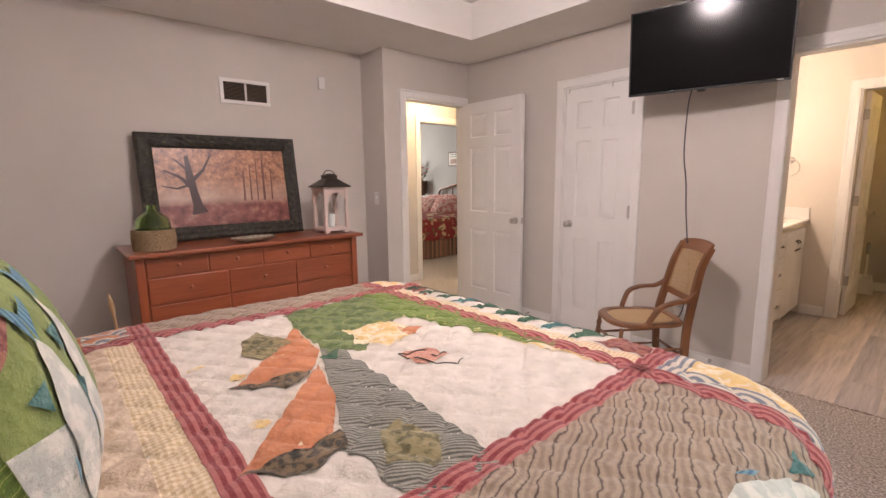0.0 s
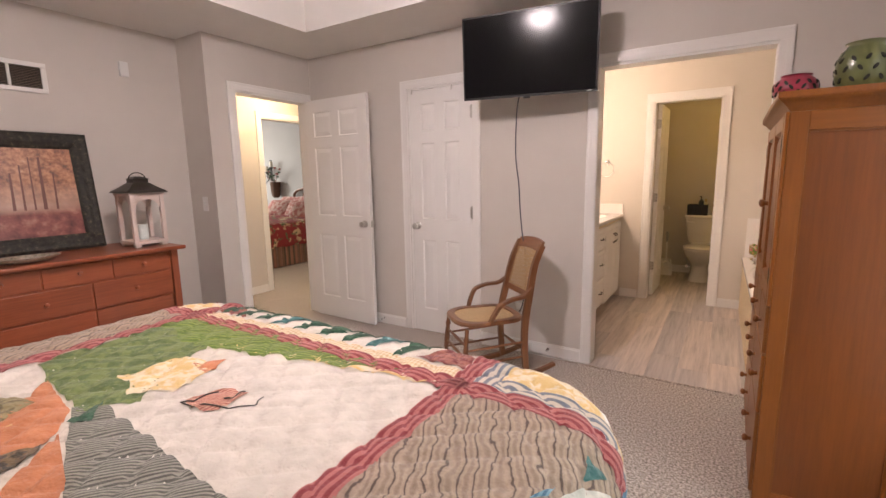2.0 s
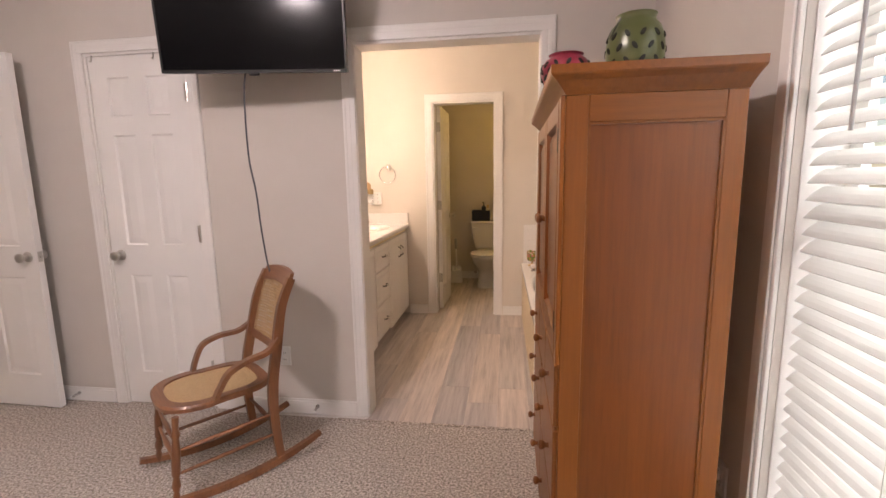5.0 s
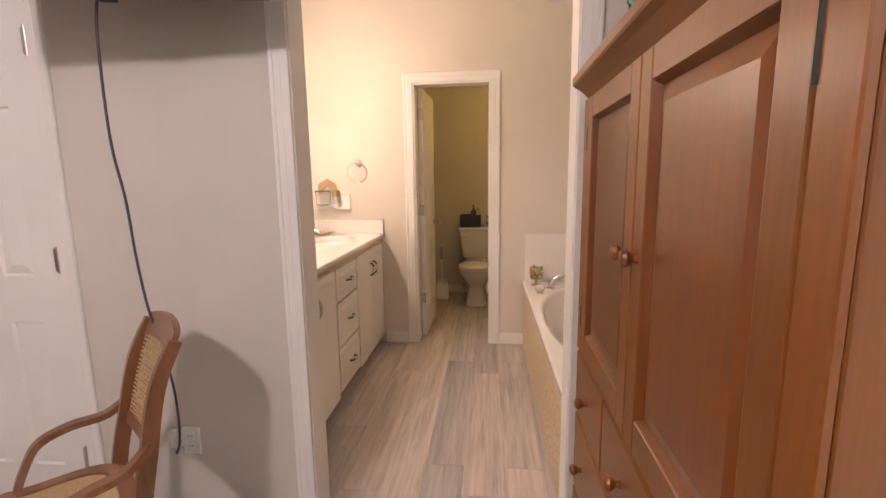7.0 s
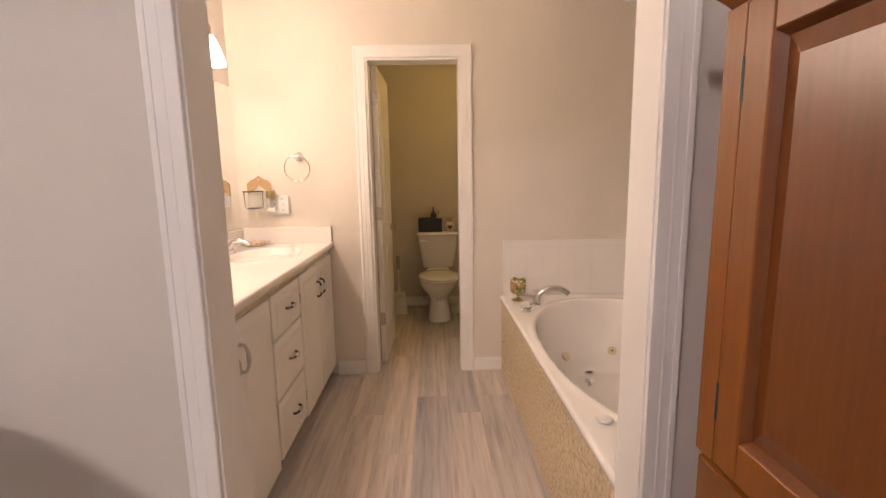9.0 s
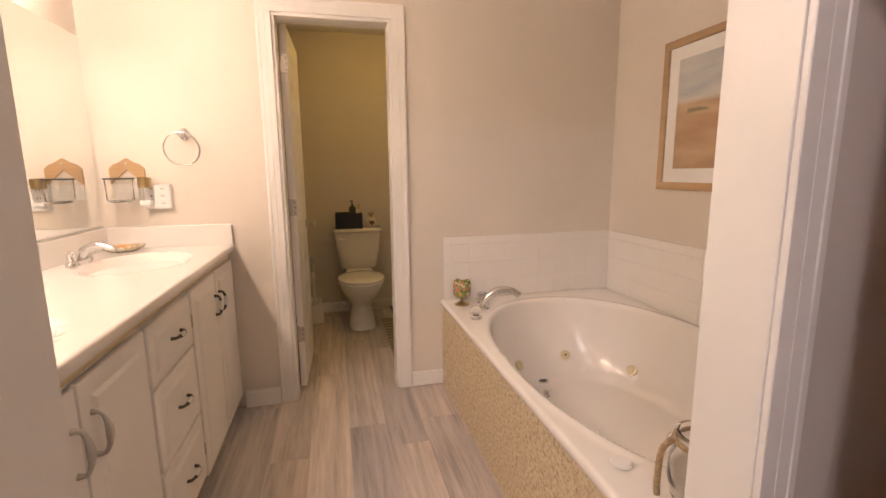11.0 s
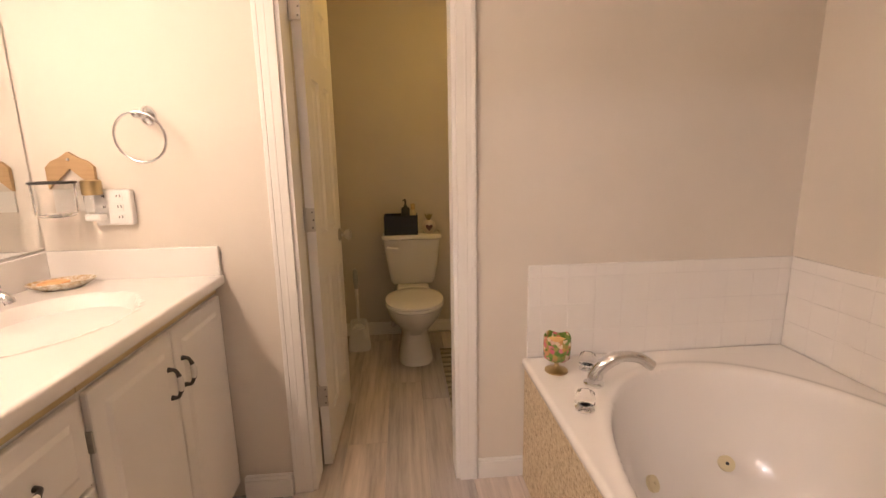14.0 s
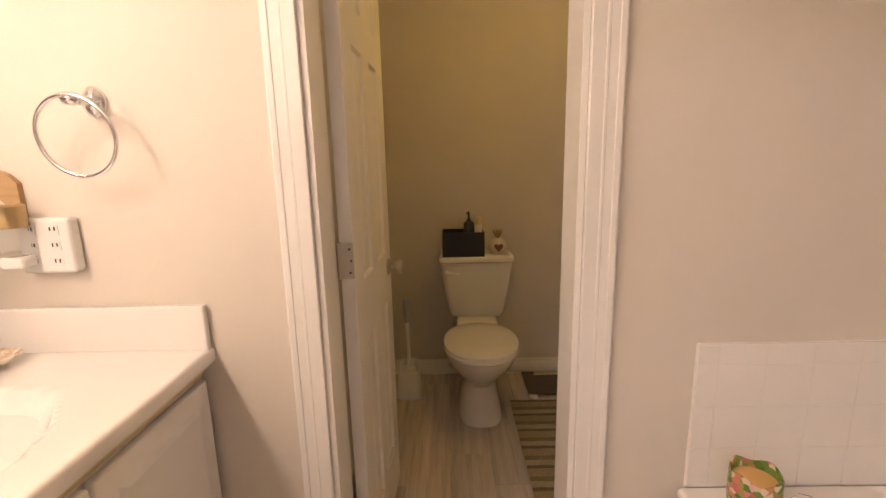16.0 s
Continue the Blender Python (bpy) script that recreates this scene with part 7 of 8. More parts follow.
    patch("meadow", [((A + 0.03, -2.40), (-0.74, -2.45), (-0.20, -2.335), (-0.10, -2.275), (A + 0.03, -2.27))], CL_GRASS, q, "bright green meadow strip", g + 0.001, wobble=0.03)
    patch("gold_edge", [((-0.80, -2.455), (-0.20, -2.345), (0.09, -2.30), (0.09, -2.28), (-0.2, -2.31), (-0.80, -2.42))], CL_GOLD, q, "gold floral edging", g, wobble=0.02)
    patch("cloud", [((-0.74, -2.66), (-0.58, -2.70), (-0.50, -2.62), (-0.55, -2.50), (-0.70, -2.50))], CL_GOLD, q, "gold-edged cloud", g + 0.002, wobble=0.03)
    patch("peak", [((-0.62, -2.53), (-0.52, -2.55), (-0.56, -2.47))], CL_RUST, q, "small rust peak", g + 0.003)
    patch("peak", [((-0.50, -3.05), (-0.88, -2.76), (-0.60, -2.80), (-0.49, -2.87))], CL_RUST, q, "rust mountain peak", g + 0.001)
    patch("peak", [((-0.16, -3.14), (-0.50, -2.85), (-0.30, -2.90), (-0.17, -2.97))], CL_RUST, q, "rust mountain peak", g + 0.002)
    patch("peak_shadow", [((-0.515, -3.06), (-0.49, -2.87), (-0.45, -2.89), (-0.43, -2.96))], CL_DARK, q, "dark print mountain base", g + 0.003, wobble=0.012)
    patch("peak_shadow", [((-0.155, -3.145), (-0.17, -2.955), (-0.12, -2.96), (-0.085, -3.04))], CL_DARK, q, "dark print mountain base", g + 0.004, wobble=0.012)
    patch("ridge", [((-0.62, -2.79), (-0.56, -2.75), (0.11, -2.80), (0.105, -2.97), (-0.12, -2.97), (-0.30, -2.905)),], CL_GREY, q, "grey herringbone ridge", g + 0.0005, wobble=0.012)
    patch("island", [((-0.70, -2.98), (-0.66, -2.92), (-0.76, -2.82), (-0.90, -2.86), (-0.86, -2.93))], CL_MOSS, q, "moss print cloud shape", g + 0.003, wobble=0.02)
    patch("island", [((-0.12, -2.90), (-0.02, -2.95), (0.05, -2.88), (-0.02, -2.83), (-0.12, -2.85))], CL_MOSS, q, "plaid print oval", g + 0.003, wobble=0.01)
    patch("pine", [((-0.56, -2.82), (-0.50, -2.80), (-0.60, -2.74))], CL_PINE, q, "small dark green pine", g + 0.004)
    fan = [(-0.335 + 0.075 * math.cos(a), -2.635 + 0.075 * math.sin(a)) for a in [radians(70 + 22 * i) for i in range(7)]] + [(-0.31, -2.655)]
    patch("fan", [fan], cloth("peach_stripe", (0.62, 0.36, 0.26), (0.36, 0.12, 0.09), "stripe", 0.012, 30), q, "peach striped fan", g + 0.002)
    bm = bmesh.new()
    for a, b in (((-0.40, -2.67), (-0.24, -2.60)), ((-0.24, -2.60), (-0.26, -2.56)), ((-0.40, -2.67), (-0.37, -2.60)), ((-0.33, -2.61), (-0.33, -2.56))):
        tube(bm, [quilt_point(*to_quilt(a[0] + (b[0] - a[0]) * i / 6, a[1] + (b[1] - a[1]) * i / 6), 0.006) for i in range(7)], 0.0018, 5)
    part("stitching", bm, M_PEWTER, q, "dark embroidered outline")
    for i, (x, y) in enumerate(((-0.20, -3.03), (-0.72, -3.08), (-0.58, -3.02), (-0.30, -3.06), (-0.64, -2.90))):
        patch("flower", [[(x + 0.022 * math.cos(k * math.pi / 3), y + 0.022 * math.sin(k * math.pi / 3)) for k in range(6)]], CL_GOLD, q, "small gold flower print", g + 0.001)

    def fish(x, y, ang, s, mapping=on_sheet, parent=q):
        c, sn = math.cos(radians(ang)), math.sin(radians(ang))

        def T(pts):
            return [(x + s * (a * c - b * sn), y + s * (a * sn + b * c)) for a, b in pts]
        patch("fish", [T([(-0.20, 0.0), (-0.14, -0.045), (0.0, -0.065), (0.12, -0.03), (0.15, 0.0), (0.12, 0.02), (0.0, 0.05), (-0.14, 0.035)])], CL_WHITEF, parent, "white batik fish body", 0.0055, mapping)
        patch("fish_back", [T([(-0.20, 0.0), (-0.14, 0.025), (0.0, 0.03), (0.16, 0.0), (0.12, 0.03), (0.0, 0.065), (-0.14, 0.05)][0:1] + [(-0.14, 0.026), (0.0, 0.03), (0.16, 0.0), (0.10, 0.045), (0.0, 0.068), (-0.12, 0.055)])], CL_BLUE, parent, "blue striped fish back", 0.007, mapping)
        patch("fish_tail", [T([(0.14, -0.005), (0.24, -0.06), (0.20, 0.0)]), T([(0.14, 0.005), (0.20, 0.0), (0.25, 0.055)])], CL_BLUE, parent, "blue fish tail", 0.0075, mapping)
        patch("fish_fin", [T([(0.02, 0.06), (0.08, 0.055), (0.06, 0.10)])], CL_TEAL, parent, "teal fish fin", 0.007, mapping)
        patch("fish_fin", [T([(-0.02, -0.06), (0.05, -0.055), (0.03, -0.10)])], CL_TEAL, parent, "teal fish fin", 0.007, mapping)
    fish(0.50, -2.46, 62, 1.0)
    for i in range(5):
        patch("leaf", [[(0.40 + 0.045 * i, F + 0.20 + 0.012 * i), (0.43 + 0.045 * i, F + 0.215), (0.415 + 0.05 * i, F + 0.25)]], (CL_GRASS, CL_BLUE, CL_GREEN)[i % 3], q, "leafy print sprig", 0.006)
    patch("flower", [[(0.46 + 0.025 * math.cos(k), F + 0.25 + 0.02 * math.sin(k)) for k in range(6)]], CL_RUST, q, "red flower print", 0.007)

    # standing pillow sham near the headboard
    m = Matrix.Translation((-0.30, -3.475, QTOP + 0.20)) @ pose(0, 0, 0, 72, 0, 180)
    pl = thing("pillow_sham", None, "plump pillow in a quilted green sham with fish", "pillow", m=m)

    def pillow_point(u, v, lift=0.0):
        W, Hh, T = 0.36, 0.24, 0.15
        a, b = min(1, abs(u / W)), min(1, abs(v / Hh))
        t = T * ((1 - a ** 2.6) * (1 - b ** 2.6)) ** 0.5
        t += 0.006 * noise.noise(Vector((u * 12, v * 12, 3)))
        return Vector((u, v, t + lift))
    for sgn in (1, -1):
        bm = bmesh.new()
        n, k = 56, 44
        vs = [[None] * (k + 1) for _ in range(n + 1)]
        for i in range(n + 1):
            for j in range(k + 1):
                p = pillow_point(-0.36 + 0.72 * i / n, -0.24 + 0.48 * j / k)
                vs[i][j] = bm.verts.new((p.x, p.y, sgn * p.z))
        for i in range(n):
            for j in range(k):
                bm.faces.new((vs[i][j], vs[i + 1][j], vs[i + 1][j + 1], vs[i][j + 1]))
        part("sham_face" if sgn > 0 else "sham_back", bm, CL_GRASS if sgn > 0 else CL_CREAM, pl, local=True, smooth=70)
    world_pt = lambda u, v, lift=0.0: m @ pillow_point(u, v, lift)
    plain = cloth("leaf_green_cotton", (0.15, 0.20, 0.05), (0.22, 0.27, 0.08))
    patch("field", [rect(-0.34, 0.34, -0.225, 0.225)], plain, pl, "leaf green field", 0.003, world_pt)
    patch("edge_block", [((-0.10, -0.22), (-0.34, -0.22), (-0.34, -0.02), (-0.24, -0.05))], CL_WHITEF, pl, "white batik block", 0.005, world_pt)
    patch("edge_block", [((-0.22, 0.12), (-0.345, 0.05), (-0.345, 0.2), (-0.24, 0.22))], CL_MAROON, pl, "maroon print block", 0.005, world_pt)
    fish(-0.10, -0.02, 65, 0.95, lambda u, v, lift=0.0: world_pt(u, v, lift + 0.002), pl)
    fish(-0.23, -0.04, 80, 0.8, lambda u, v, lift=0.0: world_pt(u, v, lift + 0.004), pl)


bed()


def evergreen_basket():
    """A basket of artificial pine sprigs and berries by the door."""
    x, y = -2.33, -1.24
    ob = thing("evergreen_arrangement", (x, y, 0), "pine sprigs and red berries in a tall wicker basket", "plant")
    part("basket", lathe(bmesh.new(), [(0.10, 0.0), (0.13, 0.02), (0.15, 0.28), (0.155, 0.30), (0.145, 0.30), (0.14, 0.26)], (x, y, 0), 20), M_WICKER, ob, smooth=50)
    rnd = random.Random(9)
    for i in range(30):
        g, up, ln = rnd.uniform(0, 2 * math.pi), rnd.uniform(0.15, 1.0), rnd.uniform(0.18, 0.34)
        if math.cos(g) < -0.4:
            ln *= 0.7
        d = Vector((math.cos(g), math.sin(g), up)).normalized()
        p0 = Vector((x, y, 0.27)) + Vector((0.07 * math.cos(g), 0.07 * math.sin(g), 0))
        pts = [p0 + d * ln * t + Vector((0, 0, -0.10 * t * t * ln / 0.3)) for t in (0, 0.25, 0.5, 0.75, 1)]
        bm = bmesh.new()
        tube(bm, pts, [0.003, 0.003, 0.002, 0.002, 0.001], 5)
        for k in range(46):
            t = rnd.uniform(0.2, 1)
            s = pts[0].lerp(pts[-1], t) + Vector((0, 0, 0.02 * math.sin(math.pi * t)))
            nd = (d + 0.9 * Vector((rnd.uniform(-1, 1), rnd.uniform(-1, 1), rnd.uniform(-0.6, 1)))).normalized()
            e = s + nd * rnd.uniform(0.03, 0.055)
            sd = nd.cross(Vector((0.3, 0.2, 1))).normalized() * 0.0016
            a, b, c = bm.verts.new(s - sd), bm.verts.new(s + sd), bm.verts.new(e)
            bm.faces.new((a, b, c))
        part("sprig", bm, M_LEAF, ob, "")
    for i in range(14):
        g = rnd.uniform(0, 2 * math.pi)
        r = rnd.uniform(0.05, 0.17)
        c = (x + r * math.cos(g), y + r * math.sin(g), rnd.uniform(0.30, 0.42))
        bm = bmesh.new()
        lathe(bm, [(0.001, -0.009), (0.007, -0.006), (0.010, 0), (0.007, 0.006), (0.001, 0.009)], c, 8)
        part("berry", bm, M_BERRY, ob, "", smooth=80)


evergreen_basket()
bm = tube(bmesh.new(), spline([(-1.80, -3.145, 0.0), (-1.795, -3.14, 0.40), (-1.80, -3.15, 0.66), (-1.81, -3.16, 0.80)], 5), [0.006] * 12 + [0.012, 0.010, 0.006, 0.002], 8)
solid("dried_stalk", bm, M_TANWOOD, "thin dried brown stalk beyond the bed", "stalk", smooth=60)

# ---- guest room seen through the hall ----


def guest_bed():
    x0, x1, y0, y1 = -7.2, -5.12, 1.22, 3.15
    ob = thing("guest_bed", ((x0 + x1) / 2, (y0 + y1) / 2, 0), "bed with red floral spread and plaid skirt", "bed")
    bm = bmesh.new()
    n, k = 40, 40
    vs = []
    for i in range(n + 1):
        row = []
        for j in range(k + 1):
            x, y = x0 + (x1 + 0.03 - x0) * i / n, y0 - 0.03 + (y1 - y0 + 0.06) * j / k
            e = min(x1 + 0.03 - x, y - y0 + 0.03, y1 + 0.03 - y)
            z = 0.67 - 0.09 * max(0, 1 - e / 0.08) ** 2 + 0.012 * noise.noise(Vector((x * 4, y * 4, 0)))
            row.append(bm.verts.new((x, y, z)))
        vs.append(row)
    for i in range(n):
        for j in range(k):
            bm.faces.new((vs[i][j], vs[i + 1][j], vs[i + 1][j + 1], vs[i][j + 1]))
    edge = [vs[i][0] for i in range(n + 1)] + [vs[n][j] for j in range(1, k + 1)] + [vs[i][k] for i in range(n - 1, -1, -1)]
    low = [bm.verts.new((v.co.x, v.co.y, 0.32 + 0.008 * math.sin(i))) for i, v in enumerate(edge)]
    for i in range(len(edge) - 1):
        bm.faces.new((edge[i], edge[i + 1], low[i + 1], low[i]))
    m, nt, bs = nodes_of("red_floral_spread")
    v = coords(nt)
    f1 = ramp_of(nt, noise_of(nt, v, 7, 2), [(0.54, (0.22, 0.025, 0.025)), (0.60, (0.50, 0.36, 0.20))])
    f2 = ramp_of(nt, noise_of(nt, v, 13, 3), [(0.58, (0, 0, 0)), (0.63, (1, 1, 1))])
    nt.links.new(mixed(nt, f2, f1, (0.10, 0.11, 0.05)), bs.inputs["Base Color"])
    bs.inputs["Roughness"].default_value = 0.95
    part("spread", bm, m, ob, "red floral bedspread", smooth=60)
    bm = bmesh.new()
    pts = []
    for i in range(121):
        t = i / 120
        w = 0.014 * math.sin(i * 1.6)
        pts.append((x1 + w, y0 + (y1 - y0) * t))
    rows = [[bm.verts.new((a, b, z)) for a, b in pts] for z in (0.01, 0.34)]
    for i in range(120):
        bm.faces.new((rows[0][i], rows[0][i + 1], rows[1][i + 1], rows[1][i]))
    side = [[bm.verts.new((x0 + (x1 - x0) * i / 100, y1 + 0.014 * math.sin(i * 1.6), z)) for i in range(101)] for z in (0.01, 0.34)]
    for i in range(100):
        bm.faces.new((side[0][i], side[0][i + 1], side[1][i + 1], side[1][i]))
    part("skirt", bm, cloth("plaid_skirt", (0.05, 0.055, 0.03), (0.34, 0.16, 0.10), "plaid", 0.2), ob, "gathered green and red plaid skirt", smooth=60)
    hb = part("headboard", tube(bmesh.new(), spline([(x0 - 0.05, y0 - 0.02, 0.0), (x0 - 0.05, y0 - 0.02, 0.95), (x0 - 0.05, y0 + 0.3, 1.14), (x0 - 0.05, (y0 + y1) / 2, 1.22), (x0 - 0.05, y1 - 0.3, 1.14), (x0 - 0.05, y1 + 0.02, 0.95), (x0 - 0.05, y1 + 0.02, 0.0)], 6), 0.03, 10), M_OAK, ob, "arched brown wooden headboard", smooth=60)
    for i in range(11):
        y = y0 + 0.1 + (y1 - y0 - 0.2) * i / 10
        top = 1.22 - 0.22 * (abs(y - (y0 + y1) / 2) / 0.8) ** 2
        part("spindle", rod(bmesh.new(), (x0 - 0.05, y, 0.5), (x0 - 0.05, y, top), 0.011, seg=8), M_OAK, hb)
    fl = cloth("pink_floral", (0.62, 0.44, 0.38), (0.44, 0.16, 0.14), "print", 0.06)
    cr = cloth("cream_pillowcase", (0.68, 0.60, 0.50), (0.74, 0.66, 0.56))
    for x, y, z, s, rz, mt in ((-6.85, 1.95, 0.80, 1.0, 0, fl), (-6.85, 2.72, 0.80, 1.0, 0, fl), (-6.62, 2.1, 0.78, 0.85, 12, fl), (-6.60, 2.75, 0.78, 0.85, -12, cr), (-6.42, 2.42, 0.76, 0.7, 30, fl), (-6.75, 1.75, 0.76, 0.75, -20, cr), (-6.85, 1.5, 0.80, 0.95, 0, fl), (-6.6, 1.52, 0.78, 0.8, 8, fl)):
        pm = Matrix.Translation((x, y, z)) @ pose(0, 0, 0, 0, 50, rz)
        bm = bmesh.new()
        a, b = 14, 14
        for sg in (1, -1):
            g = [[bm.verts.new(pm @ Vector((0.25 * s * (2 * i / a - 1), 0.34 * s * (2 * j / b - 1), sg * 0.10 * s * (max(0, (1 - abs(2 * i / a - 1) ** 2.5) * (1 - abs(2 * j / b - 1) ** 2.5))) ** 0.5))) for j in range(b + 1)] for i in range(a + 1)]
            for i in range(a):
                for j in range(b):
                    bm.faces.new((g[i][j], g[i + 1][j], g[i + 1][j + 1], g[i][j + 1]))
        solid("guest_pillow", bm, mt, "pink floral pillow piled on the guest bed" if mt is fl else "cream pillow piled on the guest bed", "pillow", group="guest bed pillows", smooth=70)


ROOM[0] = Matrix.Translation((-5.67, 2.15, 0)) @ Matrix.Rotation(radians(-90), 4, "Z") @ Matrix.Translation((6.16, -2.35, 0))
guest_bed()


def guest_wall_things():
    gx = -7.3495
    ob = thing("guest_picture", (gx, 4.350, 1.72), "small framed print with red border on the wall", "picture")
    part("frame", box(gx, gx + 0.02, 4.220, 4.560, 1.58, 1.88, 0.004), paint("dark_red_frame", (0.10, 0.03, 0.025), 0.4), ob)
    p = part("print", box(gx + 0.0202, gx + 0.023, 4.245, 4.535, 1.605, 1.855), M_NOTE, ob)
    for z, a, b in ((1.82, 4.300, 4.480), (1.77, 4.280, 4.500)):
        part("text_bar", box(gx + 0.0232, gx + 0.0245, a, b, z, z + 0.014), M_PEWTER, p)
    part("printed_scene", box(gx + 0.0232, gx + 0.0245, 4.290, 4.490, 1.63, 1.73), paint("muted_print", (0.42, 0.30, 0.25), 0.7, vary=0.3), p)
    sc = thing("candle_sconce", (gx, 3.20, 1.55), "black iron wall sconce with candles and dried flowers", "sconce")
    part("backplate", box(gx, gx + 0.015, 3.17, 3.23, 1.30, 1.75, 0.004), M_BLACK, sc)
    for i, (dy, z) in enumerate(((-0.18, 1.36), (0.0, 1.48), (0.16, 1.58))):
        part("arm", tube(bmesh.new(), spline([(gx + 0.01, 3.20, 1.42), (gx + 0.10, 3.20 + dy * 0.6, z - 0.12), (gx + 0.12, 3.20 + dy, z - 0.02)], 5), 0.010, 6), M_BLACK, sc)
        part("candle_cup", lathe(bmesh.new(), [(0.015, -0.02), (0.05, 0.0), (0.05, 0.012)], (gx + 0.12, 3.20 + dy, z), 12), M_BLACK, sc)
        part("candle", lathe(bmesh.new(), [(0.032, 0.012), (0.032, 0.13), (0.01, 0.135)], (gx + 0.12, 3.20 + dy, z), 12), paint("cream_candle", (0.62, 0.56, 0.46), 0.5) if i == 0 else bpy.data.materials["cream_candle"], sc)
    fl = thing("dried_flowers", (gx + 0.1, 3.45, 1.2), "dried flowers in a tall brown wall basket", "dried flowers")
    part("basket", lathe(bmesh.new(), [(0.05, 0.95), (0.09, 1.0), (0.11, 1.28), (0.10, 1.28)], (gx + 0.12, 3.45, 0), 14), paint("brown_basket", (0.10, 0.05, 0.03), 0.8, bump=0.8), fl)
    rnd = random.Random(5)
    for i in range(16):
        d = Vector((rnd.uniform(0, 0.5), rnd.uniform(-1, 1), rnd.uniform(0.6, 1.6))).normalized()
        p0 = Vector((gx + 0.12, 3.45, 1.25))
        p1 = p0 + d * rnd.uniform(0.15, 0.36)
        bm = bmesh.new()
        tube(bm, [p0, p0.lerp(p1, 0.6), p1], [0.004, 0.003, 0.002], 5)
        lathe(bm, [(0.002, -0.02), (0.028, -0.008), (0.03, 0.008), (0.004, 0.02)], p1, 7)
        part("stem", bm, M_LEAF if i % 3 else paint("faded_rose", (0.28, 0.08, 0.07), 0.8), fl)


ROOM[0] = Matrix.Translation((-10.75, -4.05, 0)) @ Matrix.Rotation(radians(-90), 4, "Z")
guest_wall_things()
ROOM[0] = Matrix()

# ---- garden glimpsed through the blind ----


def garden_tree(x, y, h, seed):
    rnd = random.Random(seed)
    ob = thing("garden_tree", (x, y, -0.6), "leafy green tree on the lawn", "tree", group="garden trees")
    part("trunk", turned(bmesh.new(), (x, y, -0.6), (x + 0.2, y, -0.6 + h * 0.6), [(0, 0.16), (0.1, 0.11), (0.6, 0.08), (1, 0.03)], 9), M_BARK, ob)
    verts, faces = [], []
    for i in range(2600):
        c = Vector((rnd.gauss(0, 1), rnd.gauss(0, 1), rnd.gauss(0, 1)))
        c = c.normalized() * (rnd.random() ** 0.45)
        lump = 1 + 0.35 * noise.noise(c * 2.3 + Vector((seed, 0, 0)))
        p = Vector((x, y, -0.6 + h * 0.66)) + Vector((c.x * h * 0.34, c.y * h * 0.34, c.z * h * 0.36)) * lump
        a = Vector((rnd.uniform(-1, 1), rnd.uniform(-1, 1), rnd.uniform(-1, 1))).normalized() * 0.11
        b = a.orthogonal().normalized() * 0.06
        k = len(verts)
        verts += [p - a, p + b, p + a, p - b]
        faces.append((k, k + 1, k + 2, k + 3))
    me = bpy.data.meshes.new("crown")
    me.from_pydata([tuple(v) for v in verts], [], faces)
    me.materials.append(bpy.data.materials.get("tree_leaf") or paint("tree_leaf", (0.06, 0.11, 0.03), 0.6, bump=0, vary=0.3))
    cr = new("crown", me)
    cr.parent = ob
    cr.matrix_parent_inverse = PLACE[ob.name].inverted()


garden_tree(9.0, 3.2, 6.0, 1)
garden_tree(12.0, -0.5, 6.5, 2)
garden_tree(8.0, -5.0, 5.5, 3)
garden_tree(14.0, 7.5, 7.0, 4)

# ---- laid pieces: vinyl planks and tub wall tiles ----
ROOM[0] = BATH_ORIGIN
tub_wall = struct("tile_backing", bx(box(1.046, BX1 - 0.0005, FAR - 0.006, FAR - 0.0005, 0.50, 0.893), BX1 - 0.006, BX1 - 0.0005, 0.075, FAR - 0.0065, 0.50, 0.893), M_GROUT, "pale grout bed behind the tub tiles", "tile wall")
ROOM[0] = Matrix()
tile_cache = {}


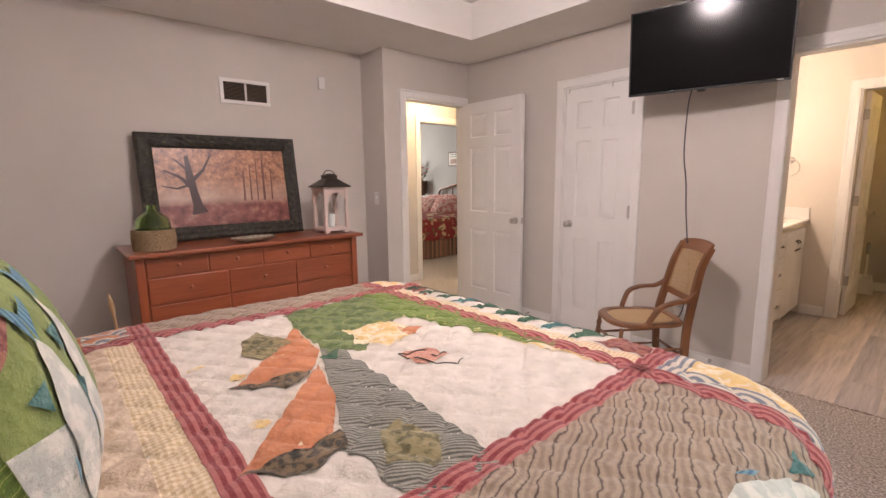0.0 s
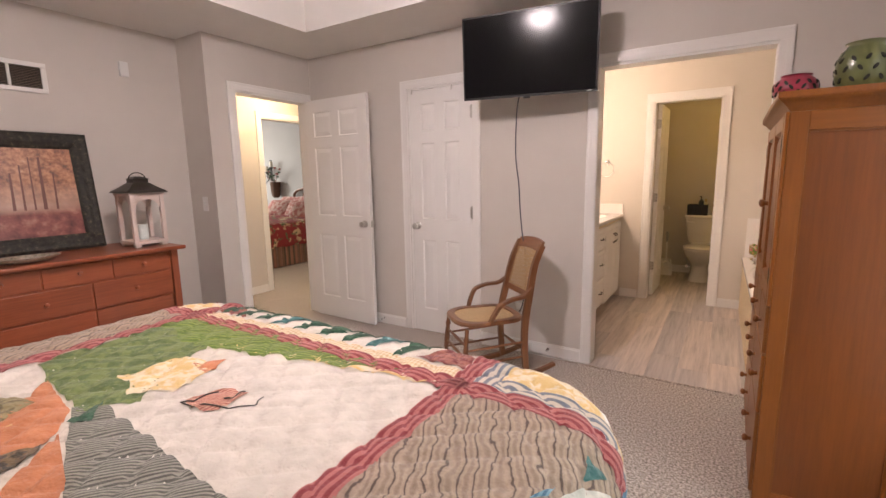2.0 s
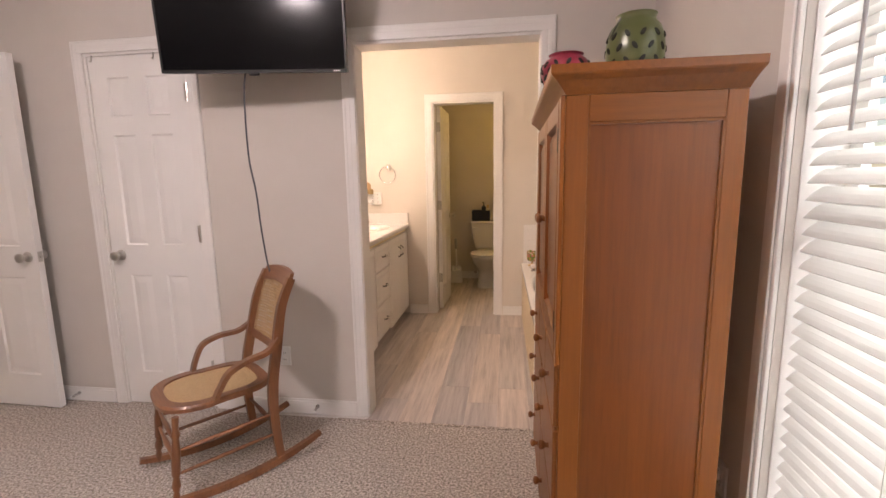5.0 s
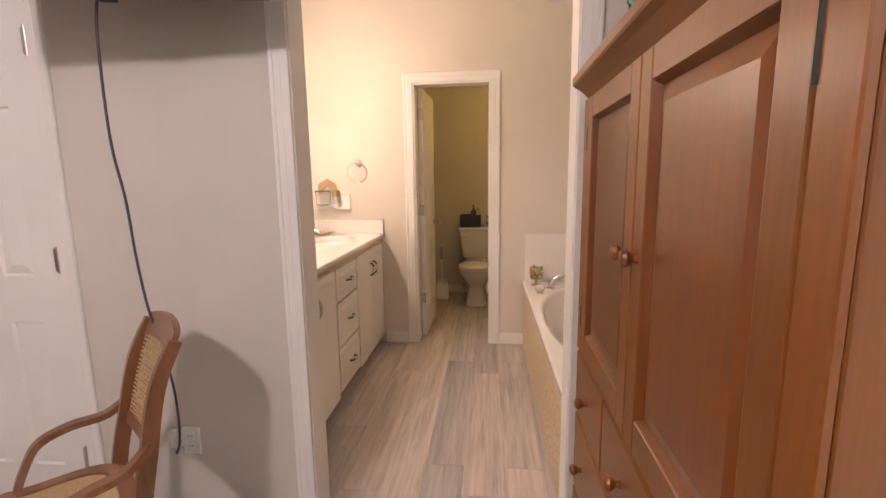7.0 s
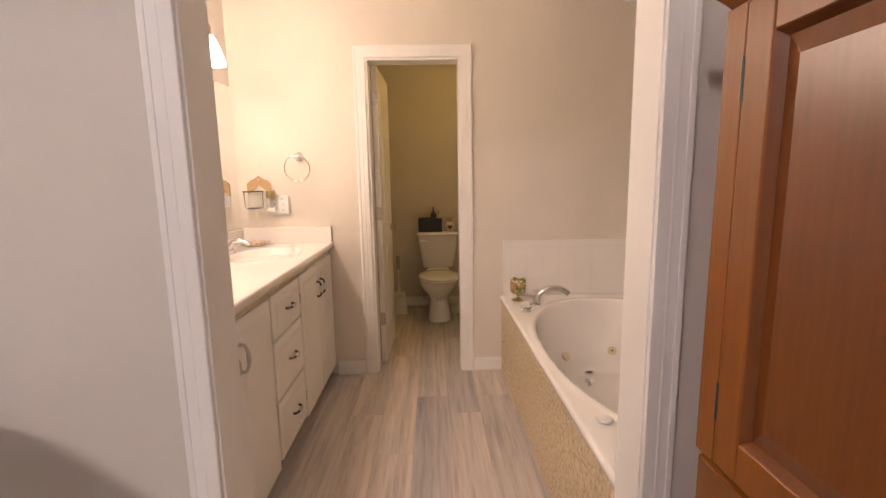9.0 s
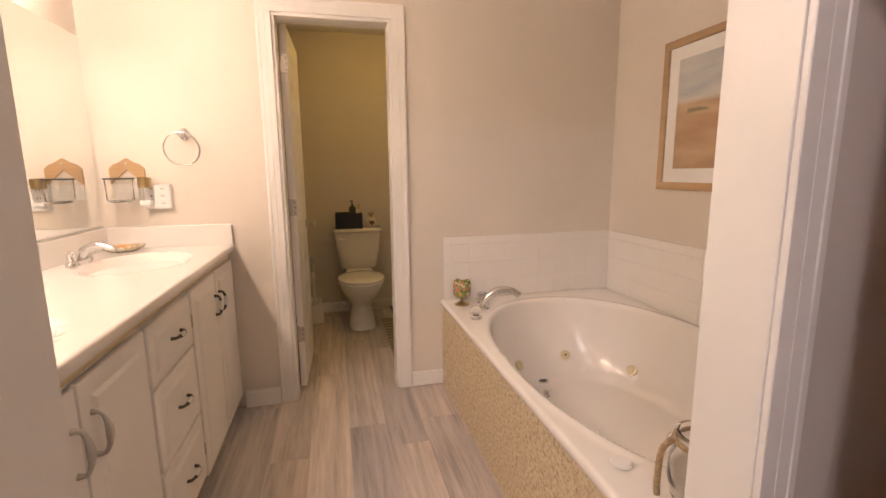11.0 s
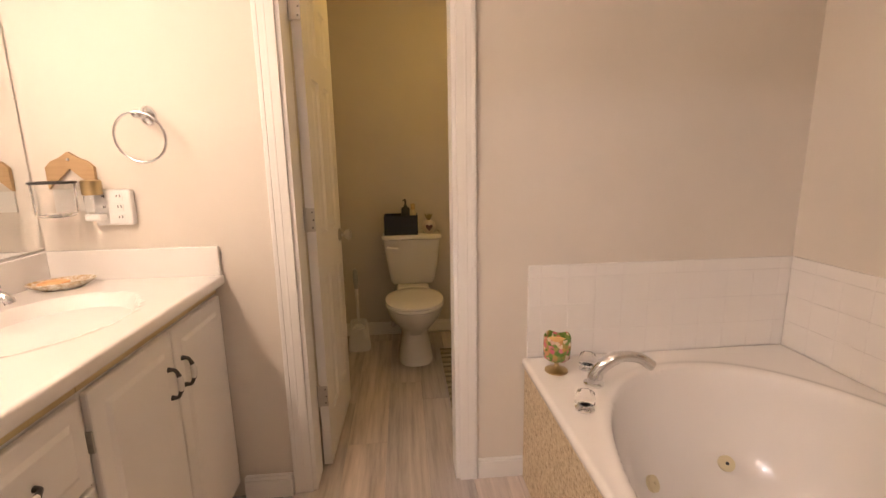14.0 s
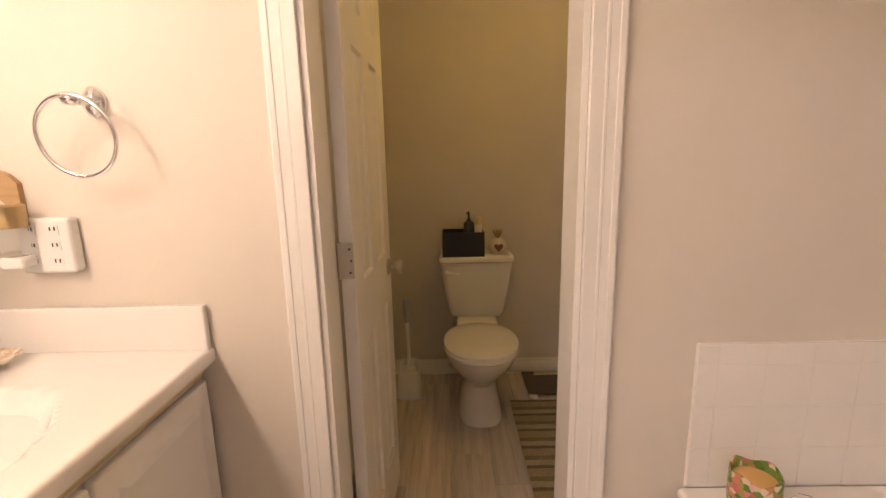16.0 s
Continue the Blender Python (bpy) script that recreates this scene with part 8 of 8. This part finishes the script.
def tile(a0, a1, z0, z1, wall):
    key = (round(a1 - a0, 4), round(z1 - z0, 4), wall)
    if key not in tile_cache:
        w, h = a1 - a0, z1 - z0
        bm = bmesh.new()
        if wall == "n":
            loft(bm, [[(k, -d, k), (w - k, -d, k), (w - k, -d, h - k), (k, -d, h - k)] for k, d in ((0, 0), (0, 0.005), (0.0005, 0.0056))])
        else:
            loft(bm, [[(-d, k, k), (-d, w - k, k), (-d, w - k, h - k), (-d, k, h - k)] for k, d in ((0, 0), (0, 0.005), (0.0005, 0.0056))])
        tile_cache[key] = finish(bm, "tile", M_TILE)
    ob = new("tile", tile_cache[key])
    ob.parent = tub_wall
    ob.location = BATH_ORIGIN @ Vector((a0, FAR - 0.006, z0) if wall == "n" else (BX1 - 0.006, a0, z0))


TS, GAP = 0.108, 0.0004
rows = [(0.525, 0.6292), (0.6297, 0.7370), (0.7375, 0.8450), (0.8455, 0.893)]
for z0, z1 in rows:
    tile(1.046, 1.094, z0, z1, "n")
    x = 1.094 + GAP
    while x < BX1 - 0.02:
        tile(x, min(x + TS - GAP, BX1 - 0.008), z0, z1, "n")
        x += TS
    y = 0.077
    while y < FAR - 0.02:
        tile(y, min(y + TS - GAP, FAR - 0.014), z0, z1, "e")
        y += TS

plank_floor = struct("floor_planks", box(BX0, BX1, 0.0, WCY + 0.1, -0.0059, -0.0052), M_GROUT, "grey-brown wood-look vinyl plank floor", "plank floor")
plank_cache = {}


def plank(x0, x1, y0, y1):
    key = (round(x1 - x0, 3), round(y1 - y0, 3))
    if key not in plank_cache:
        w, h = x1 - x0, y1 - y0
        bm = bmesh.new()
        loft(bm, [[(k, k, z), (w - k, k, z), (w - k, h - k, z), (k, h - k, z)] for k, z in ((0, -0.005), (0, -0.001), (0.0012, 0.0))])
        plank_cache[key] = finish(bm, "plank", M_VINYL)
    ob = new("plank", plank_cache[key])
    ob.parent = plank_floor
    ob.location = (x0, y0, 0)


PW, PL = 0.182, 1.22
rnd = random.Random(12)
x = BX0
i = 0
while x < BX1:
    y = -0.045 - rnd.choice((0.1, 0.45, 0.75, 0.95))
    while y < WCY + 0.06:
        for lo, hi in ((-0.045 if x > -0.1 and x < 1.0 else 0.0, WCY + 0.06),):
            a, b = max(y, lo), min(y + PL - 0.0008, hi)
            if b - a > 0.03:
                plank(x, min(x + PW - 0.0008, BX1), a, b)
        y += PL
    x += PW
    i += 1
struct("floor_transition", box(-0.09, 1.04, -0.058, -0.040, 0.0, 0.006, 0.003), M_CARPET, "tucked carpet edge at the bathroom threshold", "carpet edge")
